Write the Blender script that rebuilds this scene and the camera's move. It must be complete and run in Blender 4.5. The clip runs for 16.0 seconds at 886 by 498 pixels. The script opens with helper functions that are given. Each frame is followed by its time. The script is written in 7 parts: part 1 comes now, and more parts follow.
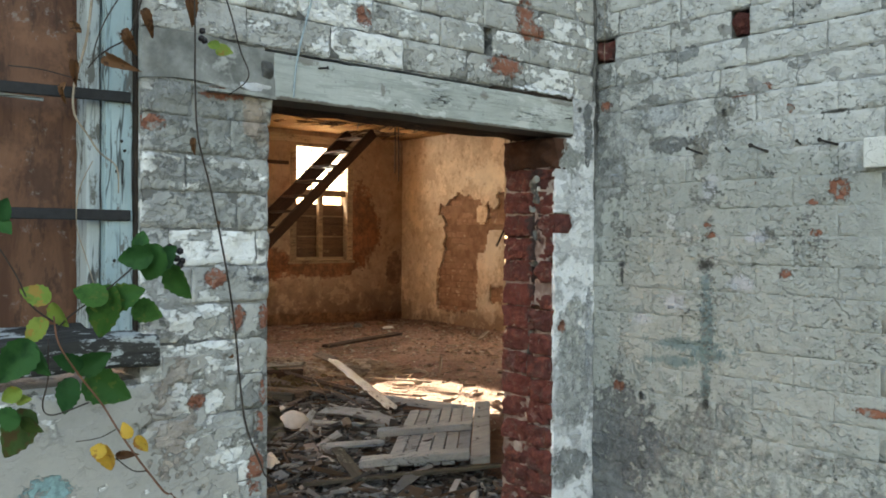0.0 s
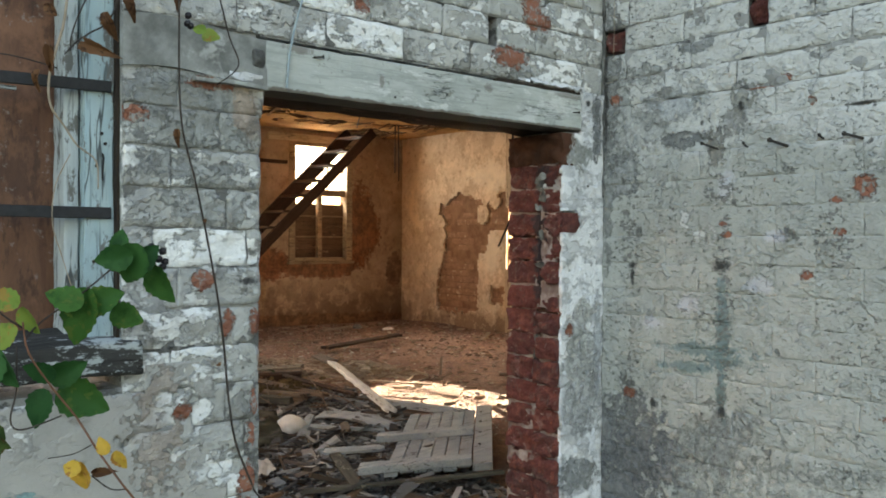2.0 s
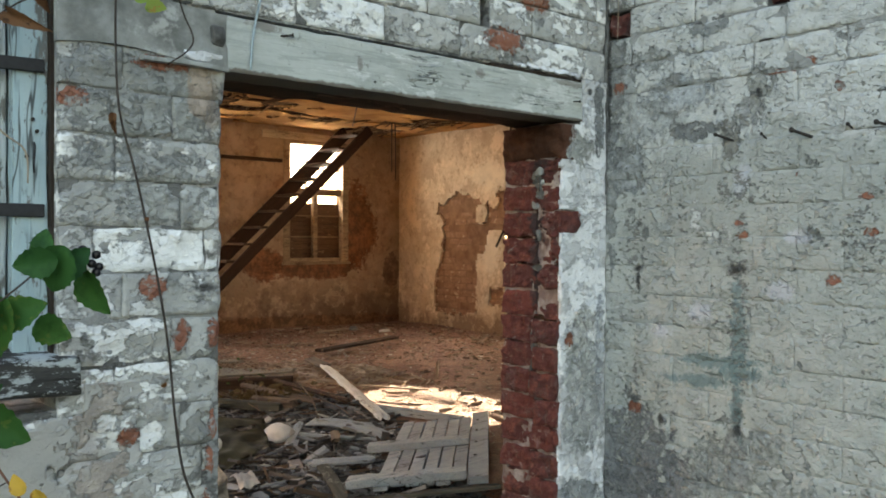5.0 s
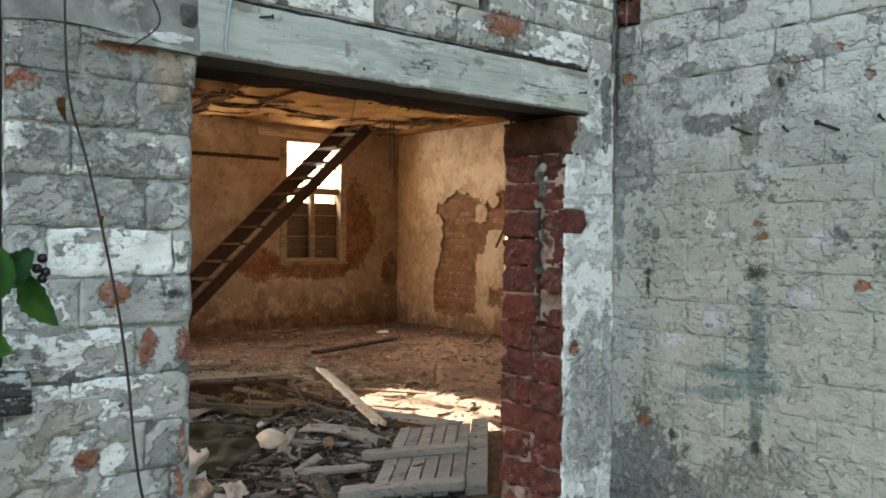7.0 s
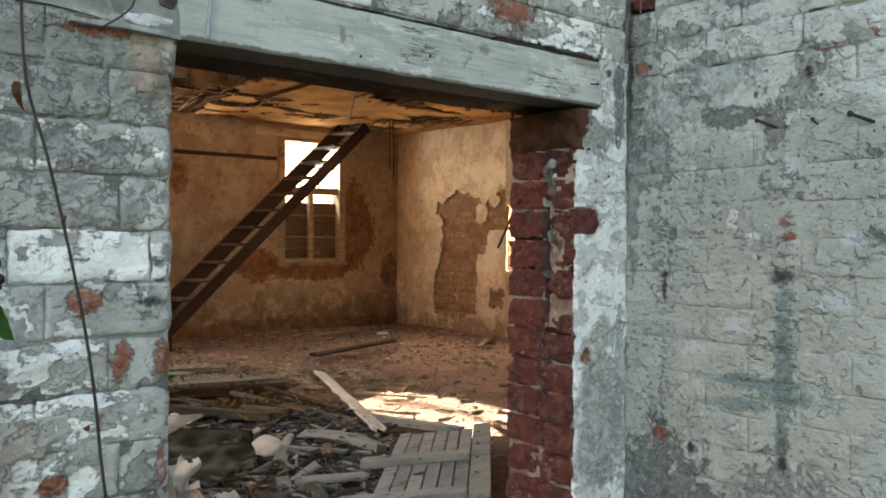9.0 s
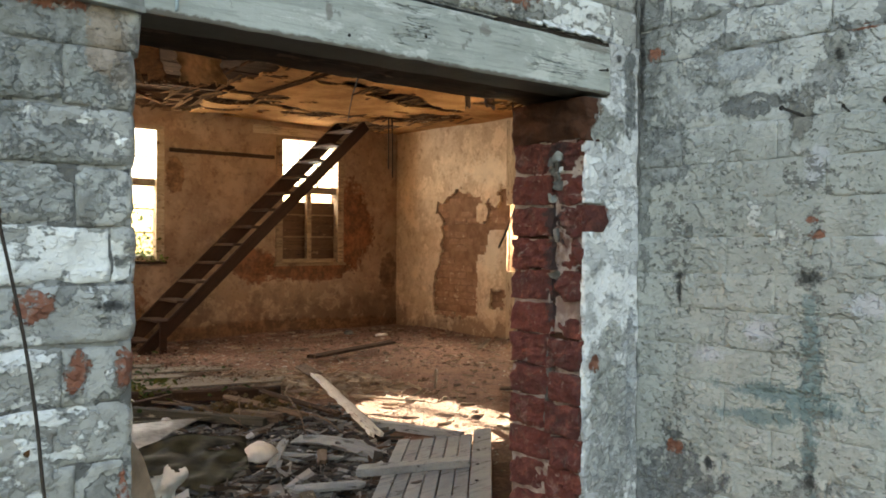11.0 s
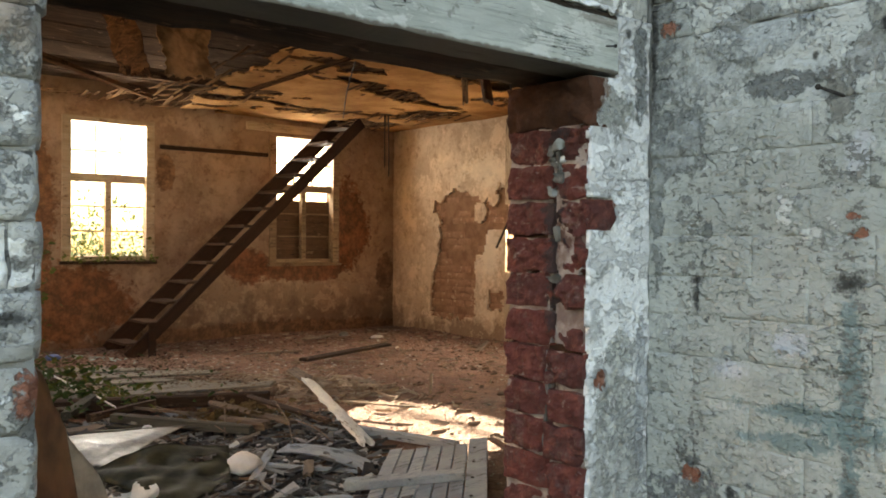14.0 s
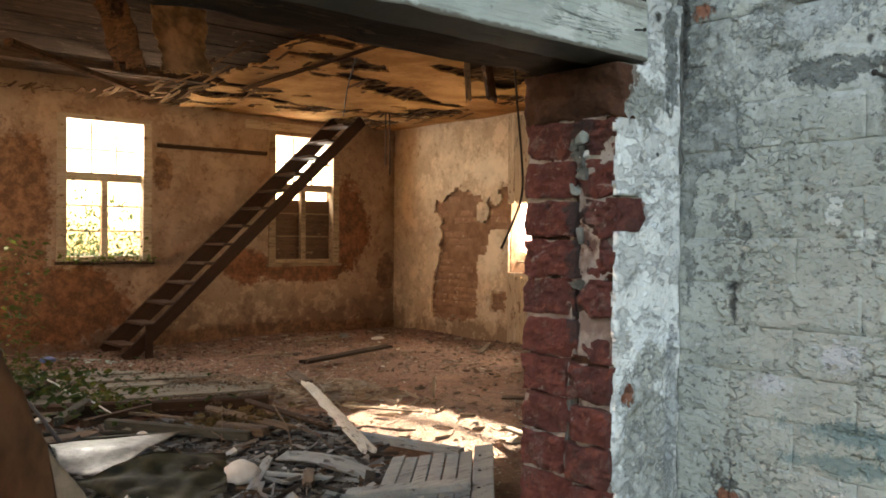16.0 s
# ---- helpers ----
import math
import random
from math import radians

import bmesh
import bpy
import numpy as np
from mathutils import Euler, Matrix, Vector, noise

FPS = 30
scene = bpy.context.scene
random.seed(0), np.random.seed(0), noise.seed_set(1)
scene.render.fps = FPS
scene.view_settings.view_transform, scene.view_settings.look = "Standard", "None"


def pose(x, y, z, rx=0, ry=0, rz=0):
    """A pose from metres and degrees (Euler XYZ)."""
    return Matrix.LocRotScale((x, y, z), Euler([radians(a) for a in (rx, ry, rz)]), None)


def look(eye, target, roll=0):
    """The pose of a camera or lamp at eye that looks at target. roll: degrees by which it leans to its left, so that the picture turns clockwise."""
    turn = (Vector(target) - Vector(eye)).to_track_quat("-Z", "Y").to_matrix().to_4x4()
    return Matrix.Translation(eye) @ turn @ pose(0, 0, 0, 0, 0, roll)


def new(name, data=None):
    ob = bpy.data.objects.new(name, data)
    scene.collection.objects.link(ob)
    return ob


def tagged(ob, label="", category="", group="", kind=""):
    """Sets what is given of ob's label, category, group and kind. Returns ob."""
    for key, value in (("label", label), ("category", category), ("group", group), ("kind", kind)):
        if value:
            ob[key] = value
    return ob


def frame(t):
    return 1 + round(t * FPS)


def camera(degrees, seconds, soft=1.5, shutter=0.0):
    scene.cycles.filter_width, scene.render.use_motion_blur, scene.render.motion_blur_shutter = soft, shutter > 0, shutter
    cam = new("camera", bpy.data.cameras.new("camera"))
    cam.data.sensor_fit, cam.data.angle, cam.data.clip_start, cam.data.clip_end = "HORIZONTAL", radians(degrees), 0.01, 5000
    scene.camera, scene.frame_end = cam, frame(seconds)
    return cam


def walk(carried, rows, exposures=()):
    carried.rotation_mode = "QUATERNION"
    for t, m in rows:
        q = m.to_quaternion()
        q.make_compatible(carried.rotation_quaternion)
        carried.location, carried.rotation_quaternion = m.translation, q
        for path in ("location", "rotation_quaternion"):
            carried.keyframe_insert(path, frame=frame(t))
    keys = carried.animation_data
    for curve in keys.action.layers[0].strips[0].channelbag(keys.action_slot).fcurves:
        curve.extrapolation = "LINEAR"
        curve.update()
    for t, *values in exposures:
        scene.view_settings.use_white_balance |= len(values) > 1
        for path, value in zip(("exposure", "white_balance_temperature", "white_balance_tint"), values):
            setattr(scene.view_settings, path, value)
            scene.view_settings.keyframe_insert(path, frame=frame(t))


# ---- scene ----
cam = camera(54.8, 16.0, 1.8)
PATH = [
    (0, (0.295, 0.285, 1.166), (1.591, 1.808, 1.147), 0.3),
    (0.5, (0.308, 0.309, 1.165), (1.604, 1.832, 1.146), 0.3),
    (1, (0.326, 0.333, 1.163), (1.621, 1.857, 1.144), 0.3),
    (1.5, (0.346, 0.355, 1.163), (1.641, 1.878, 1.145), 0.3),
    (2, (0.369, 0.381, 1.164), (1.665, 1.904, 1.146), 0.3),
    (2.5, (0.392, 0.403, 1.164), (1.688, 1.927, 1.145), 0.3),
    (3, (0.419, 0.427, 1.163), (1.715, 1.951, 1.144), 0.3),
    (3.5, (0.445, 0.45, 1.164), (1.74, 1.974, 1.145), 0.3),
    (4, (0.475, 0.476, 1.165), (1.77, 2.0, 1.147), 0.3),
    (6.5, (0.621, 0.607, 1.17), (1.917, 2.13, 1.151), 0.3),
    (7, (0.646, 0.639, 1.171), (1.941, 2.162, 1.152), 0.4),
    (7.5, (0.666, 0.665, 1.172), (1.962, 2.189, 1.153), 0.3),
    (8, (0.689, 0.694, 1.172), (1.984, 2.218, 1.154), 0.3),
    (8.5, (0.708, 0.721, 1.173), (2.004, 2.244, 1.154), 0.3),
    (9, (0.729, 0.748, 1.174), (2.025, 2.271, 1.155), 0.3),
    (11.5, (0.86, 0.885, 1.168), (2.156, 2.409, 1.15), 0.3),
    (12, (0.891, 0.911, 1.167), (2.186, 2.434, 1.149), 0.3),
    (12.5, (0.921, 0.935, 1.167), (2.217, 2.459, 1.149), 0.3),
    (13, (0.953, 0.962, 1.167), (2.249, 2.486, 1.149), 0.4),
    (13.5, (0.98, 0.987, 1.169), (2.275, 2.511, 1.15), 0.4),
    (14, (1.002, 1.015, 1.168), (2.298, 2.538, 1.15), 0.4),
    (14.5, (1.019, 1.042, 1.17), (2.316, 2.565, 1.151), 0.4),
    (15, (1.043, 1.075, 1.17), (2.339, 2.598, 1.152), 0.4),
    (15.5, (1.061, 1.107, 1.172), (2.357, 2.63, 1.153), 0.4),
    (16, (1.079, 1.142, 1.173), (2.376, 2.665, 1.154), 0.4),
]
walk(cam, [(t, look(eye, target, roll)) for t, eye, target, roll in PATH], [(0, 3.1, 8400, 13), (16, 3.1, 8400, 13)])

# ---- light ----
SUN_WAY = Vector((0.80, 0.424, 0.222)).normalized()      # towards the sun
world = bpy.data.worlds.new("sky")
scene.world = world
world.use_nodes = True
wn = world.node_tree
sky = wn.nodes.new("ShaderNodeTexSky")
sky.sky_type = "NISHITA"
sky.sun_disc = False
sky.sun_elevation = math.asin(SUN_WAY.z)
sky.sun_rotation = math.atan2(SUN_WAY.x, SUN_WAY.y)
sky.air_density, sky.dust_density, sky.ozone_density = 1.0, 2.0, 1.0
wn.links.new(sky.outputs[0], wn.nodes["Background"].inputs[0])
wn.nodes["Background"].inputs[1].default_value = 0.113
sun = new("sun", bpy.data.lights.new("sun", "SUN"))
sun.data.energy, sun.data.angle, sun.data.color = 7.0, radians(0.6), (1.0, 0.93, 0.80)
sun.matrix_world = look(SUN_WAY * 40, (0, 0, 0))


def window_light(x, y, z, w, h, target, watts):
    """Daylight standing in the opening of a window."""
    lamp = new("window_light", bpy.data.lights.new("window_light", "AREA"))
    lamp.data.shape, lamp.data.size, lamp.data.size_y = "RECTANGLE", w, h
    lamp.data.energy, lamp.data.color = watts, (0.91, 0.97, 1.04)
    lamp.matrix_world = look((x, y, z), target)
    return lamp


window_light(4.15, 10.36, 2.09, 0.80, 0.54, (4.15, 2.0, 2.09), 9.8)
window_light(6.52, 10.36, 2.12, 0.82, 0.54, (6.52, 2.0, 2.12), 6.8)
window_light(8.15, 7.80, 1.33, 0.36, 0.50, (2.0, 7.80, 1.33), 4.2)


# ---- materials ----
class Mat:
    """A small builder of node materials."""

    def __init__(self, name):
        self.mat = bpy.data.materials.new(name)
        self.mat.use_nodes = True
        self.nt = self.mat.node_tree
        self.bsdf = self.nt.nodes["Principled BSDF"]
        self.pos = self.add("ShaderNodeNewGeometry").outputs["Position"]

    def add(self, kind):
        return self.nt.nodes.new(kind)

    def put(self, socket, value):
        if isinstance(value, bpy.types.NodeSocket):
            self.nt.links.new(value, socket)
        elif isinstance(value, (tuple, list)) and len(value) == 3 and socket.type == "RGBA":
            socket.default_value = (*value, 1)
        elif isinstance(value, (int, float)) and socket.type == "RGBA":
            socket.default_value = (value, value, value, 1)
        else:
            socket.default_value = value

    def local(self):
        """Object coordinates, moved by each object's own random number."""
        tc, oi = self.add("ShaderNodeTexCoord"), self.add("ShaderNodeObjectInfo")
        v = self.add("ShaderNodeVectorMath")
        v.operation = "MULTIPLY_ADD"
        self.put(v.inputs[0], oi.outputs["Random"])
        v.inputs[1].default_value = (31, 17, 23)
        self.put(v.inputs[2], tc.outputs["Object"])
        return v.outputs[0]

    def rnd(self):
        return self.add("ShaderNodeObjectInfo").outputs["Random"]

    def island(self):
        return self.add("ShaderNodeNewGeometry").outputs["Random Per Island"]

    def vmul(self, v, by):
        m = self.add("ShaderNodeVectorMath")
        m.operation = "MULTIPLY"
        self.put(m.inputs[0], v)
        m.inputs[1].default_value = by
        return m.outputs[0]

    def noise(self, scale, detail=4, rough=0.55, vec=None, dist=0.0):
        n = self.add("ShaderNodeTexNoise")
        self.put(n.inputs["Vector"], vec or self.pos)
        n.inputs["Scale"].default_value, n.inputs["Detail"].default_value = scale, detail
        n.inputs["Roughness"].default_value, n.inputs["Distortion"].default_value = rough, dist
        return n.outputs["Fac"]

    def voro(self, scale, feature="F1", vec=None, out="Distance"):
        n = self.add("ShaderNodeTexVoronoi")
        n.feature = feature
        self.put(n.inputs["Vector"], vec or self.pos)
        n.inputs["Scale"].default_value = scale
        return n.outputs[out]

    def math(self, op, a, b=0.0, clamp=False):
        n = self.add("ShaderNodeMath")
        n.operation, n.use_clamp = op, clamp
        self.put(n.inputs[0], a)
        self.put(n.inputs[1], b)
        return n.outputs[0]

    def step(self, value, lo, hi):
        n = self.add("ShaderNodeMapRange")
        n.interpolation_type = "SMOOTHSTEP"
        self.put(n.inputs["Value"], value)
        n.inputs["From Min"].default_value, n.inputs["From Max"].default_value = lo, hi
        if lo > hi:
            n.inputs["From Min"].default_value, n.inputs["From Max"].default_value = hi, lo
            n.inputs["To Min"].default_value, n.inputs["To Max"].default_value = 1, 0
        return n.outputs["Result"]

    def ramp(self, value, *stops):
        n = self.add("ShaderNodeValToRGB")
        self.put(n.inputs[0], value)
        els = n.color_ramp.elements
        while len(els) < len(stops):
            els.new(0.5)
        for e, (p, c) in zip(els, stops):
            e.position = p
            e.color = (*c, 1) if isinstance(c, tuple) else (c, c, c, 1)
        return n.outputs[0]

    def mix(self, fac, a, b, mode="MIX"):
        n = self.add("ShaderNodeMix")
        n.data_type, n.blend_type = "RGBA", mode
        self.put(n.inputs[0], fac)
        self.put(n.inputs[6], a)
        self.put(n.inputs[7], b)
        return n.outputs[2]

    def blob(self, centre, radii, wobble=0.6, scale=28.0, soft=0.25):
        """A ragged stain round a place: 1 inside, 0 outside."""
        s = self.add("ShaderNodeVectorMath")
        s.operation = "SUBTRACT"
        self.put(s.inputs[0], self.pos)
        s.inputs[1].default_value = centre
        m = self.vmul(s.outputs[0], tuple(1 / r for r in radii))
        ln = self.add("ShaderNodeVectorMath")
        ln.operation = "LENGTH"
        self.put(ln.inputs[0], m)
        n = self.math("MULTIPLY", self.math("SUBTRACT", self.noise(scale * 0.5, 3, 0.6, dist=0.4), 0.5), 1.6 * wobble)
        n2 = self.math("MULTIPLY", self.math("SUBTRACT", self.noise(scale * 2.2, 9, 0.8), 0.5), 3.2 * wobble)
        return self.step(self.math("ADD", self.math("ADD", ln.outputs["Value"], n), n2), 1.0, 1.0 - soft)

    def axis(self, i):
        n = self.add("ShaderNodeSeparateXYZ")
        self.put(n.inputs[0], self.pos)
        return n.outputs[i]

    def done(self, colour, rough=0.85, height=None, strength=0.5, distance=0.004, metal=0.0, spec=0.3):
        self.put(self.bsdf.inputs["Base Color"], colour)
        self.put(self.bsdf.inputs["Roughness"], rough)
        self.put(self.bsdf.inputs["Metallic"], metal)
        self.put(self.bsdf.inputs["Specular IOR Level"], spec)
        if height is not None:
            b = self.add("ShaderNodeBump")
            b.inputs["Strength"].default_value, b.inputs["Distance"].default_value = strength, distance
            self.put(b.inputs["Height"], height)
            self.put(self.bsdf.inputs["Normal"], b.outputs[0])
        return self.mat


BRICK_RED = (0.25, 0.08, 0.05)


def limewash(name, base, base2, under, white, white_at=0.60, white_scale=13.0, under_at=0.60, under_scale=9.0, each=0.2, dirt=0.3, crust=0.6, brushed=0.2, grain=0.15, bands=(), chips=0.69, cracks=0.5, reds=(), greys=(), darks=(), blues=(), lilacs=(), washes=(), top=None, red=0.78, relief=1.0, lumps=0.45, blur=0.022):
    """Old limewash on masonry: a smooth coat, crisp flakes of a whiter one on it, an older one laid bare, with named stains and bare spots."""
    m = Mat(name)
    big, mid, fine = m.noise(3.4, 5, 0.6), m.noise(28, 6, 0.62), m.noise(150, 4, 0.6)
    own = m.math("MULTIPLY", m.math("SUBTRACT", m.rnd(), 0.5), each)
    coat = m.mix(m.step(m.noise(5.5, 6, 0.66), 0.40, 0.60), base, base2)
    coat = m.mix(m.math("ADD", 0.5, m.math("MULTIPLY", own, 1.6), True), coat, tuple(c * 0.86 for c in base2))
    coat = m.mix(m.math("MULTIPLY", m.step(m.noise(33, 10, 0.74), 0.50, 0.64), dirt), coat, tuple(c * 0.55 for c in base2))
    lift = m.math("ADD", m.math("MULTIPLY", m.math("SUBTRACT", big, 0.5), 0.45), m.math("MULTIPLY", own, 0.5))
    # whiter paint above top[0], also carrying the brighter light high on the wall
    if top:
        high = m.step(m.math("ADD", m.axis(2), m.math("MULTIPLY", m.math("SUBTRACT", m.noise(4.5, 8, 0.7), 0.5), 0.75)), top[0] - 0.05, top[0] + 0.05)
        coat = m.mix(m.math("MULTIPLY", high, 0.9), coat, top[1])
    coat = m.mix(m.math("MULTIPLY", m.step(m.noise(17, 9, 0.78), 0.52, 0.57), dirt * 1.3), coat, tuple(c * 0.72 for c in base2))
    flat = m.vmul(m.pos, (1.0, 1.0, 1.5))
    wn = m.math("ADD", m.noise(white_scale, 12, 0.70, flat), lift)
    pale = m.step(wn, white_at, white_at + blur)
    colour = m.mix(pale, coat, m.mix(m.step(fine, 0.35, 0.7), white, tuple(c * 0.90 for c in white)))
    un = m.math("SUBTRACT", m.noise(under_scale, 10, 0.70, m.vmul(m.pos, (1.1, 1.1, 1.3))), m.math("MULTIPLY", lift, 0.7))
    gone = m.step(un, under_at, under_at + blur)
    dull = m.mix(m.step(m.noise(38, 7, 0.7), 0.40, 0.62), under, tuple(c * 0.66 for c in under))
    colour = m.mix(m.math("MULTIPLY", gone, 0.85), colour, dull)
    for centre, radii, tone in greys:
        b = m.math("MULTIPLY", m.blob(centre, radii, 1.0, 18, 0.10), m.step(m.noise(22, 9, 0.74, dist=0.4), 0.40, 0.44))
        gone = m.math("MAXIMUM", gone, b)
        colour = m.mix(m.math("MULTIPLY", b, 0.85), colour, m.mix(m.step(m.noise(40, 7, 0.75), 0.40, 0.62), tuple(c * 0.8 for c in tone), tuple(c * 1.35 for c in tone)))
    for centre, radii in blues:
        colour = m.mix(m.math("MULTIPLY", m.blob(centre, radii, 1.0, 30, 0.5), 0.85), colour, (0.15, 0.21, 0.212))
    for centre, radii, tone in washes:
        colour = m.mix(m.math("MULTIPLY", m.blob(centre, radii, 0.6, 12, 0.8), 0.8), colour, m.mix(m.step(m.noise(12, 6, 0.7), 0.40, 0.62), tone, tuple(c * 0.82 for c in tone)))
    for centre, radii in lilacs:
        colour = m.mix(m.math("MULTIPLY", m.blob(centre, radii, 0.8, 24, 0.5), 0.7), colour, (0.50, 0.51, 0.56))
    where = m.step(m.noise(3.7, 4, 0.6), 0.50, 0.62)
    where = m.math("MULTIPLY", where, 0.5)
    for centre, radii in bands:
        where = m.math("MAXIMUM", where, m.blob(centre, radii, 0.5, 10, 0.9))
    chip = m.step(m.math("ADD", m.noise(62, 5, 0.66, flat), m.math("MULTIPLY", m.math("SUBTRACT", where, 1.0), 0.13)), chips - 0.06, chips - 0.048)
    colour = m.mix(m.math("MULTIPLY", chip, 0.85), colour, m.mix(m.noise(80, 4), (0.09, 0.092, 0.087), (0.25, 0.25, 0.23)))
    bare = m.step(m.math("ADD", m.noise(11, 8, 0.74, dist=0.4), m.math("MULTIPLY", fine, 0.16)), red, red + 0.015)
    for centre, radii in reds:
        bare = m.math("MAXIMUM", bare, m.blob(centre, radii, 0.8, 40, 0.12))
    brickc = m.mix(m.noise(60, 4), BRICK_RED, (0.33, 0.15, 0.10))
    colour = m.mix(bare, colour, m.mix(m.step(m.noise(45, 7, 0.75), 0.50, 0.6), brickc, tuple(c * 0.7 for c in base2)))
    # thin dark contours: fine cracks plus painted shadows under lifted flake edges
    edge = m.noise(7.5, 8, 0.68, flat, 0.5)
    crack = m.step(m.math("ABSOLUTE", m.math("SUBTRACT", edge, 0.5)), 0.0065, 0.0015)
    crack = m.math("MULTIPLY", crack, m.step(m.noise(9, 4, 0.6), 0.54, 0.62))
    colour = m.mix(m.math("MULTIPLY", crack, cracks), colour, (0.10, 0.095, 0.09))
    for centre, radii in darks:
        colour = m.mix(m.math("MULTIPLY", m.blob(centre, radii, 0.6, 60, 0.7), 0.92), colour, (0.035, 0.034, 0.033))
    steps = m.math("SUBTRACT", m.math("MULTIPLY", pale, 0.55), m.math("ADD", m.math("MULTIPLY", gone, 0.6), m.math("ADD", m.math("MULTIPLY", chip, 0.8), m.math("MULTIPLY", bare, 0.8))))
    some = m.step(m.noise(6.5, 4, 0.6), 0.48, 0.58)
    ledge = m.math("MULTIPLY", m.step(m.noise(14, 5, 0.55, flat), 0.50, 0.55), some)
    some2 = m.step(m.noise(8.3, 4, 0.6), 0.50, 0.58)
    ledge2 = m.math("MULTIPLY", m.math("MULTIPLY", m.step(m.noise(46, 3, 0.5, m.vmul(m.pos, (1.0, 1.0, 1.6))), 0.50, 0.60), some2), 0.7)
    ledge2 = m.math("ADD", ledge2, m.math("MULTIPLY", m.step(m.noise(95, 3, 0.5, m.vmul(m.pos, (1.0, 1.0, 1.6))), 0.50, 0.64), 0.22))
    brush = m.noise(1.0, 3, 0.55, m.vmul(m.pos, (22, 22, 150)))
    height = m.math("ADD", m.math("ADD", steps, m.math("MULTIPLY", m.math("ADD", ledge, ledge2), crust)), m.math("ADD", m.math("MULTIPLY", mid, lumps), m.math("ADD", m.math("MULTIPLY", brush, brushed), m.math("MULTIPLY", fine, grain))))
    return m.done(colour, m.math("ADD", 0.62, m.math("MULTIPLY", mid, 0.4)), height, 0.95, 0.0058 * relief)


def masonry_plain(name, a, b, scale=20.0, rough=0.92, depth=0.006, wear=None):
    m = Mat(name)
    n, f = m.noise(scale, 7, 0.65), m.noise(scale * 9, 4, 0.6)
    colour = m.mix(m.step(n, 0.36, 0.64), a, b)
    colour = m.mix(m.math("MULTIPLY", f, 0.35), colour, tuple(c * 0.45 for c in a))
    if wear:
        colour = m.mix(m.step(m.noise(scale * 0.6, 6, 0.7), 0.56, 0.64), colour, wear)
    return m.done(colour, rough, m.math("ADD", n, m.math("MULTIPLY", f, 0.5)), 0.8, depth)


def red_brick(name="bare_brick", dust=0.5):
    """Battered red brick with sooty stains, dark blobs up the middle joint, pale dust and smears of old mortar."""
    m = Mat(name)
    n, f = m.noise(26, 8, 0.70), m.noise(150, 5, 0.65)
    colour = m.mix(m.rnd(), (0.135, 0.036, 0.029), (0.082, 0.027, 0.024))
    colour = m.mix(m.step(n, 0.46, 0.66), colour, (0.185, 0.058, 0.045))
    colour = m.mix(m.math("MULTIPLY", m.step(m.noise(15, 7, 0.7), 0.50, 0.64), 0.75), colour, (0.065, 0.038, 0.036))
    colour = m.mix(m.math("MULTIPLY", m.step(m.noise(30, 8, 0.75), 0.52, 0.66), dust), colour, (0.21, 0.115, 0.10))
    colour = m.mix(m.math("MULTIPLY", m.step(m.noise(1.0, 8, 0.72, m.vmul(m.pos, (24, 24, 46))), 0.60, 0.66), 0.5), colour, (0.34, 0.28, 0.26))
    for z, r in ((1.36, 0.05), (1.22, 0.06), (1.12, 0.06), (1.03, 0.04)):
        colour = m.mix(m.math("MULTIPLY", m.blob((2.29, 2.178, z), (0.2, 0.03, r * 1.2), 0.9, 44, 0.5), 0.8), colour, (0.035, 0.029, 0.03))
    return m.done(colour, 0.88, m.math("ADD", m.math("MULTIPLY", n, 1.3), m.math("MULTIPLY", f, 0.4)), 1.0, 0.013)


def plaster(name, light, mid, dark, stains=(), bare=(), damp=1.1):
    """Limewashed inside plaster, stained brown by damp from the floor up."""
    m = Mat(name)
    n1, n2, n3 = m.noise(1.3, 6, 0.6), m.noise(4.5, 9, 0.72), m.noise(28, 7, 0.7)
    colour = m.mix(m.step(n2, 0.38, 0.62), light, mid)
    colour = m.mix(m.math("MULTIPLY", m.step(n1, 0.42, 0.66), 0.75), colour, mid)
    colour = m.mix(m.math("MULTIPLY", m.step(m.noise(2.6, 8, 0.7), 0.52, 0.62), 0.7), colour, tuple(min(0.85, c * 1.25) for c in light))
    rise = m.step(m.math("ADD", m.axis(2), m.math("MULTIPLY", m.math("SUBTRACT", n2, 0.5), 2.4)), damp, 0.05)
    colour = m.mix(m.math("MULTIPLY", rise, 0.72), colour, tuple(c * 0.75 for c in dark))
    colour = m.mix(m.math("MULTIPLY", m.step(m.noise(9, 8, 0.75), 0.54, 0.66), 0.45), colour, dark)
    colour = m.mix(m.math("MULTIPLY", m.step(n3, 0.57, 0.70), 0.28), colour, dark)
    colour = m.mix(m.math("MULTIPLY", m.step(m.noise(70, 5, 0.7), 0.62, 0.70), 0.4), colour, tuple(c * 0.5 for c in dark))
    colour = m.mix(m.math("MULTIPLY", m.step(m.noise(5.5, 9, 0.76, dist=0.5), 0.54, 0.58), 0.4), colour, tuple(min(0.85, c * 1.2) for c in light))
    for centre, radii, tone in stains:
        colour = m.mix(m.math("MULTIPLY", m.blob(centre, radii, 0.5, 7.0, 0.16), 0.88), colour, m.mix(m.step(m.noise(11, 8, 0.75), 0.38, 0.66), tuple(c * 0.62 for c in tone), tuple(c * 1.75 for c in tone)))
    # pale blobs that paint window glow into the plaster's colour
    for centre, radii, tone in bare:
        colour = m.mix(m.math("MULTIPLY", m.blob(centre, radii, 0.8, 9, 0.5), 0.6), colour, tone)
    return m.done(colour, 0.9, m.math("ADD", n3, m.math("MULTIPLY", n2, 0.8)), 0.6, 0.012, 0.0, 0.08)


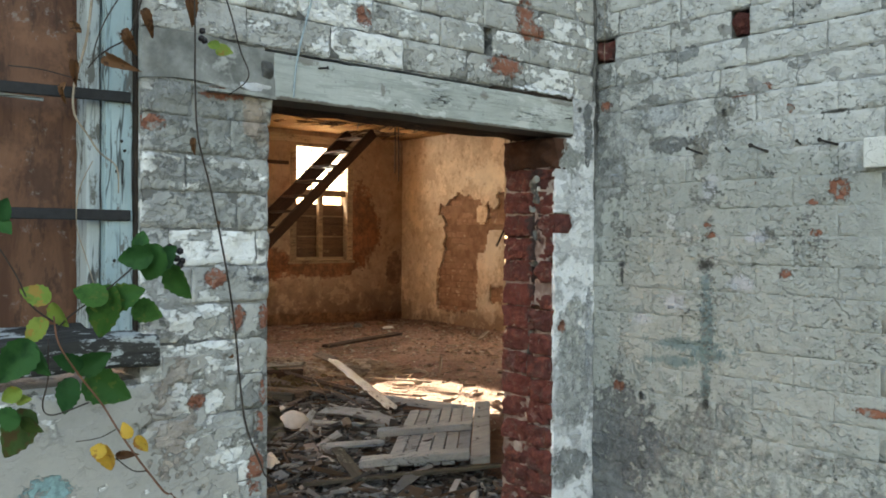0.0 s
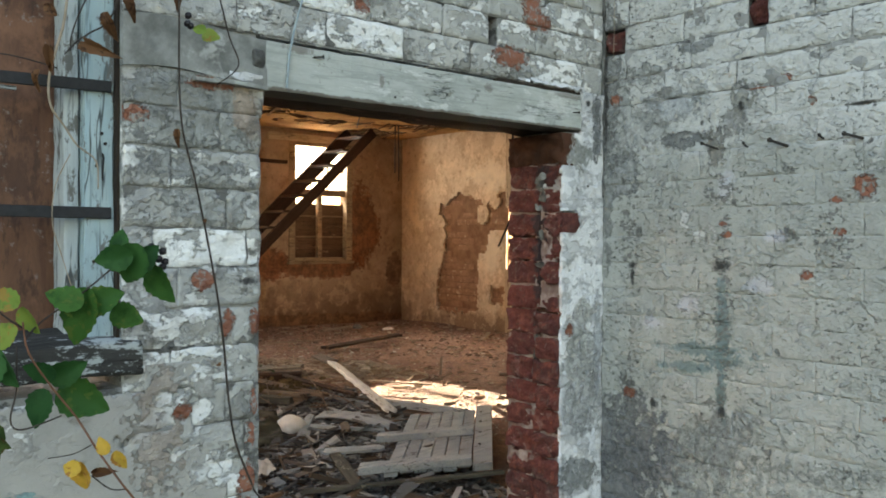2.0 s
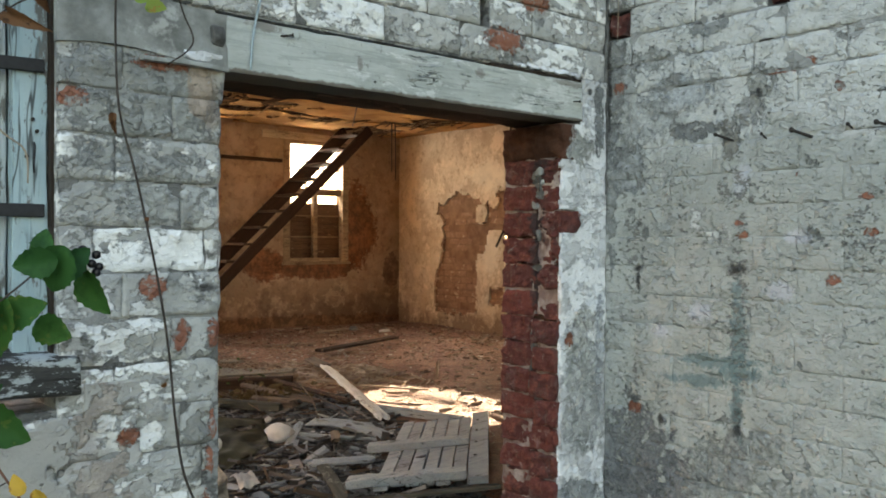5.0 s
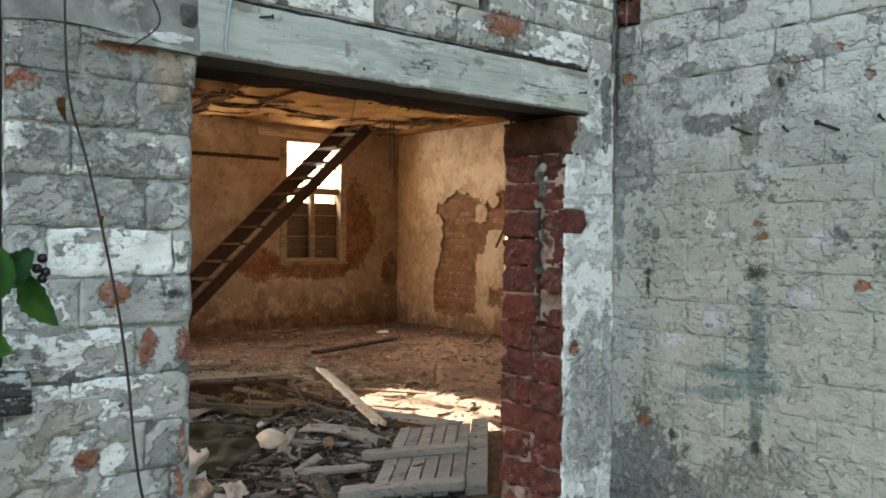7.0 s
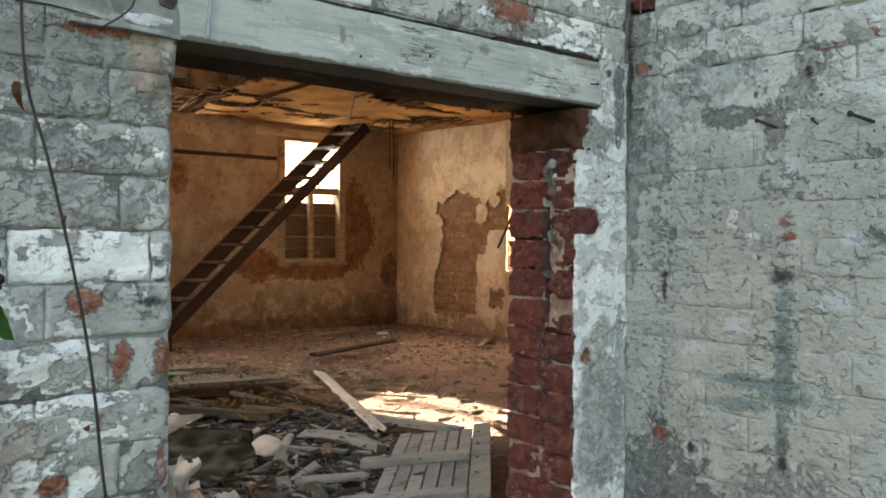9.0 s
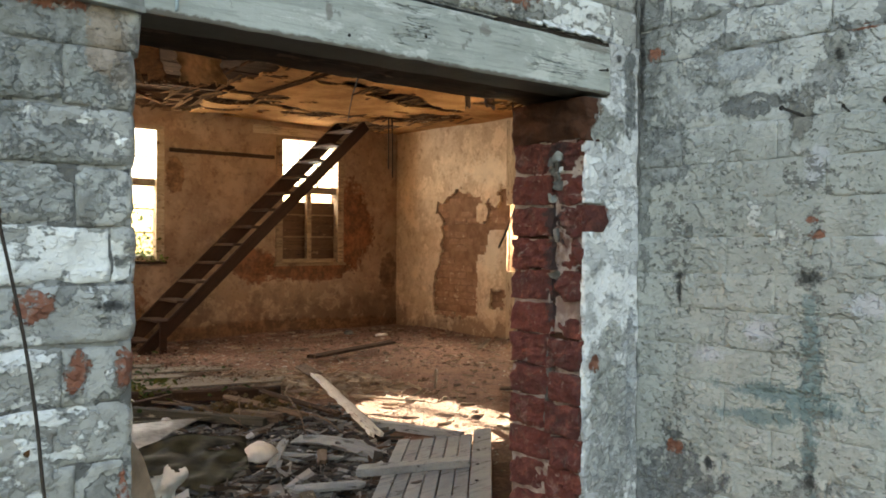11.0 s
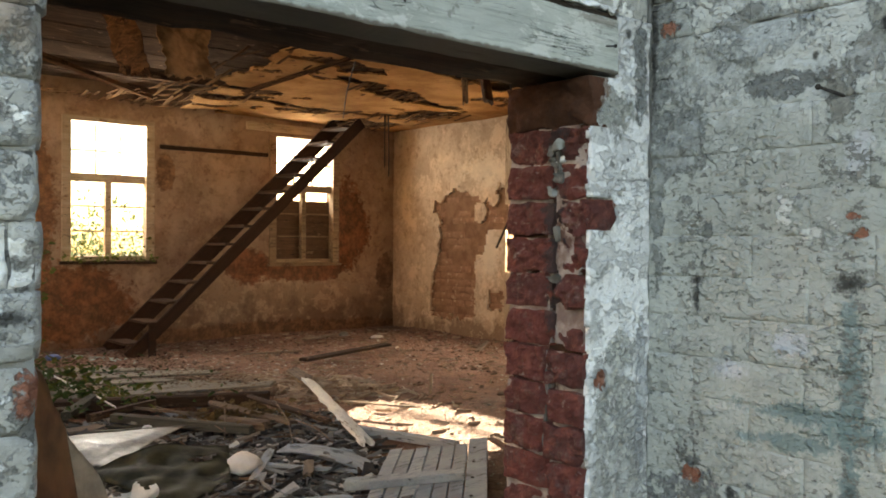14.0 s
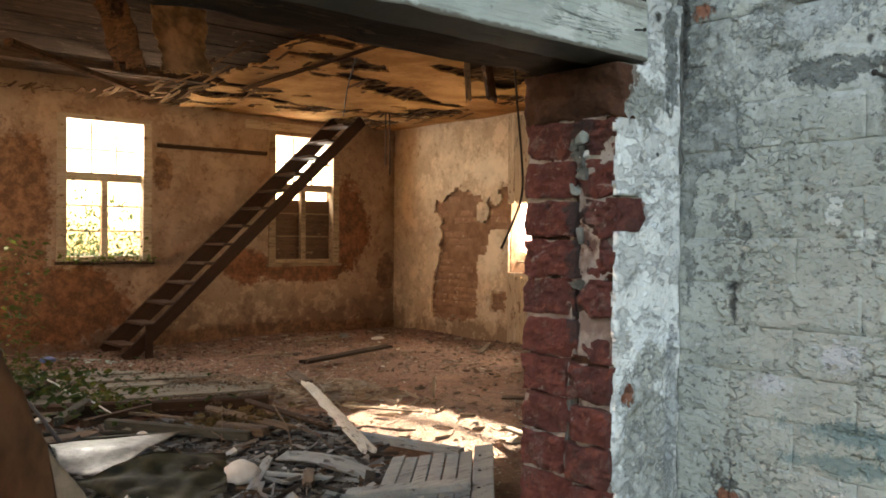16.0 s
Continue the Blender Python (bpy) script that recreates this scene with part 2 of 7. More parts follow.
def timber(name, a, b, wear=None, wear_at=0.58, rough=0.75, grain=26.0, bump=0.004, length=1.6, cracks=0.85, spec=0.12, upright=False):
    """Weathered wood with its grain along the local x axis, or upright along z."""
    m = Mat(name)
    v = m.local()
    if upright:
        turn = m.add("ShaderNodeVectorRotate")
        turn.rotation_type = "Y_AXIS"
        turn.inputs["Angle"].default_value = math.pi / 2
        m.put(turn.inputs["Vector"], v)
        v = turn.outputs[0]
    long = m.vmul(v, (length, grain, grain))
    g, g2 = m.noise(1.0, 6, 0.7, long, 0.6), m.noise(6.0, 4, 0.6, m.vmul(v, (length * 0.6, grain, grain)))
    colour = m.mix(m.step(g, 0.32, 0.68), a, b)
    colour = m.mix(m.math("MULTIPLY", m.rnd(), 0.45), colour, tuple(c * 0.5 for c in b))
    colour = m.mix(m.math("MULTIPLY", m.step(g2, 0.58, 0.66), 0.6), colour, tuple(c * 0.32 for c in a))
    split = m.math("MULTIPLY", m.step(m.math("ABSOLUTE", m.math("SUBTRACT", m.noise(1.0, 3, 0.55, m.vmul(v, (length * 1.3, grain * 0.9, grain * 0.9)), 0.3), 0.5)), 0.016, 0.003), m.step(m.noise(4, 3, 0.6, v), 0.47, 0.58))
    colour = m.mix(m.math("MULTIPLY", split, cracks), colour, (0.02, 0.018, 0.016))
    colour = m.mix(m.math("MULTIPLY", m.step(m.noise(3.5, 7, 0.7, v), 0.46, 0.64), 0.35), colour, tuple(c * 0.5 for c in b))
    if wear:
        colour = m.mix(m.step(m.math("ADD", m.math("MULTIPLY", m.noise(9, 8, 0.75, m.vmul(v, (0.6, 1.4, 1.4))), 0.8), m.math("MULTIPLY", g, 0.22)), wear_at, wear_at + 0.03), colour, wear)
    return m.done(colour, rough, m.math("ADD", g, m.math("MULTIPLY", g2, 0.5)), 0.7, bump, 0.0, spec)


def plain(name, colour, rough=0.6, metal=0.0, var=0.35, scale=40.0, bump=0.001, spec=0.4):
    m = Mat(name)
    n = m.noise(scale, 5, 0.6)
    c = m.mix(m.step(n, 0.35, 0.7), colour, tuple(x * (1 - var) for x in colour))
    return m.done(c, rough, n, 0.5, bump, metal, spec)


def leafy(name, a, b, spots=None, back=0.5):
    m = Mat(name)
    v = m.local()
    c = m.mix(m.rnd(), a, b)
    c = m.mix(m.step(m.noise(30, 5, 0.6, v), 0.45, 0.7), c, tuple(x * 0.7 for x in a))
    if spots:
        c = m.mix(m.step(m.noise(45, 4, 0.6, v), 0.55, 0.62), c, spots)
    mat = m.done(c, 0.6, m.noise(260, 3, 0.5, v), 0.4, 0.001, 0, 0.15)
    out = m.nt.nodes["Material Output"]
    tr, mx = m.add("ShaderNodeBsdfTranslucent"), m.add("ShaderNodeMixShader")
    m.put(tr.inputs[0], c)
    mx.inputs[0].default_value = back * 0.5
    m.nt.links.new(m.bsdf.outputs[0], mx.inputs[1])
    m.nt.links.new(tr.outputs[0], mx.inputs[2])
    m.nt.links.new(mx.outputs[0], out.inputs[0])
    return mat


GREY_COAT = (0.20, 0.21, 0.21)
FY, RX = 2.09, 2.475          # faces of the front wall and of the side wall outside
M_FRONT = limewash(
    "front_limewash", (0.545, 0.547, 0.526), (0.42, 0.422, 0.402), (0.27, 0.27, 0.255), (0.82, 0.825, 0.812), white_at=0.505, white_scale=15.0, under_at=0.60, each=0.42, relief=1.2, blur=0.03, lumps=0.22, brushed=0.18, grain=0.18, chips=0.62, dirt=0.42, crust=0.6, cracks=0.6, red=0.76,
    reds=[((2.07, FY, 1.682), (0.075, 0.05, 0.032)), ((2.175, FY, 1.80), (0.06, 0.05, 0.03)), ((2.15, FY, 1.85), (0.04, 0.05, 0.05)), ((1.173, FY, 1.497), (0.05, 0.05, 0.014)),
          ((1.154, FY, 1.08), (0.025, 0.05, 0.022)), ((1.008, FY, 1.42), (0.03, 0.05, 0.02)), ((1.285, FY, 0.985), (0.025, 0.05, 0.03)), ((1.212, FY, 0.985), (0.018, 0.05, 0.03)),
          ((1.285, FY, 0.80), (0.02, 0.05, 0.04)), ((1.28, FY, 0.73), (0.025, 0.05, 0.04)), ((1.262, FY, 0.62), (0.03, 0.05, 0.05)), ((1.112, FY, 0.806), (0.022, 0.05, 0.02)), ((1.56, FY, 1.745), (0.025, 0.05, 0.03))],
    washes=[((1.045, FY, 0.74), (0.055, 0.05, 0.24), (0.40, 0.365, 0.34)), ((1.10, FY, 1.44), (0.13, 0.05, 0.07), (0.27, 0.275, 0.26)), ((1.27, FY, 1.43), (0.03, 0.05, 0.09), (0.33, 0.27, 0.225)), ((1.02, FY, 1.20), (0.04, 0.05, 0.25), (0.33, 0.335, 0.325))],
    greys=[((1.12, FY, 1.43), (0.16, 0.05, 0.09), (0.25, 0.26, 0.25)), ((1.25, FY, 1.455), (0.025, 0.05, 0.05), (0.30, 0.235, 0.19)), ((1.17, FY, 1.25), (0.10, 0.05, 0.05), (0.30, 0.31, 0.30)), ((1.03, FY, 1.46), (0.06, 0.05, 0.05), GREY_COAT), ((1.15, FY, 1.31), (0.10, 0.05, 0.03), (0.26, 0.27, 0.265)),
           ((1.15, FY, 1.46), (0.06, 0.05, 0.035), (0.24, 0.25, 0.25)), ((0.8, FY, 0.66), (0.05, 0.05, 0.03), (0.18, 0.34, 0.36))],
    darks=[((1.26, FY, 1.075), (0.035, 0.05, 0.012))])
SIDE_SPOTS = dict(
    reds=[((RX, 1.291, 1.303), (0.05, 0.028, 0.030)), ((RX, 1.357, 1.272), (0.05, 0.02, 0.010)), ((RX, 1.349, 1.193), (0.05, 0.016, 0.010)), ((RX, 1.979, 0.712), (0.05, 0.022, 0.016)),
          ((RX, 1.50, 1.590), (0.05, 0.022, 0.014)), ((RX, 1.545, 1.578), (0.05, 0.06, 0.006)), ((RX, 1.421, 1.524), (0.05, 0.012, 0.014)), ((RX, 1.672, 1.216), (0.05, 0.012, 0.007)), ((RX, 1.658, 1.186), (0.05, 0.020, 0.011)),
          ((RX, 1.432, 1.083), (0.05, 0.018, 0.012)), ((RX, 1.181, 0.744), (0.05, 0.06, 0.014)), ((RX, 2.04, 1.60), (0.05, 0.022, 0.022))],
    greys=[((RX, 1.80, 1.457), (0.05, 0.075, 0.024), (0.13, 0.135, 0.135)), ((RX, 1.694, 1.42), (0.05, 0.03, 0.05), (0.19, 0.18, 0.16)), ((RX, 1.99, 0.58), (0.05, 0.14, 0.14), (0.15, 0.155, 0.16)), ((RX, 1.86, 0.52), (0.05, 0.10, 0.09), (0.15, 0.155, 0.16)),
           ((RX, 2.01, 0.43), (0.05, 0.13, 0.15), (0.13, 0.135, 0.14)), ((RX, 1.76, 0.50), (0.05, 0.06, 0.14), (0.24, 0.25, 0.24)), ((RX, 2.02, 1.37), (0.05, 0.08, 0.07), (0.24, 0.25, 0.25)),
           ((RX, 1.84, 1.56), (0.05, 0.10, 0.045), (0.36, 0.38, 0.39)), ((RX, 1.64, 1.49), (0.05, 0.035, 0.04), (0.25, 0.25, 0.24)), ((RX, 2.03, 1.56), (0.05, 0.05, 0.12), (0.28, 0.29, 0.28)),
           # the wide greys at z 0.50 and 0.55 paint shade low on the wall
           ((RX, 1.75, 1.72), (0.05, 0.05, 0.02), (0.20, 0.21, 0.21)), ((RX, 1.50, 0.50), (0.05, 0.22, 0.08), (0.34, 0.35, 0.33)), ((RX, 1.25, 0.55), (0.05, 0.20, 0.06), (0.36, 0.37, 0.35)), ((RX, 1.62, 0.66), (0.05, 0.06, 0.05), (0.30, 0.31, 0.30)),
           # the first two are narrow dark strips down the inner corner
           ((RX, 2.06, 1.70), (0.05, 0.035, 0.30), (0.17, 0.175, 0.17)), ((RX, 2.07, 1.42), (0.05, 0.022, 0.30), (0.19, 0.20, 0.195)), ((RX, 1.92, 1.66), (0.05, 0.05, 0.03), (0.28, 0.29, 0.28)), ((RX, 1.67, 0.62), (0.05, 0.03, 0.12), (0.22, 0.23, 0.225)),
           ((RX, 1.95, 1.50), (0.05, 0.08, 0.06), (0.34, 0.35, 0.34)), ((RX, 1.87, 1.60), (0.05, 0.03, 0.02), (0.20, 0.20, 0.19)), ((RX, 1.62, 1.56), (0.05, 0.035, 0.05), (0.24, 0.24, 0.22)), ((RX, 1.40, 1.64), (0.05, 0.03, 0.014), (0.22, 0.22, 0.21))],
    blues=[((RX, 1.73, 0.862), (0.05, 0.17, 0.024)), ((RX, 1.78, 0.81), (0.05, 0.12, 0.018)), ((RX, 1.66, 0.84), (0.05, 0.10, 0.028)), ((RX, 1.671, 0.93), (0.05, 0.026, 0.19)), ((RX, 1.671, 0.76), (0.05, 0.022, 0.10))],
    darks=[((RX, 1.676, 1.100), (0.05, 0.036, 0.025)), ((RX, 1.976, 1.094), (0.05, 0.022, 0.014)), ((RX, 1.974, 1.06), (0.05, 0.012, 0.035)), ((RX, 1.672, 0.693), (0.05, 0.024, 0.021)),
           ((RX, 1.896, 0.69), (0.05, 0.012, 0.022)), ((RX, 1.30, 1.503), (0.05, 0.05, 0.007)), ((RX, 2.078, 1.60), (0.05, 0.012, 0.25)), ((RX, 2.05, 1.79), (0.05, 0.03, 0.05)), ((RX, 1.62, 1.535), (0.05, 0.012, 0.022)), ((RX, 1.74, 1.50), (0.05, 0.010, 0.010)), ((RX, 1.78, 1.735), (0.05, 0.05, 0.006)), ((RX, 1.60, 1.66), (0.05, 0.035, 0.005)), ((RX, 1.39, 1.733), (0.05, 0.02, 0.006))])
M_SIDE = limewash("side_limewash", (0.456, 0.467, 0.440), (0.396, 0.408, 0.385), (0.19, 0.20, 0.19), (0.57, 0.58, 0.565), white_at=0.625, white_scale=17.0, under_at=0.645, under_scale=9.0, each=0.08, dirt=0.30, crust=0.55, brushed=0.14, grain=0.12, lumps=0.16, chips=0.585, cracks=0.3, relief=1.8,
                  lilacs=[((RX, 1.786, 0.985), (0.05, 0.045, 0.032)), ((RX, 1.56, 1.05), (0.05, 0.05, 0.025)), ((RX, 1.66, 1.33), (0.05, 0.03, 0.05)), ((RX, 1.90, 0.93), (0.05, 0.05, 0.025)), ((RX, 1.52, 1.18), (0.05, 0.04, 0.02))],
                  bands=[((RX, 1.668, 0.95), (0.05, 0.05, 0.75)), ((RX, 1.99, 1.20), (0.05, 0.07, 0.35)), ((RX, 1.65, 1.30), (0.05, 0.14, 0.12)), ((RX, 1.98, 0.75), (0.05, 0.05, 0.5)), ((RX, 1.36, 1.18), (0.05, 0.08, 0.12))],
                  # whiter upper paint, brought lower to paint in the light from above
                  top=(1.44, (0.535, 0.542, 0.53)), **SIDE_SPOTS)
M_COAT = limewash("corner_limewash", (0.70, 0.71, 0.725), (0.60, 0.61, 0.62), (0.36, 0.37, 0.365), (0.80, 0.81, 0.825), white_at=0.50, white_scale=12.0, under_at=0.625, under_scale=14.0, relief=1.4, lumps=0.12, brushed=0.1, dirt=0.2, crust=0.8, chips=0.70, cracks=0.7,
                         reds=[((2.318, FY, 0.899), (0.016, 0.05, 0.018)), ((2.325, FY, 1.225), (0.05, 0.05, 0.026))],
                         greys=[((2.39, FY, 0.80), (0.10, 0.05, 0.09), (0.34, 0.35, 0.335)), ((2.44, FY, 1.52), (0.025, 0.05, 0.10), (0.13, 0.14, 0.14)), ((2.35, FY, 1.43), (0.06, 0.05, 0.05), (0.30, 0.31, 0.29)),
                                ((2.37, FY, 0.46), (0.10, 0.05, 0.05), (0.20, 0.21, 0.21)), ((2.38, FY, 0.68), (0.09, 0.05, 0.10), (0.36, 0.37, 0.36)), ((2.38, FY, 0.95), (0.05, 0.05, 0.04), (0.42, 0.43, 0.41)), ((2.315, FY, 1.465), (0.03, 0.05, 0.04), (0.13, 0.085, 0.06)),
                                ((2.36, FY, 0.87), (0.07, 0.05, 0.05), (0.40, 0.41, 0.39)), ((2.45, FY, 0.86), (0.02, 0.05, 0.16), (0.36, 0.38, 0.40))],
                         darks=[((2.40, FY, 1.587), (0.014, 0.05, 0.012)), ((2.40, FY, 1.335), (0.005, 0.05, 0.005))])
M_SMEAR = limewash("smeared_limewash", (0.50, 0.495, 0.475), (0.42, 0.412, 0.39), (0.31, 0.285, 0.26), (0.68, 0.69, 0.68), white_at=0.60, white_scale=7.0, under_at=0.60, under_scale=5.0, blur=0.08, dirt=0.15, lumps=0.22, brushed=0.2, crust=0.35, cracks=0.15, relief=1.0, chips=0.70, each=0.0,
                   greys=[((1.06, FY, 0.77), (0.05, 0.05, 0.15), (0.36, 0.31, 0.275)), ((0.80, FY, 0.66), (0.05, 0.05, 0.03), (0.18, 0.34, 0.36))], reds=[((1.112, FY, 0.806), (0.020, 0.05, 0.016))])
M_JOINTWASH = limewash("joint_limewash", (0.40, 0.403, 0.393), (0.28, 0.283, 0.275), (0.13, 0.13, 0.125), (0.58, 0.59, 0.59), under_at=0.54)
M_MORTAR = masonry_plain("old_mortar", (0.17, 0.17, 0.165), (0.07, 0.07, 0.066), 30)
M_JOINT = masonry_plain("pale_mortar", (0.38, 0.325, 0.30), (0.17, 0.11, 0.095), 18, wear=(0.11, 0.06, 0.05))
M_CEMENT = masonry_plain("grey_cement", (0.33, 0.34, 0.325), (0.14, 0.145, 0.137), 9, depth=0.004, wear=(0.38, 0.39, 0.375))
M_BRICK = red_brick()
M_BRICKPALE = red_brick("dusty_red_brick", 0.9)
M_BROWN = masonry_plain("brown_mortar", (0.085, 0.034, 0.019), (0.045, 0.019, 0.012), 14, depth=0.014)
M_PLASTER = plaster(
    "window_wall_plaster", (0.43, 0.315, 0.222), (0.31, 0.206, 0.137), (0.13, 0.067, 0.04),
    stains=[((7.14, 10.13, 1.36), (0.36, 0.4, 0.60), (0.16, 0.065, 0.032)), ((6.5, 10.13, 0.84), (0.85, 0.4, 0.19), (0.16, 0.065, 0.032)), ((5.75, 10.13, 0.86), (0.28, 0.4, 0.22), (0.18, 0.075, 0.038)),
            ((3.6, 10.13, 0.5), (0.9, 0.4, 0.45), (0.17, 0.075, 0.035)), ((3.3, 10.13, 1.4), (0.35, 0.4, 0.9), (0.22, 0.11, 0.055)), ((4.75, 10.13, 1.9), (0.12, 0.4, 0.22), (0.20, 0.11, 0.06)), ((6.0, 10.13, 0.06), (2.4, 0.4, 0.15), (0.15, 0.08, 0.045)), ((7.75, 10.13, 0.75), (0.14, 0.4, 0.30), (0.17, 0.10, 0.065))], damp=0.75)
# tones raised, and cream blobs painted as glow beside the low window
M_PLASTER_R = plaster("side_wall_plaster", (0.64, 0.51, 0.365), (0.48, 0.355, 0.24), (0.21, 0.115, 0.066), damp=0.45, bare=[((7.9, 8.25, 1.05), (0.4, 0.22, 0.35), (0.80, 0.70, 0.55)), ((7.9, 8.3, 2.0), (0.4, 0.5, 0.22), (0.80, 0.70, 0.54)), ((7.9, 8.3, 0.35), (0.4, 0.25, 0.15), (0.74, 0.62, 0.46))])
M_LIMEMORTAR = masonry_plain("lime_mortar", (0.33, 0.19, 0.11), (0.22, 0.115, 0.065), 9, depth=0.02)
M_BACKBRICK = masonry_plain("dusty_brick", (0.40, 0.235, 0.145), (0.30, 0.16, 0.095), 16, wear=(0.50, 0.36, 0.245))
def streaked_board():
    m = Mat("rusty_brown_board")
    v = m.vmul(m.pos, (1.0, 1.0, 0.22))
    n, n2 = m.noise(9, 8, 0.72, v, 0.5), m.noise(40, 6, 0.7, m.vmul(m.pos, (1.0, 1.0, 0.3)))
    # base tones darkened for the shade behind the leaves
    c = m.mix(m.step(n, 0.36, 0.64), (0.165, 0.078, 0.046), (0.085, 0.036, 0.022))
    c = m.mix(m.math("MULTIPLY", m.step(n2, 0.54, 0.64), 0.7), c, (0.048, 0.024, 0.017))
    c = m.mix(m.math("MULTIPLY", m.step(m.noise(4, 6, 0.7), 0.50, 0.62), 0.6), c, (0.25, 0.12, 0.07))
    # dark blotches that paint shade onto the board
    c = m.mix(m.math("MULTIPLY", m.step(m.noise(7, 8, 0.75, m.vmul(m.pos, (1.0, 1.0, 0.5))), 0.53, 0.60), 0.65), c, (0.055, 0.026, 0.018))
    c = m.mix(m.math("MULTIPLY", m.step(m.noise(23, 7, 0.75), 0.60, 0.66), 0.5), c, (0.28, 0.26, 0.25))
    return m.done(c, 0.6, m.math("ADD", n, n2), 0.6, 0.003)


def lintel_paint():
    """Thin weathered paint on a wide timber: grain showing through, bare grey wood, brown stains and fine cracks."""
    m = Mat("weathered_lintel_paint")
    long = m.vmul(m.pos, (1.6, 30, 30))
    g = m.noise(1.0, 6, 0.68, long, 1.2)
    patch = m.noise(7, 9, 0.74, m.vmul(m.pos, (0.6, 1.0, 1.6)), 0.5)
    c = m.mix(m.step(patch, 0.40, 0.62), (0.47, 0.50, 0.475), (0.37, 0.395, 0.372))
    c = m.mix(m.step(m.math("ADD", m.noise(16, 9, 0.75, m.vmul(m.pos, (0.5, 1.0, 1.4)), 0.5), m.math("MULTIPLY", m.math("SUBTRACT", m.axis(0), 1.85), 0.10)), 0.555, 0.60), c, (0.58, 0.60, 0.58))
    ring = m.noise(1.0, 5, 0.6, m.vmul(m.pos, (3.2, 55, 55)), 2.0)
    c = m.mix(m.math("MULTIPLY", m.step(ring, 0.52, 0.60), 0.45), c, (0.27, 0.29, 0.275))
    crack = m.step(m.math("ABSOLUTE", m.math("SUBTRACT", m.noise(1.0, 4, 0.6, m.vmul(m.pos, (3.0, 38, 38)), 0.8), 0.5)), 0.013, 0.003)
    crack = m.math("MULTIPLY", crack, m.step(m.noise(6, 4, 0.6), 0.50, 0.62))
    c = m.mix(m.math("MULTIPLY", crack, 0.8), c, (0.05, 0.052, 0.05))
    c = m.mix(m.math("MULTIPLY", m.step(m.noise(30, 7, 0.72), 0.60, 0.66), 0.6), c, (0.16, 0.155, 0.14))
    frayed = m.step(m.math("ADD", m.axis(2), m.math("MULTIPLY", m.math("SUBTRACT", m.noise(30, 8, 0.75), 0.5), 0.025)), 1.510, 1.504)
    c = m.mix(m.math("MULTIPLY", frayed, 0.85), c, (0.10, 0.075, 0.055))
    for x, z, rx, rz in ((1.385, 1.60, 0.05, 0.012), (1.98, 1.585, 0.02, 0.012), (2.30, 1.60, 0.07, 0.010), (1.62, 1.56, 0.01, 0.02)):
        c = m.mix(m.math("MULTIPLY", m.blob((x, FY, z), (rx, 0.1, rz), 0.9, 40, 0.5), 0.6), c, (0.15, 0.12, 0.10))
    return m.done(c, 0.75, m.math("ADD", m.math("ADD", g, m.math("MULTIPLY", patch, 1.2)), m.math("SUBTRACT", m.math("MULTIPLY", ring, 0.5), m.math("MULTIPLY", crack, 1.2))), 0.8, 0.0035)


M_LINTEL = lintel_paint()
M_DARKWOOD = timber("dark_old_timber", (0.10, 0.062, 0.040), (0.045, 0.028, 0.019), wear=(0.15, 0.10, 0.068), bump=0.005, spec=0.08)
M_STAIRWOOD = timber("brown_stair_timber", (0.050, 0.024, 0.014), (0.033, 0.016, 0.010), wear=(0.10, 0.055, 0.032), wear_at=0.62, bump=0.002)
M_TREAD = timber("dusty_tread_timber", (0.20, 0.12, 0.075), (0.12, 0.068, 0.042), wear=(0.26, 0.18, 0.12), bump=0.002)
M_TREADDARK = timber("worn_dark_tread", (0.115, 0.07, 0.046), (0.06, 0.036, 0.024), wear=(0.19, 0.13, 0.09), wear_at=0.60, bump=0.002, spec=0.15)
M_FRAMEWOOD = timber("cream_window_paint", (0.64, 0.54, 0.40), (0.48, 0.37, 0.25), wear=(0.20, 0.12, 0.07), wear_at=0.585, bump=0.002)
M_FRAMEDARK = timber("brown_window_paint", (0.42, 0.31, 0.20), (0.28, 0.19, 0.12), wear=(0.14, 0.08, 0.05), wear_at=0.58, bump=0.002)
M_LININGWOOD = timber("cream_lining_paint", (0.60, 0.48, 0.34), (0.46, 0.34, 0.22), wear=(0.22, 0.13, 0.08), wear_at=0.57, bump=0.002, upright=True)
M_BLUE = timber("pale_blue_flaking_paint", (0.36, 0.53, 0.585), (0.47, 0.60, 0.63), wear=(0.15, 0.155, 0.15), wear_at=0.55, bump=0.003, grain=18, upright=True)
M_BLUEWHITE = timber("white_flaking_paint", (0.58, 0.62, 0.62), (0.44, 0.51, 0.53), wear=(0.14, 0.14, 0.13), wear_at=0.535, bump=0.003, grain=18, upright=True)
M_SILL = timber("rotten_grey_sill", (0.10, 0.10, 0.096), (0.045, 0.045, 0.043), wear=(0.42, 0.46, 0.47), wear_at=0.545, bump=0.006)
M_GREYWOOD = timber("grey_weathered_wood", (0.44, 0.50, 0.525), (0.33, 0.38, 0.405), wear=(0.13, 0.145, 0.15), wear_at=0.585)
M_GREYDARK = timber("dark_weathered_wood", (0.13, 0.132, 0.11), (0.055, 0.056, 0.046), wear=(0.24, 0.245, 0.21))
M_CREAMWOOD = timber("cream_painted_plank", (0.88, 0.89, 0.87), (0.84, 0.84, 0.80), wear=(0.26, 0.18, 0.115), wear_at=0.585)
M_PALEWOOD = timber("dusty_pale_wood", (0.36, 0.285, 0.215), (0.235, 0.18, 0.137), wear=(0.08, 0.06, 0.046))
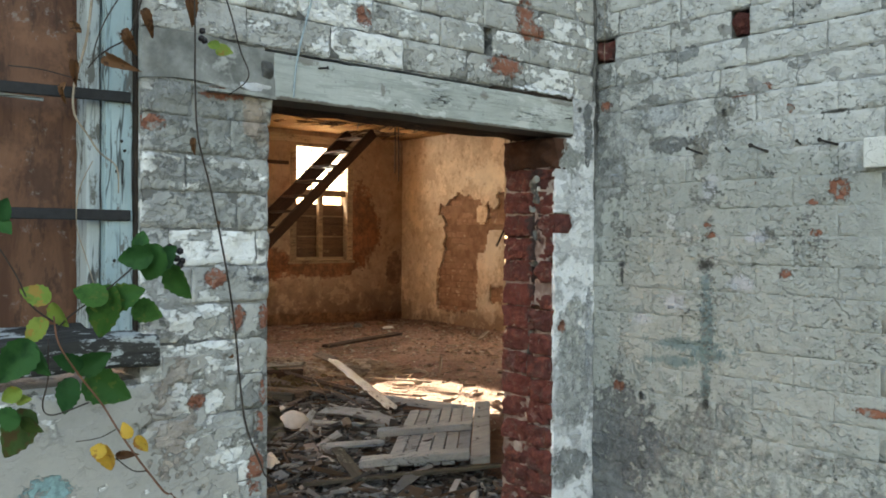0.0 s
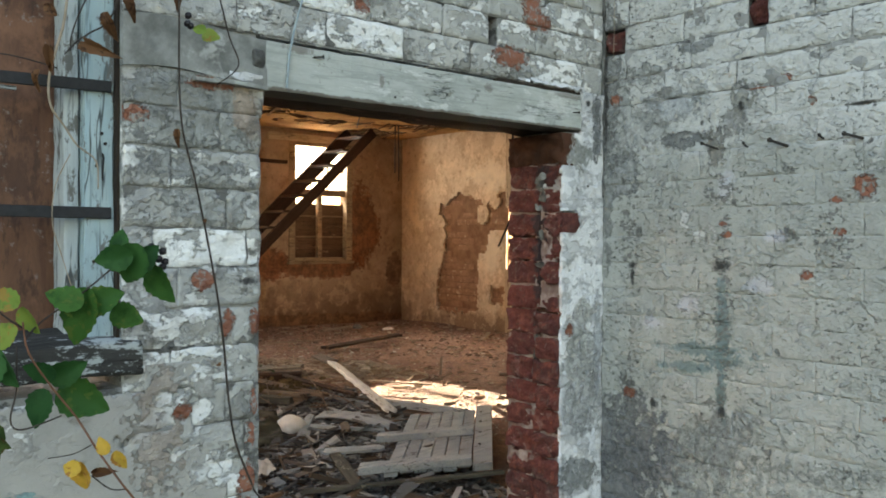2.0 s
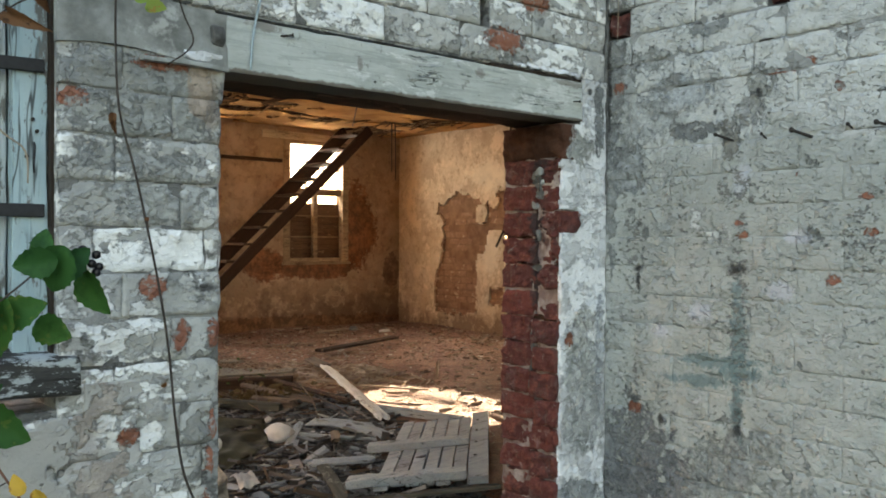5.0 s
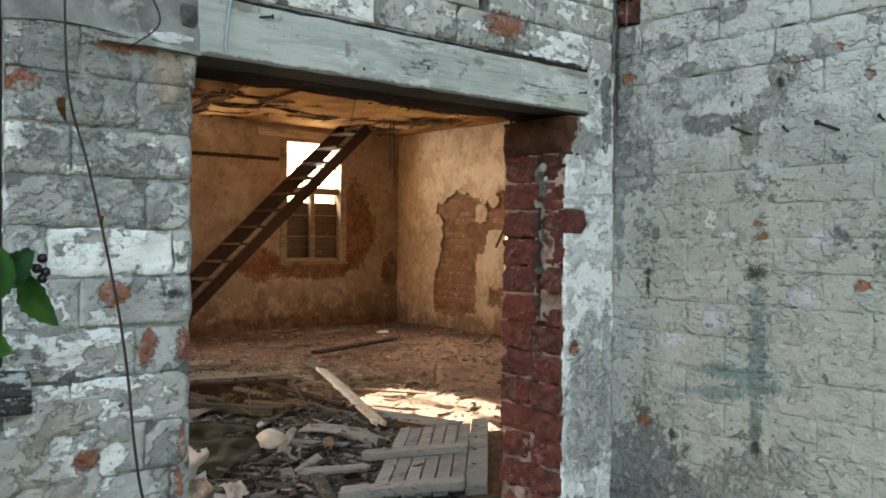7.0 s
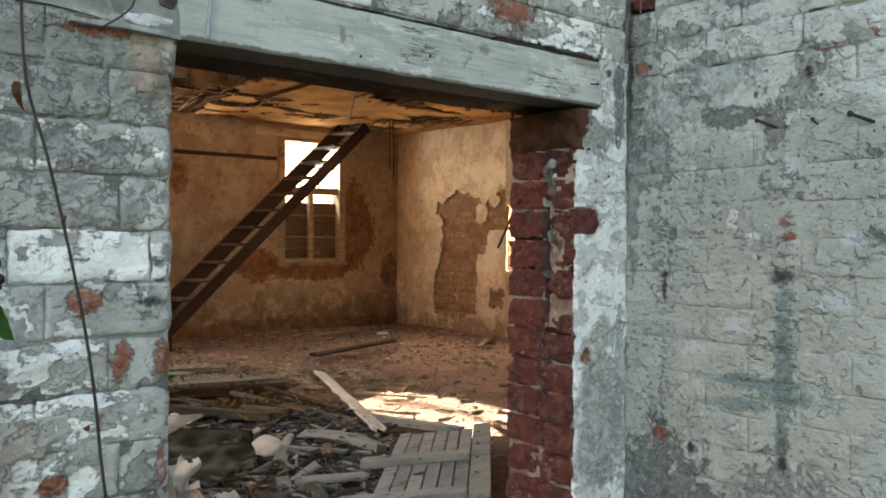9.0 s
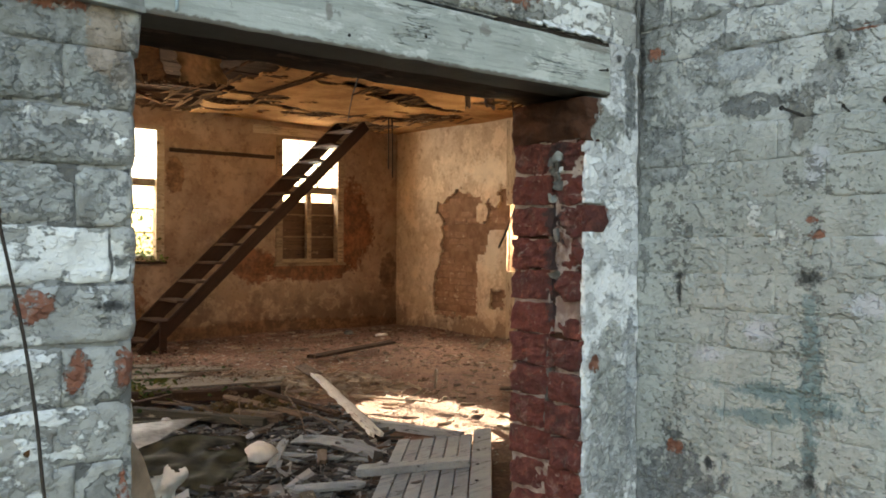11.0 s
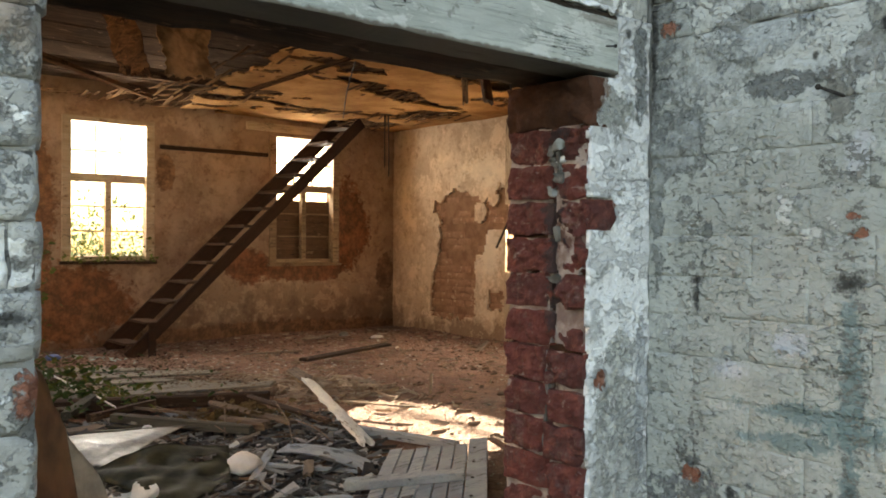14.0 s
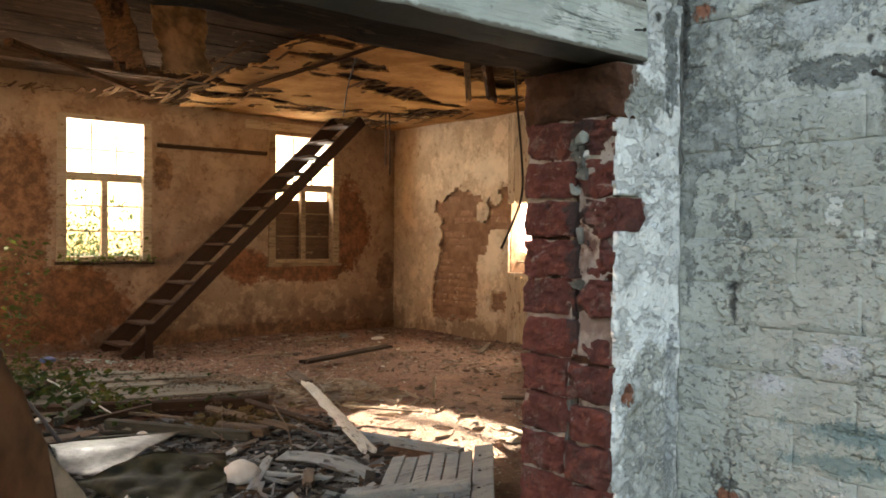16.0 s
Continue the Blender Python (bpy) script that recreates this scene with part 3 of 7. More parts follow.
M_BROWNWOOD = timber("raw_brown_wood", (0.26, 0.20, 0.15), (0.14, 0.105, 0.078), wear=(0.06, 0.045, 0.034))
M_FLOORBOARD = timber("greenish_floorboard", (0.30, 0.272, 0.215), (0.20, 0.182, 0.145), wear=(0.09, 0.078, 0.06), wear_at=0.60)
M_CEILWOOD = timber("dark_floorboards", (0.19, 0.130, 0.092), (0.085, 0.058, 0.042), wear=(0.30, 0.215, 0.155), wear_at=0.60, spec=0.0)
M_ROTWOOD = timber("rotten_brown_wood", (0.125, 0.066, 0.034), (0.055, 0.028, 0.016), wear=(0.035, 0.02, 0.013), wear_at=0.54, bump=0.012, spec=0.0)
M_IRON = plain("black_iron", (0.022, 0.023, 0.026), 0.65, 0.0, 0.4, 60)
M_RUST = plain("rusty_nail", (0.032, 0.027, 0.025), 0.8, 0.1, 0.4, 90)
M_WIRE = plain("pale_blue_cable", (0.35, 0.44, 0.48), 0.6)
# for cables, and near-black fills that paint the shade of gaps
M_CABLE_GAP = plain("dark_cable_and_gap_shade", (0.030, 0.020, 0.014), 0.85)
M_STEM = plain("dark_vine_bark", (0.045, 0.034, 0.028), 0.8)
M_STEMRED = plain("reddish_bramble_stem", (0.20, 0.085, 0.05), 0.6)
M_DRYSTEM = plain("dry_pale_stem", (0.36, 0.29, 0.22), 0.7)
M_BERRY = plain("blackberry", (0.012, 0.010, 0.014), 0.3)
M_LEAF = leafy("bramble_leaf", (0.030, 0.105, 0.024), (0.048, 0.14, 0.028), (0.075, 0.13, 0.028))
M_LEAFDARK = leafy("dark_bramble_leaf", (0.020, 0.085, 0.028), (0.032, 0.115, 0.030))
M_LEAFPALE = leafy("pale_bramble_leaf", (0.16, 0.25, 0.05), (0.22, 0.28, 0.06), (0.30, 0.20, 0.05))
M_LEAFYEL = leafy("yellow_leaf", (0.62, 0.40, 0.07), (0.58, 0.30, 0.05), (0.34, 0.15, 0.04))
M_LEAFBRN = leafy("brown_dead_leaf", (0.21, 0.105, 0.052), (0.14, 0.065, 0.035), (0.07, 0.035, 0.02))
# browning leaf, its green darkened to carry the pier's shade over the creeper
M_LEAFMIX = leafy("browning_leaf", (0.040, 0.082, 0.022), (0.055, 0.088, 0.024), (0.07, 0.05, 0.02))
M_DRYLEAF = leafy("dry_grass", (0.17, 0.13, 0.06), (0.11, 0.075, 0.035), (0.07, 0.045, 0.025))
M_LEAFOLIVE = leafy("olive_creeper_leaf", (0.10, 0.125, 0.025), (0.07, 0.095, 0.02), (0.12, 0.08, 0.025))
M_HEDGE = leafy("sunlit_hedge_leaf", (0.085, 0.115, 0.055), (0.055, 0.082, 0.035), None, 0.6)
M_BOARD = streaked_board()
M_WHITE = plain("white_plastic_sack", (0.75, 0.75, 0.73), 0.6, 0, 0.15, 25, 0.004)
M_STAINED = plain("stained_paper", (0.58, 0.52, 0.45), 0.8, 0, 0.75, 14, 0.004)
# translucent white for the added sheet that blocks and spreads the sun
def sheeting():
    m = Mat("white_sun_filter")
    mat = m.done((0.85, 0.85, 0.83), 0.5, m.noise(9, 4, 0.6), 0.6, 0.02)
    tr, mx = m.add("ShaderNodeBsdfTranslucent"), m.add("ShaderNodeMixShader")
    tr.inputs[0].default_value = (0.9, 0.89, 0.85, 1)
    mx.inputs[0].default_value = 0.75
    m.nt.links.new(m.bsdf.outputs[0], mx.inputs[1])
    m.nt.links.new(tr.outputs[0], mx.inputs[2])
    m.nt.links.new(mx.outputs[0], m.nt.nodes["Material Output"].inputs[0])
    return mat


M_SUN_FILTER = sheeting()
M_METAL = plain("galvanised_sheet", (0.44, 0.45, 0.44), 0.34, 0.45, 0.4, 24, 0.0008)
M_FELT = plain("olive_roofing_felt", (0.085, 0.090, 0.052), 0.62, 0, 0.8, 8, 0.006)
M_LINO = plain("brown_lino", (0.24, 0.137, 0.08), 0.6, 0, 0.6, 7, 0.003)
M_LINOBACK = plain("buff_lino_back", (0.62, 0.58, 0.50), 0.85, 0, 0.45, 9, 0.003)


def ground_mat():
    """Trodden earth and brick dust, with ash and slate near the door."""
    m = Mat("earth_floor")
    n, n2, f = m.noise(1.6, 7, 0.62), m.noise(9, 9, 0.74), m.noise(60, 7, 0.72)
    c = m.mix(m.step(n2, 0.36, 0.64), (0.285, 0.162, 0.114), (0.155, 0.083, 0.06))
    c = m.mix(m.math("MULTIPLY", m.step(n, 0.45, 0.60), 0.5), c, (0.31, 0.19, 0.14))
    c = m.mix(m.math("MULTIPLY", m.step(f, 0.52, 0.60), 0.75), c, (0.085, 0.05, 0.036))
    c = m.mix(m.math("MULTIPLY", m.step(m.noise(40, 8, 0.75), 0.58, 0.64), 0.55), c, (0.56, 0.42, 0.33))
    wob = m.math("MULTIPLY", m.math("SUBTRACT", n2, 0.5), 0.8)
    front_of = m.math("SUBTRACT", m.math("SUBTRACT", 7.75, m.math("MULTIPLY", m.axis(0), 0.41)), m.axis(1))
    left_of = m.math("SUBTRACT", m.math("ADD", 1.85, m.math("MULTIPLY", m.axis(1), 0.39)), m.axis(0))
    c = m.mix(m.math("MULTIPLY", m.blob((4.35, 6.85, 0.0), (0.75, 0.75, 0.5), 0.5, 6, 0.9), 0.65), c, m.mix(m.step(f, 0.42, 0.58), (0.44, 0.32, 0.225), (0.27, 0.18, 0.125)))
    ash = m.step(m.math("ADD", m.math("MINIMUM", front_of, left_of), wob), -0.08, 0.12)
    c = m.mix(ash, c, m.mix(m.step(m.noise(26, 8, 0.75), 0.45, 0.6), (0.022, 0.024, 0.025), (0.13, 0.14, 0.142)))
    return m.done(c, 0.95, m.math("ADD", n2, m.math("MULTIPLY", f, 0.6)), 1.0, 0.024)


def rubble_mat(name, tones, rough=0.9, spec=0.1):
    m = Mat(name)
    r = m.island()
    c = m.ramp(r, *[(i / max(1, len(tones) - 1), t) for i, t in enumerate(tones)])
    c = m.mix(m.math("MULTIPLY", m.noise(60, 5, 0.65), 0.5), c, (0.06, 0.045, 0.035))
    return m.done(c, rough, m.noise(90, 5, 0.65), 0.7, 0.006, 0.0, spec)


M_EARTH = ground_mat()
M_CRUMB = rubble_mat("plaster_crumbs", [(0.317, 0.220, 0.174), (0.106, 0.068, 0.052), (0.432, 0.363, 0.290), (0.192, 0.127, 0.093), (0.336, 0.242, 0.191), (0.634, 0.638, 0.580)])
M_SLATE = rubble_mat("slate_and_ash", [(0.11, 0.13, 0.14), (0.022, 0.026, 0.03), (0.26, 0.30, 0.32), (0.035, 0.039, 0.041), (0.56, 0.60, 0.62), (0.13, 0.10, 0.075), (0.03, 0.034, 0.038), (0.34, 0.38, 0.40)], 0.7)
M_STRAW = rubble_mat("pale_straws", [(0.36, 0.27, 0.19), (0.50, 0.41, 0.32), (0.28, 0.20, 0.14), (0.62, 0.54, 0.45)])
M_SPLINTDARK = rubble_mat("dark_splinters", [(0.12, 0.11, 0.10), (0.045, 0.042, 0.038), (0.26, 0.27, 0.275), (0.13, 0.10, 0.075), (0.42, 0.45, 0.46), (0.06, 0.052, 0.044), (0.20, 0.135, 0.09)])
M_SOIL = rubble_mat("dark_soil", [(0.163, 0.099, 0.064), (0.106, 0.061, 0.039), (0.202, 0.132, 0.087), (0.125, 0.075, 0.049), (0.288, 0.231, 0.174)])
M_LINING = plain("tan_ceiling_lining", (0.52, 0.325, 0.18), 0.9, 0, 0.7, 6, 0.004, 0.0)
M_GRASS = rubble_mat("rough_grass", [(0.05, 0.06, 0.03), (0.07, 0.075, 0.04), (0.09, 0.085, 0.055)])


def ceiling_mat():
    m = Mat("ceiling_plaster")
    n, f = m.noise(2.6, 6, 0.6), m.noise(22, 6, 0.65)
    c = m.mix(m.step(n, 0.38, 0.62), (0.44, 0.245, 0.108), (0.30, 0.155, 0.066))
    c = m.mix(m.math("MULTIPLY", m.step(f, 0.57, 0.66), 0.5), c, (0.16, 0.08, 0.04))
    return m.done(c, 0.95, m.math("ADD", n, f), 0.5, 0.01, 0.0, 0.0)


M_CEIL = ceiling_mat()
M_LATH = rubble_mat("ceiling_laths", [(0.19, 0.105, 0.05), (0.11, 0.06, 0.03), (0.26, 0.15, 0.074), (0.07, 0.038, 0.02), (0.15, 0.082, 0.04)], 0.95, 0.0)


# ---- makers ----
def finish(bm, name, mat, smooth=False):
    me = bpy.data.meshes.new(name)
    bm.to_mesh(me)
    bm.free()
    if mat:
        me.materials.append(mat)
    if smooth:
        for p in me.polygons:
            p.use_smooth = True
    return me


def part(name, bm, material, parent=None, label="", at=None, smooth=False):
    ob = new(name, finish(bm, name, material, smooth))
    if parent:
        ob.parent = parent
    if at is not None:
        ob.matrix_basis = at
    return tagged(ob, label)


def thing(name, label, category, at=None, group="", kind=""):
    ob = new(name)
    if at is not None:
        ob.matrix_basis = at
    return tagged(ob, label, category, group, kind)


def box(bm, x0, x1, y0, y1, z0, z1, m=None):
    vs = [bm.verts.new((x, y, z)) for x in (x0, x1) for y in (y0, y1) for z in (z0, z1)]
    if m is not None:
        for v in vs:
            v.co = m @ v.co
    for f in ((0, 1, 3, 2), (4, 6, 7, 5), (0, 4, 5, 1), (2, 3, 7, 6), (0, 2, 6, 4), (1, 5, 7, 3)):
        bm.faces.new([vs[i] for i in f])
    return vs


def boxes(*dims):
    bm = bmesh.new()
    for d in dims:
        box(bm, *d)
    return bm


def beam(x0, x1, y0, y1, z0, z1, bevel=0.006, cuts=8, wobble=0.003, seed=0, scale=9.0):
    """A sawn timber with worn, uneven edges, its longest side cut across so that it can wander."""
    bm = boxes((x0, x1, y0, y1, z0, z1))
    d = (x1 - x0, y1 - y0, z1 - z0)
    ax = d.index(max(d))
    es = [e for e in bm.edges if abs((e.verts[0].co - e.verts[1].co)[ax]) > 1e-6]
    bmesh.ops.subdivide_edges(bm, edges=es, cuts=cuts, use_grid_fill=True)
    if bevel:
        le = [e for e in bm.edges if len(e.link_faces) == 2 and e.calc_face_angle(0) > 0.5]
        bmesh.ops.bevel(bm, geom=le, offset=bevel, segments=2, affect="EDGES", profile=0.6)
    for v in bm.verts:
        v.co += noise.noise_vector(v.co * scale + Vector((seed * 7.1, seed * 3.3, 0))) * wobble
    bm.normal_update()
    return bm


def plank(length, width, thick, seed=0, sag=0.0, split=0.02, twist=0.0):
    """A board along local x from 0 to length, lying on z = 0, with broken ends."""
    rng = random.Random(seed)
    bm = bmesh.new()
    n = max(6, int(length / 0.08))
    k = 4
    ends = [[rng.uniform(0, split) for _ in range(k + 1)] for _ in (0, 1)]
    grid = {}
    for s in (0, 1):
        for i in range(n + 1):
            for j in range(k + 1):
                u, w = i / n, j / k
                x = ends[0][j] + u * (length - ends[0][j] - ends[1][j])
                y = (w - 0.5) * width
                z = s * thick
                edge = min(w, 1 - w) * width
                if edge < 1e-6:
                    z = thick / 2 + (z - thick / 2) * 0.75
                    y *= 1 + 0.012 * noise.noise(Vector((x * 11, seed, w)))
                z += sag * 4 * u * (1 - u) + 0.0015 * noise.noise(Vector((x * 13, y * 40, seed)))
                a = twist * (u - 0.5)
                grid[s, i, j] = bm.verts.new((x, y * math.cos(a) - z * math.sin(a), z * math.cos(a) + y * math.sin(a)))
    for i in range(n):
        for j in range(k):
            bm.faces.new((grid[1, i, j], grid[1, i + 1, j], grid[1, i + 1, j + 1], grid[1, i, j + 1]))
            bm.faces.new((grid[0, i, j], grid[0, i, j + 1], grid[0, i + 1, j + 1], grid[0, i + 1, j]))
        bm.faces.new((grid[0, i, 0], grid[0, i + 1, 0], grid[1, i + 1, 0], grid[1, i, 0]))
        bm.faces.new((grid[0, i, k], grid[1, i, k], grid[1, i + 1, k], grid[0, i + 1, k]))
    for j in range(k):
        bm.faces.new((grid[0, 0, j], grid[1, 0, j], grid[1, 0, j + 1], grid[0, 0, j + 1]))
        bm.faces.new((grid[0, n, j], grid[0, n, j + 1], grid[1, n, j + 1], grid[1, n, j]))
    return bm


def between(a, b, roll=0.0):
    """A pose whose local x runs from a to b, with z upmost."""
    a, b = Vector(a), Vector(b)
    x = (b - a).normalized()
    y = Vector((0, 0, 1)).cross(x)
    y = y.normalized() if y.length > 1e-4 else Vector((0, 1, 0))
    z = x.cross(y)
    m = Matrix((x, y, z)).transposed().to_4x4()
    return Matrix.Translation(a) @ m @ Matrix.Rotation(roll, 4, "X")


def tube(bm, points, r0, r1=None, sides=6):
    """A tapering round sweep along points, smoothed between them."""
    r1 = r0 if r1 is None else r1
    ps = [Vector(p) for p in points]
    path = []
    for i in range(len(ps) - 1):
        p0, p1, p2, p3 = ps[max(0, i - 1)], ps[i], ps[i + 1], ps[min(len(ps) - 1, i + 2)]
        for s in range(4):
            t = s / 4
            path.append(0.5 * (2 * p1 + (p2 - p0) * t + (2 * p0 - 5 * p1 + 4 * p2 - p3) * t * t + (3 * p1 - p0 - 3 * p2 + p3) * t ** 3))
    path.append(ps[-1])
    rings = []
    for i, p in enumerate(path):
        d = (path[min(i + 1, len(path) - 1)] - path[max(i - 1, 0)]).normalized()
        u = d.orthogonal().normalized()
        w = d.cross(u)
        r = r0 + (r1 - r0) * i / (len(path) - 1)
        rings.append([bm.verts.new(p + (u * math.cos(a) + w * math.sin(a)) * r) for a in [6.2832 * k / sides for k in range(sides)]])
    for a, b in zip(rings, rings[1:]):
        best = min(range(sides), key=lambda o: (a[0].co - b[o].co).length)
        for k in range(sides):
            bm.faces.new((a[k], a[(k + 1) % sides], b[(k + 1 + best) % sides], b[(k + best) % sides]))
    bm.faces.new(rings[0][::-1])
    bm.faces.new(rings[-1])
    return bm


def brick_block(size, face, seed, rough=0.002, round_=0.006, nx=9, nz=4, chips=0.0):
    """A brick round its own centre; its worn face looks along -y (face 'y') or -x (face 'x')."""
    l, d, h = size
    bm = bmesh.new()
    rng = random.Random(seed)
    off = Vector((rng.uniform(-50, 50), rng.uniform(-50, 50), 0))
    bites = [(rng.choice((-1, 1)) * l / 2, rng.choice((-1, 1)) * h / 2, rng.uniform(0.012, 0.035)) for _ in range(3)] if rng.random() < chips else []
    rows = []
    for j in range(-1, nz + 2):
        row = []
        for i in range(-1, nx + 2):
            u, w = min(max(i, 0), nx) / nx, min(max(j, 0), nz) / nz
            rim = i in (-1, nx + 1) or j in (-1, nz + 1)
            a, b = (u - 0.5) * l, (w - 0.5) * h
            edge = min(min(u, 1 - u) * l, min(w, 1 - w) * h)
            y = -d / 2 + (round_ * (1 - min(1, edge / 0.012)) ** 2)
            y += rough * (noise.noise(Vector((a * 30, b * 30, 0)) + off) + 0.6 * noise.noise(Vector((a * 90, b * 90, 3)) + off))
            a += (0.35 * rough * noise.noise(Vector((a * 40, b * 40, 9)) + off)) if edge < 0.004 else 0
            b += (0.8 * rough * noise.noise(Vector((a * 25, b * 40, 19)) + off)) if edge < 0.004 else 0
            for ca, cb, cr in bites:
                q = math.hypot(a - ca, b - cb)
                if q < cr:
                    y += 0.012 * (1 - q / cr)
            if rim:
                y = d / 2
            row.append(bm.verts.new((a, y, b)))
        rows.append(row)
    n, k = len(rows), len(rows[0])
    for j in range(n - 1):
        for i in range(k - 1):
            corner = (i in (0, k - 2)) and (j in (0, n - 2))
            if not corner:
                bm.faces.new((rows[j][i], rows[j][i + 1], rows[j + 1][i + 1], rows[j + 1][i]))
    bmesh.ops.remove_doubles(bm, verts=bm.verts[:], dist=1e-5)
    if face == "x":
        bmesh.ops.rotate(bm, verts=bm.verts[:], cent=(0, 0, 0), matrix=Matrix.Rotation(-math.pi / 2, 3, "Z"))
    bm.normal_update()
    return bm


def wall_brick(face, c, zc, w, h, d, soft, rough, crust, cell, chips, seed):
    """One brick of an outside wall, its coat of paint modelled in flaking layers that run on over the joints."""
    bm = bmesh.new()
    rg = random.Random(seed)
    nx, nz = max(4, int(w / cell)), max(3, int(h / cell))
    bites = [(rg.choice((-1, 1)) * w / 2, rg.choice((-1, 1)) * h / 2, rg.uniform(0.012, 0.032)) for _ in range(2)] if rg.random() < chips else []
    own = Vector((rg.uniform(-50, 50), 0, 0))
    rows = []
    for j in range(-1, nz + 2):
        row = []
        for i in range(-1, nx + 2):
            u, v = min(max(i, 0), nx) / nx, min(max(j, 0), nz) / nz
            a, b = (u - 0.5) * w, (v - 0.5) * h
            edge = min(min(u, 1 - u) * w * 2.2, min(v, 1 - v) * h)
            p = Vector((c + a, 7.0 if face == "x" else 0.0, (zc + b) * 1.5))
            y = soft * (1 - min(1, edge / (0.011 + soft * 0.7))) ** 2
            y += rough * (noise.noise(Vector((a * 18, b * 25, 0)) + own) if soft > 0.002 else noise.noise(p * 11))
            for s, amp in ((8.0, 0.0022), (19.0, 0.0019), (41.0, 0.0012)):
                q = noise.noise(p * s) + 0.5 * noise.noise(p * s * 2.3) + 0.25 * noise.noise(p * s * 5.1)
                y -= amp * crust * min(1.0, max(0.0, (q + 0.03) * 14.0))
            y += 0.0007 * crust * noise.noise(p * 120)
            if edge < 0.003:
                b += 0.0022 * noise.noise(Vector((a * 30, b * 60, 19)) + own) if soft > 0.003 else 0
                a += 0.0015 * noise.noise(Vector((a * 60, b * 40, 29)) + own) if soft > 0.003 else 0
            if face == "y" and 1.27 < c + w / 2 < 1.33:
                y += 0.022 * max(0.0, 1 - (1 - u) * w / 0.020) ** 2 + 0.008 * max(0.0, 1 - (1 - u) * w / 0.03) * max(0.0, 1 - min(v, 1 - v) * h / 0.02)
            for ca, cb, cr in bites:
                q = math.hypot(a - ca, b - cb) / cr + 0.3 * noise.noise(p * 60)
                if q < 1:
                    y += 0.010 * min(1, (1 - q) * 2)
            rim = i in (-1, nx + 1) or j in (-1, nz + 1)
            y = d / 2 if rim else y - d / 2
            row.append(bm.verts.new((a, y, b) if face == "y" else (y, a, b)))
        rows.append(row)
    n, k = len(rows), len(rows[0])
    for j in range(n - 1):
        for i in range(k - 1):
            if (i in (0, k - 2)) and (j in (0, n - 2)):
                continue
            q = (rows[j][i], rows[j][i + 1], rows[j + 1][i + 1], rows[j + 1][i])
            bm.faces.new(q if face == "y" else q[::-1])
    return bm


def rough_sheet(nu, nv, where, amp=0.003, scale=14.0, keep=None, thick=0.006, back=(0, 1, 0)):
    """A thin coat: where(u, v) gives places, keep(u, v) tells which cells stay."""
    bm = bmesh.new()
    b = Vector(back)
    vs = {}

    def vert(i, j, s):
        if (i, j, s) not in vs:
            p = Vector(where(i / nu, j / nv))
            p -= b * (amp * noise.noise(p * scale) + 0.4 * amp * noise.noise(p * scale * 3.1)) if s == 0 else -b * thick
            vs[i, j, s] = bm.verts.new(p)
        return vs[i, j, s]

    cells = {(i, j) for i in range(nu) for j in range(nv) if keep is None or keep((i + 0.5) / nu, (j + 0.5) / nv)}
    for i, j in cells:
        q = [(i, j), (i + 1, j), (i + 1, j + 1), (i, j + 1)]
        bm.faces.new([vert(a, c, 0) for a, c in q])
        for (a, c), (e, g), near in ((q[0], q[1], (i, j - 1)), (q[1], q[2], (i + 1, j)), (q[2], q[3], (i, j + 1)), (q[3], q[0], (i - 1, j))):
            if near not in cells:
                bm.faces.new((vert(a, c, 0), vert(a, c, 1), vert(e, g, 1), vert(e, g, 0)))
    bmesh.ops.recalc_face_normals(bm, faces=bm.faces[:])
    return bm


# ---- large structure ----
ROW = 0.0835
WALL_TOP = 3.1
IN_Y, WY, WX, CEIL = 2.315, 10.13, 7.92, 2.62      # inner faces of the room
WEST = -0.6

ground = part("ground", boxes((-60, 60, -60, 80, -0.5, -0.14)), M_GRASS)
tagged(ground, "rough grassy ground round the ruined building", "ground", kind="structure")

def floor_z(x, y):
    """Height of the uneven earth floor."""
    z = 0.026 * noise.noise(Vector((x * 0.9, y * 0.9, 0))) + 0.007 * noise.noise(Vector((x * 4, y * 4, 1))) + 0.004 * noise.noise(Vector((x * 11, y * 11, 2)))
    return z + 0.06 * math.exp(-max(0.0, min(WX - x, WY - y)) / 0.45) - 0.02


floor_bm = bmesh.new()
NX, NY = 110, 110
fl = [[None] * (NY + 1) for _ in range(NX + 1)]
for i in range(NX + 1):
    for j in range(NY + 1):
        x, y = WEST + (WX - WEST) * i / NX, 2.0 + (WY - 2.0) * j / NY
        fl[i][j] = floor_bm.verts.new((x, y, floor_z(x, y)))
for i in range(NX):
    for j in range(NY):
        floor_bm.faces.new((fl[i][j], fl[i + 1][j], fl[i + 1][j + 1], fl[i][j + 1]))
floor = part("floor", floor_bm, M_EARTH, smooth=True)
tagged(floor, "trodden earth and brick dust floor strewn with rubble", "floor", kind="structure")


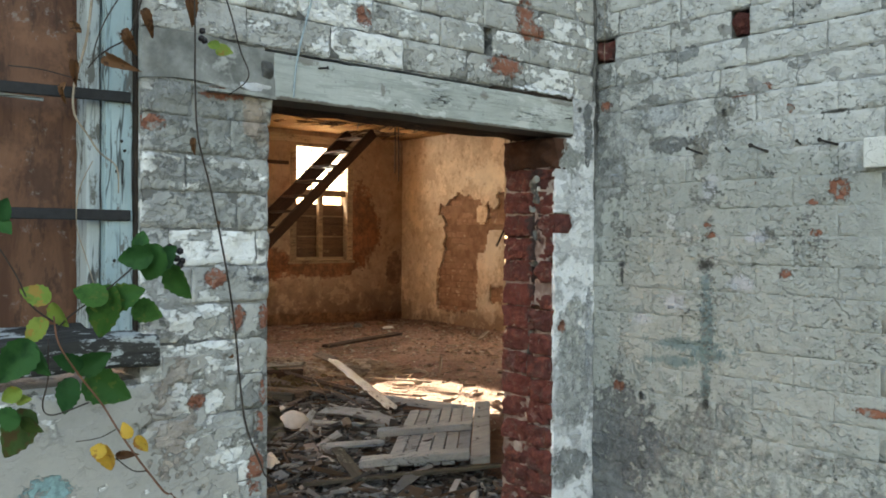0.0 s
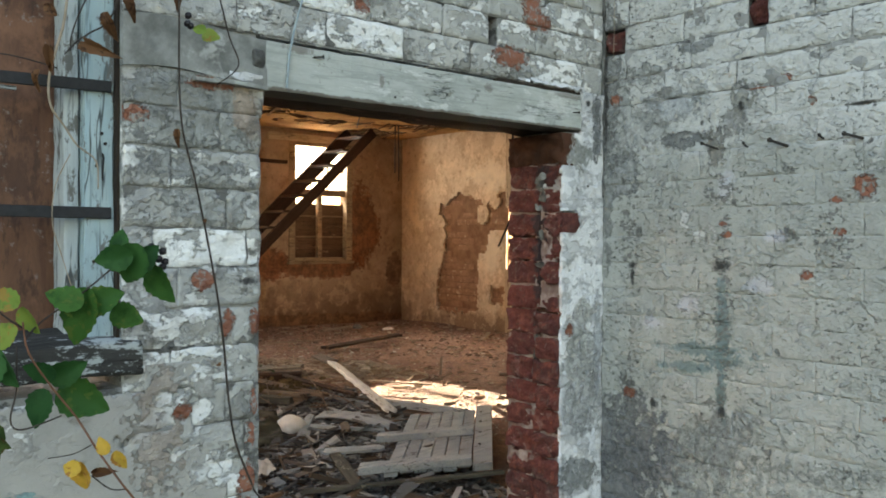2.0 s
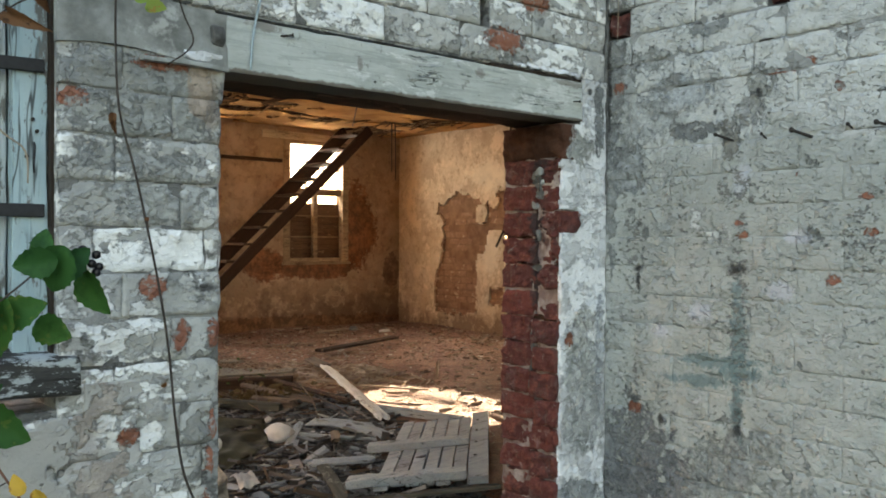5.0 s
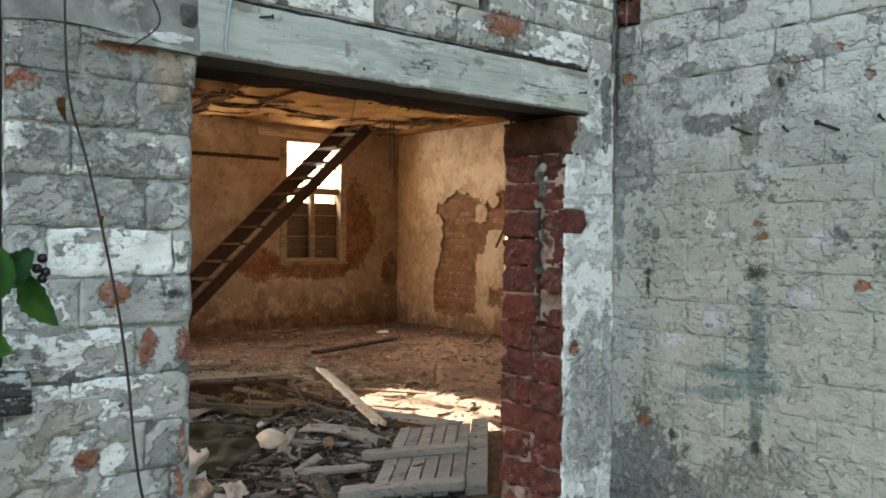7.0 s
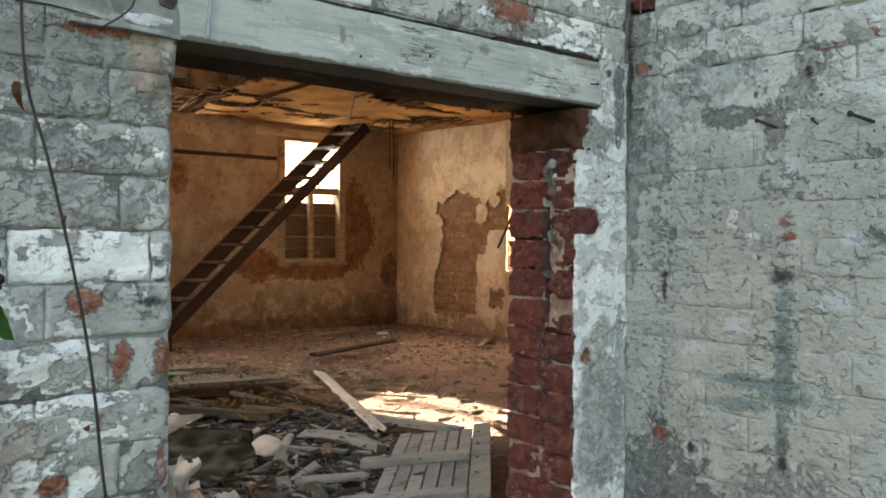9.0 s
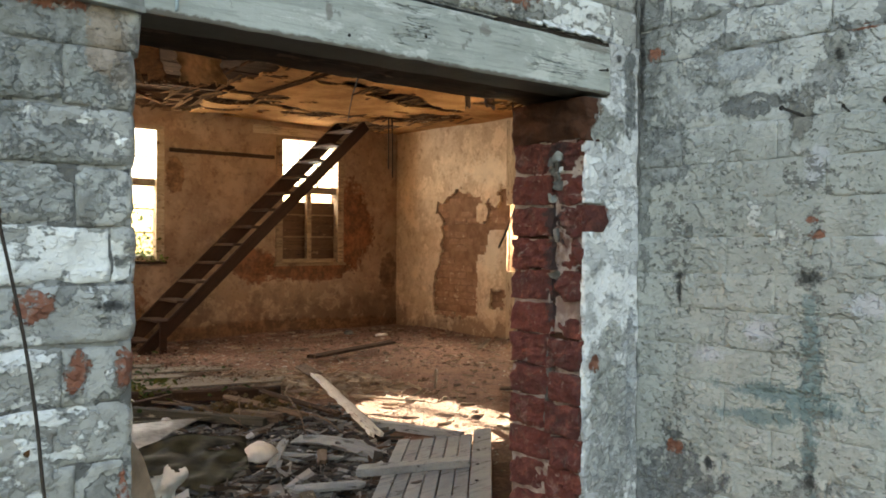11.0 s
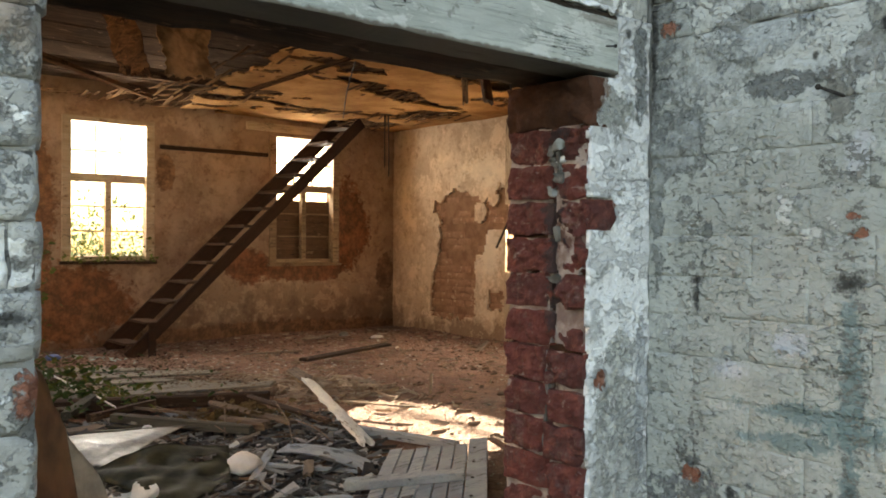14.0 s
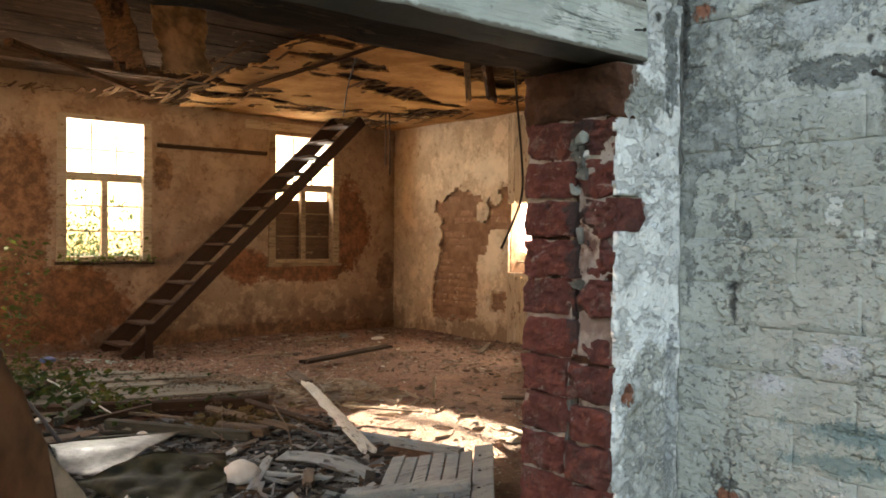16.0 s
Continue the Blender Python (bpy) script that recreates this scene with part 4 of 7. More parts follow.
front = part("wall_front", boxes(
    (-3.0, 0.0, FY + 0.007, IN_Y, -0.3, WALL_TOP), (0.0, 0.988, FY + 0.007, IN_Y, -0.3, 0.868), (0.0, 0.988, FY + 0.007, IN_Y, 1.95, WALL_TOP),
    (0.988, 1.286, FY + 0.014, IN_Y, -0.3, WALL_TOP), (1.292, 2.372, FY + 0.085, IN_Y, 1.618, WALL_TOP), (1.292, 2.372, FY + 0.007, FY + 0.085, 1.618, 1.706), (1.292, 2.372, FY + 0.007, FY + 0.085, 1.786, WALL_TOP),
    (1.292, 1.986, FY + 0.007, FY + 0.085, 1.706, 1.786), (2.021, 2.372, FY + 0.007, FY + 0.085, 1.706, 1.786), (2.306, 2.372, FY + 0.007, IN_Y, -0.3, 1.494),
    (2.372, WX + 0.25, FY + 0.007, IN_Y, -0.3, WALL_TOP)), M_JOINTWASH)
tagged(front, "old brick wall with flaking white limewash and doorway", "wall", kind="structure")
side = part("wall_side", boxes((RX + 0.085, 2.70, -5.0, FY + 0.009, -0.3, WALL_TOP), (RX + 0.008, RX + 0.085, -5.0, FY + 0.009, -0.3, 1.741), (RX + 0.008, RX + 0.085, -5.0, FY + 0.009, 1.817, WALL_TOP),
    (RX + 0.008, RX + 0.085, -5.0, 1.546, 1.741, 1.817), (RX + 0.008, RX + 0.085, 1.601, 2.012, 1.741, 1.817)), M_MORTAR)
tagged(side, "brick wall thick with pale green-grey limewash", "wall", kind="structure")



def off_holes(u, v):
    y, z = 0.3 + u * 1.79, 1.55 + v * 0.65
    return not (1.735 < z < 1.822 and (1.54 < y < 1.606 or y > 2.006))


part("joint_coat", rough_sheet(60, 70, lambda u, v: (RX + 0.0014, 0.3 + u * 1.79, 0.1 + v * 1.46), 0.0012, 14, None, 0.004, (1, 0, 0)), M_SIDE, side, "uneven paint filling the joints")
part("joint_coat", rough_sheet(150, 60, lambda u, v: (RX + 0.0040, 0.3 + u * 1.79, 1.55 + v * 0.65), 0.0065, 20, off_holes, 0.0015, (1, 0, 0)), M_JOINTWASH, side, "uneven paint filling the joints")


def off_front(u, v):
    x, z = 0.99 + u * 1.38, 1.622 + v * 0.55
    return not (1.70 < z < 1.792 and 1.98 < x < 2.027)


part("joint_coat", rough_sheet(130, 55, lambda u, v: (0.99 + u * 1.38, FY + 0.0065, 1.622 + v * 0.55), 0.0040, 18, off_front, 0.0005), M_MORTAR, front, "uneven limewash filling the joints")
part("joint_coat", rough_sheet(30, 110, lambda u, v: (0.99 + u * 0.299, FY + 0.0050, 0.1 + v * 1.38), 0.0045, 22, None, 0.004), M_JOINTWASH, front, "uneven limewash filling the joints")

# the window wall, with two openings
W1, W2 = (3.70, 4.60, 0.94, 2.40), (6.06, 6.985, 0.89, 2.43)
OUT_Y = WY + 0.24
north = part("wall_north", boxes(
    (WEST - 0.24, W1[0], WY, OUT_Y, -0.3, WALL_TOP), (W1[0], W1[1], WY, OUT_Y, -0.3, W1[2]), (W1[0], W1[1], WY, OUT_Y, W1[3], WALL_TOP),
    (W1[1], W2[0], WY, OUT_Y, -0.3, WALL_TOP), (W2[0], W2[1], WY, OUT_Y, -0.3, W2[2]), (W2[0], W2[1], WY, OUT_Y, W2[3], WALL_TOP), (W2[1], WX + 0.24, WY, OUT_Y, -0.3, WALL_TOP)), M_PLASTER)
tagged(north, "damp-stained orange-brown plastered wall with two windows", "wall", kind="structure")
W3 = (6.35, 7.99, 0.815, 1.60)
east = part("wall_east", boxes(
    (WX, WX + 0.24, IN_Y, W3[0], -0.3, WALL_TOP), (WX, WX + 0.24, W3[0], W3[1], -0.3, W3[2]), (WX, WX + 0.24, W3[0], W3[1], W3[3], WALL_TOP), (WX, WX + 0.24, W3[1], WY, -0.3, WALL_TOP)), M_LIMEMORTAR)
tagged(east, "plastered wall with plaster fallen off old brickwork", "wall", kind="structure")
west = part("wall_west", boxes((WEST - 0.24, WEST, IN_Y, WY, -0.3, WALL_TOP)), M_PLASTER)
tagged(west, "damp-stained plastered end wall", "wall", kind="structure")


def patch_edge(y, z):
    """Where the plaster is gone from the east wall: a tall ragged hole under a wide broken top, and a small one."""
    w = 0.05 * noise.noise(Vector((y * 4, z * 3, 4))) + 0.045 * noise.noise(Vector((y * 11, z * 11, 8))) + 0.028 * noise.noise(Vector((y * 27, z * 27, 3)))
    left = 9.17 + 0.17 * max(0.0, min(1.0, (1.15 - z) / 0.6)) + (0.10 if z > 1.52 else 0.0) + w
    top = 1.74 + 1.1 * w - 0.07 * math.sin((y - 8.2) * 7.5)
    right = (8.50 if z < 1.02 else 8.33 if z < 1.30 else 7.99) + w
    tall = right < y < left and 0.24 + 2 * w < z < top
    flake = math.hypot((y - 8.43) / 0.10, (z - 1.52) / 0.13) < 1 + 4 * w or math.hypot((y - 8.22) / 0.09, (z - 1.66) / 0.07) < 1 + 5 * w
    small = abs(y - 8.16) < 0.13 + w and abs(z - 0.48) < 0.12 + w - 0.10 * (y - 8.16)
    return (tall and not flake) or small


def east_keep(u, v):
    y, z = IN_Y + u * (WY - IN_Y), -0.1 + v * (CEIL + 0.3)
    if W3[0] < y < W3[1] and W3[2] < z < W3[3]:
        return False
    return not patch_edge(y, z)


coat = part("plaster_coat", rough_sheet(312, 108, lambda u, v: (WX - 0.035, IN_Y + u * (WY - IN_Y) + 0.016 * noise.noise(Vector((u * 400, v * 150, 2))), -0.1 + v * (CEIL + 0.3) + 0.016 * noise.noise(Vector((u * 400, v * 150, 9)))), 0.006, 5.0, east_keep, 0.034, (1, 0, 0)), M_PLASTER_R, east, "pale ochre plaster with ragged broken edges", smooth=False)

# the upper floor over the room and an unseen slab, added to block the sky
HOLE = 1.55          # west of this the roof and the upper floor are gone
upper = boxes(*[(HOLE + 0.12 * ((k * 5) % 4), WX, IN_Y + k * 0.205, IN_Y + k * 0.205 + 0.203, 2.80 + 0.003 * ((k * 7) % 3), 2.83 + 0.003 * ((k * 7) % 3)) for k in range(38)])
box(upper, HOLE + 0.3, WX + 0.3, IN_Y + 0.002, OUT_Y, 2.862, 2.95)
for k, y in enumerate((3.6, 9.2)):
    box(upper, HOLE + 0.2, WX, y, y + 0.07, 2.735, 2.80)
tagged(part("ceiling", upper, M_CEILWOOD), "dark bare floorboards and joists seen from below", "ceiling", kind="structure")


def ceil_keep(u, v):
    """The ceiling is down in the west and torn in streaks elsewhere."""
    x, y = 2.6 + u * (WX - 2.6), IN_Y + v * (WY - IN_Y)
    w = 0.22 * noise.noise(Vector((x * 1.7, y * 1.7, 5))) + 0.09 * noise.noise(Vector((x * 6, y * 6, 7)))
    if x < 4.25 + w + 0.16 * max(0, y - 6.3):
        return False
    hole = noise.noise(Vector((x * 0.9 + 3.0, y * 2.6, 12))) + 0.35 * noise.noise(Vector((x * 4, y * 7, 2)))
    return hole < 0.19 or x > 7.5


part_c = rough_sheet(150, 210, lambda u, v: (2.6 + u * (WX - 2.6), IN_Y + v * (WY - IN_Y), CEIL - 0.05 * max(0, noise.noise(Vector((u * 6, v * 7, 2)))) - 0.004), 0.006, 3.0, ceil_keep, 0.014, (0, 0, 1))
tagged(part("ceiling_plaster", part_c, M_CEIL), "tan papered plaster ceiling, broken open in places", "ceiling", kind="structure")

# ---- doorway ----
lintel = part("door_lintel", beam(1.300, 2.368, FY - 0.004, FY + 0.088, 1.500, 1.609, 0.003, 60, 0.0025, 3, 20), M_LINTEL)
tagged(lintel, "weathered timber lintel with pale grey flaking paint", "lintel", kind="structure")
inner_lintel = part("inner_lintel", beam(1.294, 2.366, FY + 0.092, IN_Y + 0.02, 1.506, 1.60, 0.008, 24, 0.008, 5, 14), M_DARKWOOD)
tagged(inner_lintel, "dark old timber lintel on the inside of the doorway", "lintel", kind="structure")


def nail(name, base, way, length, r, parent, mat=None):
    b, w = Vector(base), Vector(way).normalized()
    bm = bmesh.new()
    tube(bm, [b - w * 0.006, b + w * length * 0.5, b + w * length], r, r * 0.9, 6)
    tube(bm, [b + w * length, b + w * (length + 0.002), b + w * (length + 0.0035)], r * 2.1, r * 1.8, 8)
    return part(name, bm, mat or M_RUST, parent)


lip = rough_sheet(70, 10, lambda u, v: (2.10 + u * 0.272, FY - 0.012 + 0.02 * v * v, 1.614 + v * 0.026 + 0.007 * noise.noise(Vector((u * 9, 2, 1)))), 0.005, 30, lambda u, v: v > 0.30 + 0.5 * noise.noise(Vector((u * 14, 1, 6))), 0.008)
part("mortar_lip", lip, M_COAT, front, "ragged lip of white mortar over the lintel", smooth=True)
# solid dark strip in place of the gap's shade
part("dark_joint_fill", beam(2.02, 2.366, FY - 0.001, FY + 0.02, 1.607, 1.617, 0.001, 40, 0.004, 12, 30), M_CABLE_GAP, front, "dark strip painted as the shade of the gap over the lintel")
nail("nail", (1.425, FY - 0.004, 1.588), (0.85, -0.5, 0.12), 0.020, 0.0024, lintel)
nail("nail", (2.33, FY - 0.004, 1.552), (0.9, -0.4, 0.1), 0.018, 0.0018, lintel)
for x, z in ((1.66, 1.523), (1.83, 1.548)):
    nail("nail", (x, FY - 0.001, z), (0.1, -1, 0.0), 0.001, 0.0016, lintel)
part("dark_joint_fill", boxes((1.987, 2.020, FY + 0.05, FY + 0.084, 1.707, 1.785)), M_BROWN, front, "dark hole where half a brick is missing")

# cement that covers the lintel's bearing, and the slate on top of the pier
cement = part("cement_patch", rough_sheet(30, 12, lambda u, v: (0.985 + u * 0.318, FY - 0.004, 1.512 + v * 0.105 + 0.008 * math.sin(u * 5)), 0.003, 16, None, 0.02), M_CEMENT, front, "smooth grey cement skim")
slate = part("slate_slip", beam(1.13, 1.303, FY - 0.016, FY + 0.05, 1.498, 1.507, 0.002, 10, 0.004, 8, 20), M_CEMENT, front, "broken grey slate slip")
hole_bm = beam(1.215, 1.295, FY - 0.008, FY + 0.02, 1.512, 1.53, 0.004, 6, 0.006, 4, 40)
part("mortar_lump", hole_bm, M_COAT, front, "white lump of loose mortar")
part("mortar_lump", beam(1.268, 1.298, FY - 0.012, FY + 0.02, 1.545, 1.585, 0.006, 5, 0.007, 9, 40), M_MORTAR, front)

# right-hand jamb: broken red bricks, brown mortar on top, limewashed front
rng = random.Random(11)
jamb = thing("door_jamb", "broken red brick door jamb with rough mortar joints", "door jamb", kind="structure")
part("mortar", boxes((2.304, 2.40, FY + 0.012, IN_Y - 0.003, -0.15, 0.994), (2.304, 2.40, FY + 0.012, IN_Y - 0.003, 1.031, 1.40), (2.304, 2.40, FY + 0.102, IN_Y - 0.003, 0.994, 1.031)), M_BROWN, jamb, "dark mortar bed behind the bricks")


def jamb_joint(u, v):
    y, z = FY + 0.006 + u * 0.216, 0.3 + v * 1.10
    if abs(y - FY - 0.095 - 0.012 * noise.noise(Vector((0, 3, z * 14)))) < 0.007 + 0.008 * noise.noise(Vector((1, 5, z * 20))):
        return False
    return noise.noise(Vector((y * 14, z * 30, 8))) > -0.30


part("pointing", rough_sheet(54, 275, lambda u, v: (2.2965 - 0.011 * (1 - v), FY + 0.006 + u * 0.216, 0.3 + v * 1.10), 0.0055, 21, jamb_joint, 0.010, (1, 0, 0)), M_JOINT, jamb, "pale crumbling mortar pointing")
# solid dark block whose colour gives the hole its shade
part("dark_joint_fill", boxes((2.3035, 2.33, FY + 0.008, FY + 0.102, 0.990, 1.036)), M_CABLE_GAP, jamb, "dark block painted as the shade of a hole between the bricks")


def top_mortar(u, v):
    y, z = FY - 0.002 + u * 0.226, 1.385 + v * 0.105
    return z > 1.397 + 0.012 * noise.noise(Vector((y * 20, 1, 4)))


part("brown_mortar", rough_sheet(46, 24, lambda u, v: (2.284 + 0.016 * (1 - v) * (1 - u) + 0.010 * noise.noise(Vector((u * 5, v * 4, 2))), FY - 0.002 + u * 0.226, 1.385 + v * 0.105), 0.008, 24, top_mortar, 0.05, (1, 0, 0)), M_BROWN, jamb, "crumbling brown mortar under the lintel", smooth=True)
JROW = 0.0737
for k in range(20):
    z = 1.363 - k * JROW
    split = FY + (0.088 if k < 6 else 0.104) + rng.uniform(-0.008, 0.008)
    lean = 0.012 * k / 19
    for col, (y0, y1) in enumerate(((FY + 0.004, split - 0.004), (split + 0.004, IN_Y))):
        out = rng.uniform(-0.006, 0.004) - (0.009 if col == 0 and k > 5 else 0.0)
        h = JROW - rng.uniform(0.004, 0.009)
        zc = z - (0.006 if col == 0 and k > 4 else 0.0)
        if col == 0 and k == 5:
            h, zc = 0.046, z - 0.020
        broken = 0.006 + 0.007 * rng.random() + (0.004 if col == 0 and k < 5 else 0.0)
        bm = brick_block((y1 - y0, 0.09, h), "x", rng.random() * 999, broken, 0.003, 18, 11, 0.6)
        part("brick", bm, M_BRICK if rng.random() < 0.65 else M_BRICKPALE, jamb, at=pose(2.29 - lean + out + 0.045, (y0 + y1) / 2, zc, rng.uniform(-1.2, 1.2), rng.uniform(-2, 2), rng.uniform(-3, 3)))
for zz, yy, ll in ((0.74, 2.192, 0.10), (0.86, 2.188, 0.05), (1.17, 2.170, 0.03), (1.30, 2.165, 0.05)):
    part("mortar_smear", beam(2.282, 2.30, yy, yy + 0.010, zz, zz + ll, 0.003, 12, 0.009, 7 + zz, 34), M_MORTAR, jamb, "grey mortar run down the joint")
part("mortar_smear", beam(2.286, 2.30, 2.156, 2.176, 1.330, 1.342, 0.003, 6, 0.006, 9, 40), M_COAT, jamb, "white crumb of mortar")
for i, (yy, zz) in enumerate(((2.160, 1.352), (2.172, 1.318), (2.163, 1.29), (2.176, 1.262), (2.182, 1.345), (2.170, 1.085))):
    part("mortar_crumb", beam(2.279 + 0.003 * (i % 3), 2.297, yy, yy + 0.016, zz, zz + 0.018, 0.004, 5, 0.011, i + 71, 60), M_MORTAR if i % 3 else M_CEMENT, jamb, "grey crumb of loose mortar")
proud = brick_block((0.074, 0.036, 0.060), "y", 5, 0.005, 0.002, 14, 11, 1)
for v in proud.verts:
    if v.co.x > 0.005:
        v.co.x -= 0.020 * min(1.0, abs(v.co.z + 0.006) / 0.028) * (v.co.x / 0.037)
part("proud_brick", proud, M_BRICKPALE, jamb, "bare brick end left unpainted", at=pose(2.327, FY + 0.009, 1.222))


def strip_keep(u, v):
    x, z = 2.284 + u * 0.191, -0.15 + v * 1.77
    if z > 1.493 and x < 2.371:
        return False
    ragged = 2.293 - 0.018 * (1 - v) + 0.008 * noise.noise(Vector((0, z * 9, 1))) + 0.006 * noise.noise(Vector((0, z * 31, 2)))
    if 1.37 < z < 1.493:
        ragged += 0.035 * (z - 1.37) / 0.12 + 0.02 * noise.noise(Vector((x * 40, z * 40, 0)))
    if 1.19 < z < 1.254 and x < 2.352 + 0.03 * noise.noise(Vector((0, z * 60, 4))):
        return False
    return x > ragged


def smear_keep(u, v):
    x, z = 0.55 + u * 0.72, 0.35 + v * 0.56
    n = noise.noise(Vector((x * 7, z * 7, 3))) + 0.5 * noise.noise(Vector((x * 22, z * 22, 5))) + 0.25 * noise.noise(Vector((x * 60, z * 60, 7)))
    inside = 1.15 - x + 0.10 * n if x > 0.98 else 0.3
    return inside > 0 and n > -0.55 and z < (0.93 if x > 1.03 else 0.862) - 0.03 * abs(n)


part("limewash_smear", rough_sheet(160, 124, lambda u, v: (0.55 + u * 0.72, FY - 0.0030, 0.35 + v * 0.56), 0.0030, 9, smear_keep, 0.006), M_SMEAR, front, "limewash smeared smooth over the brick joints", smooth=True)
part("limewash_coat", rough_sheet(48, 360, lambda u, v: (2.284 + u * 0.191, FY - 0.003, -0.15 + v * 1.77), 0.0045, 17, strip_keep, 0.011), M_COAT, front, "thick white limewash over the wall's corner", smooth=True)

# ---- left-hand window: blue frame, iron bars, brown board ----
win_l = thing("window_1", "window with flaking pale blue frame, boarded up behind", "window", kind="structure")
part("frame", beam(0.924, 0.981, 2.126, 2.21, 0.96, 1.95, 0.003, 30, 0.002, 21, 14), M_BLUE, win_l)
part("frame_bead", beam(0.892, 0.920, 2.150, 2.22, 0.96, 1.95, 0.005, 30, 0.003, 22, 18), M_BLUEWHITE, win_l, "white flaking inner bead")
part("window_board", rough_sheet(36, 36, lambda u, v: (-0.05 + u * 0.99, 2.235 + 0.008 * math.sin(u * 4), 0.95 + v * 1.02), 0.004, 4, None, 0.012), M_BOARD, win_l, "rusty brown board closing the window", smooth=True)
for za, zb in ((1.464, 1.470), (1.217, 1.217)):
    bm = bmesh.new()
    box(bm, -0.05, 0.974, 2.118, 2.126, -0.0115, 0.0115)
    for v in bm.verts:
        v.co.z += zb + (za - zb) * (0.974 - v.co.x) / 0.27
    bmesh.ops.bevel(bm, geom=bm.edges[:], offset=0.0015, segments=1, affect="EDGES")
    part("iron_bar", bm, M_IRON, win_l, "flat black iron bar")
bm = bmesh.new()
tube(bm, [(-0.05, 2.13, 1.47), (0.5, 2.13, 1.455), (0.80, 2.13, 1.448)], 0.004, 0.004, 6)
part("bar_rod", bm, M_GREYWOOD, win_l, "thin pale rod under the upper bar")
sill = beam(-0.05, 1.024, FY - 0.014, 2.20, 0.895, 0.962, 0.008, 30, 0.006, 31, 12)
for v in sill.verts:
    v.co.z += 0.04 * (v.co.y - FY) / 0.18 if v.co.z > 0.93 else 0.0
part("sill", sill, M_SILL, win_l, "rotten dark timber sill with traces of pale paint")
# dark bar painted as shade beside the frame
part("dark_joint_fill", beam(0.9815, 0.9875, 2.112, 2.20, 0.96, 1.95, 0.0, 40, 0.002, 4, 20), M_CABLE_GAP, win_l, "dark strip painted as the shade between frame and wall")
for z, x in ((1.375, 0.955), (1.355, 0.962), (1.31, 0.945), (1.12, 0.94)):
    nail("nail", (x, 2.126, z), (0.1, -1, 0.1), 0.003, 0.0017, win_l)
hook = bmesh.new()
tube(hook, [(0.957, 2.122, 1.335), (0.957, 2.116, 1.325), (0.956, 2.118, 1.30), (0.958, 2.124, 1.283)], 0.0022, 0.0018, 6)
part("hook", hook, M_IRON, win_l, "thin rusted iron hook")


# ---- the side wall's small things ----
def bent_nail(y, z, dy, dz, out, r=0.0032):
    t = thing("iron_nail", "rusty iron nail driven into the painted wall", "nail", Matrix.Translation((RX, y, z)), "nails in the side wall")
    bm = bmesh.new()
    tube(bm, [(0.01, 0, 0), (-out * 0.5, dy * 0.5, dz * 0.5), (-out, dy, dz)], r, r * 0.9, 7)
    part("shank", bm, M_RUST, t)
    bm = bmesh.new()
    bmesh.ops.create_uvsphere(bm, u_segments=8, v_segments=6, radius=r * 1.7)
    part("head", bm, M_RUST, t, at=Matrix.Translation((-out, dy, dz)))


bent_nail(1.684, 1.420, 0.035, 0.018, 0.03)
bent_nail(1.482, 1.412, 0.035, 0.018, 0.035, 0.004)
bent_nail(1.290, 1.415, 0.036, 0.014, 0.035, 0.0036)
bent_nail(1.597, 1.417, 0.008, 0.014, 0.012, 0.0024)
bent_nail(1.390, 1.422, 0.008, 0.012, 0.012, 0.0028)
part("corner_strip", beam(RX - 0.0035, RX + 0.004, FY - 0.0055, FY + 0.002, 1.30, 2.2, 0.001, 110, 0.005, 17, 34), M_MORTAR, side, "dark uneven strip down the inner corner")
block = part("timber_block", beam(RX - 0.025, RX + 0.004, 1.02, 1.222, 1.352, 1.426, 0.004, 10, 0.002, 41), M_CREAMWOOD)
tagged(block, "small white-painted timber block fixed to the wall", "block")

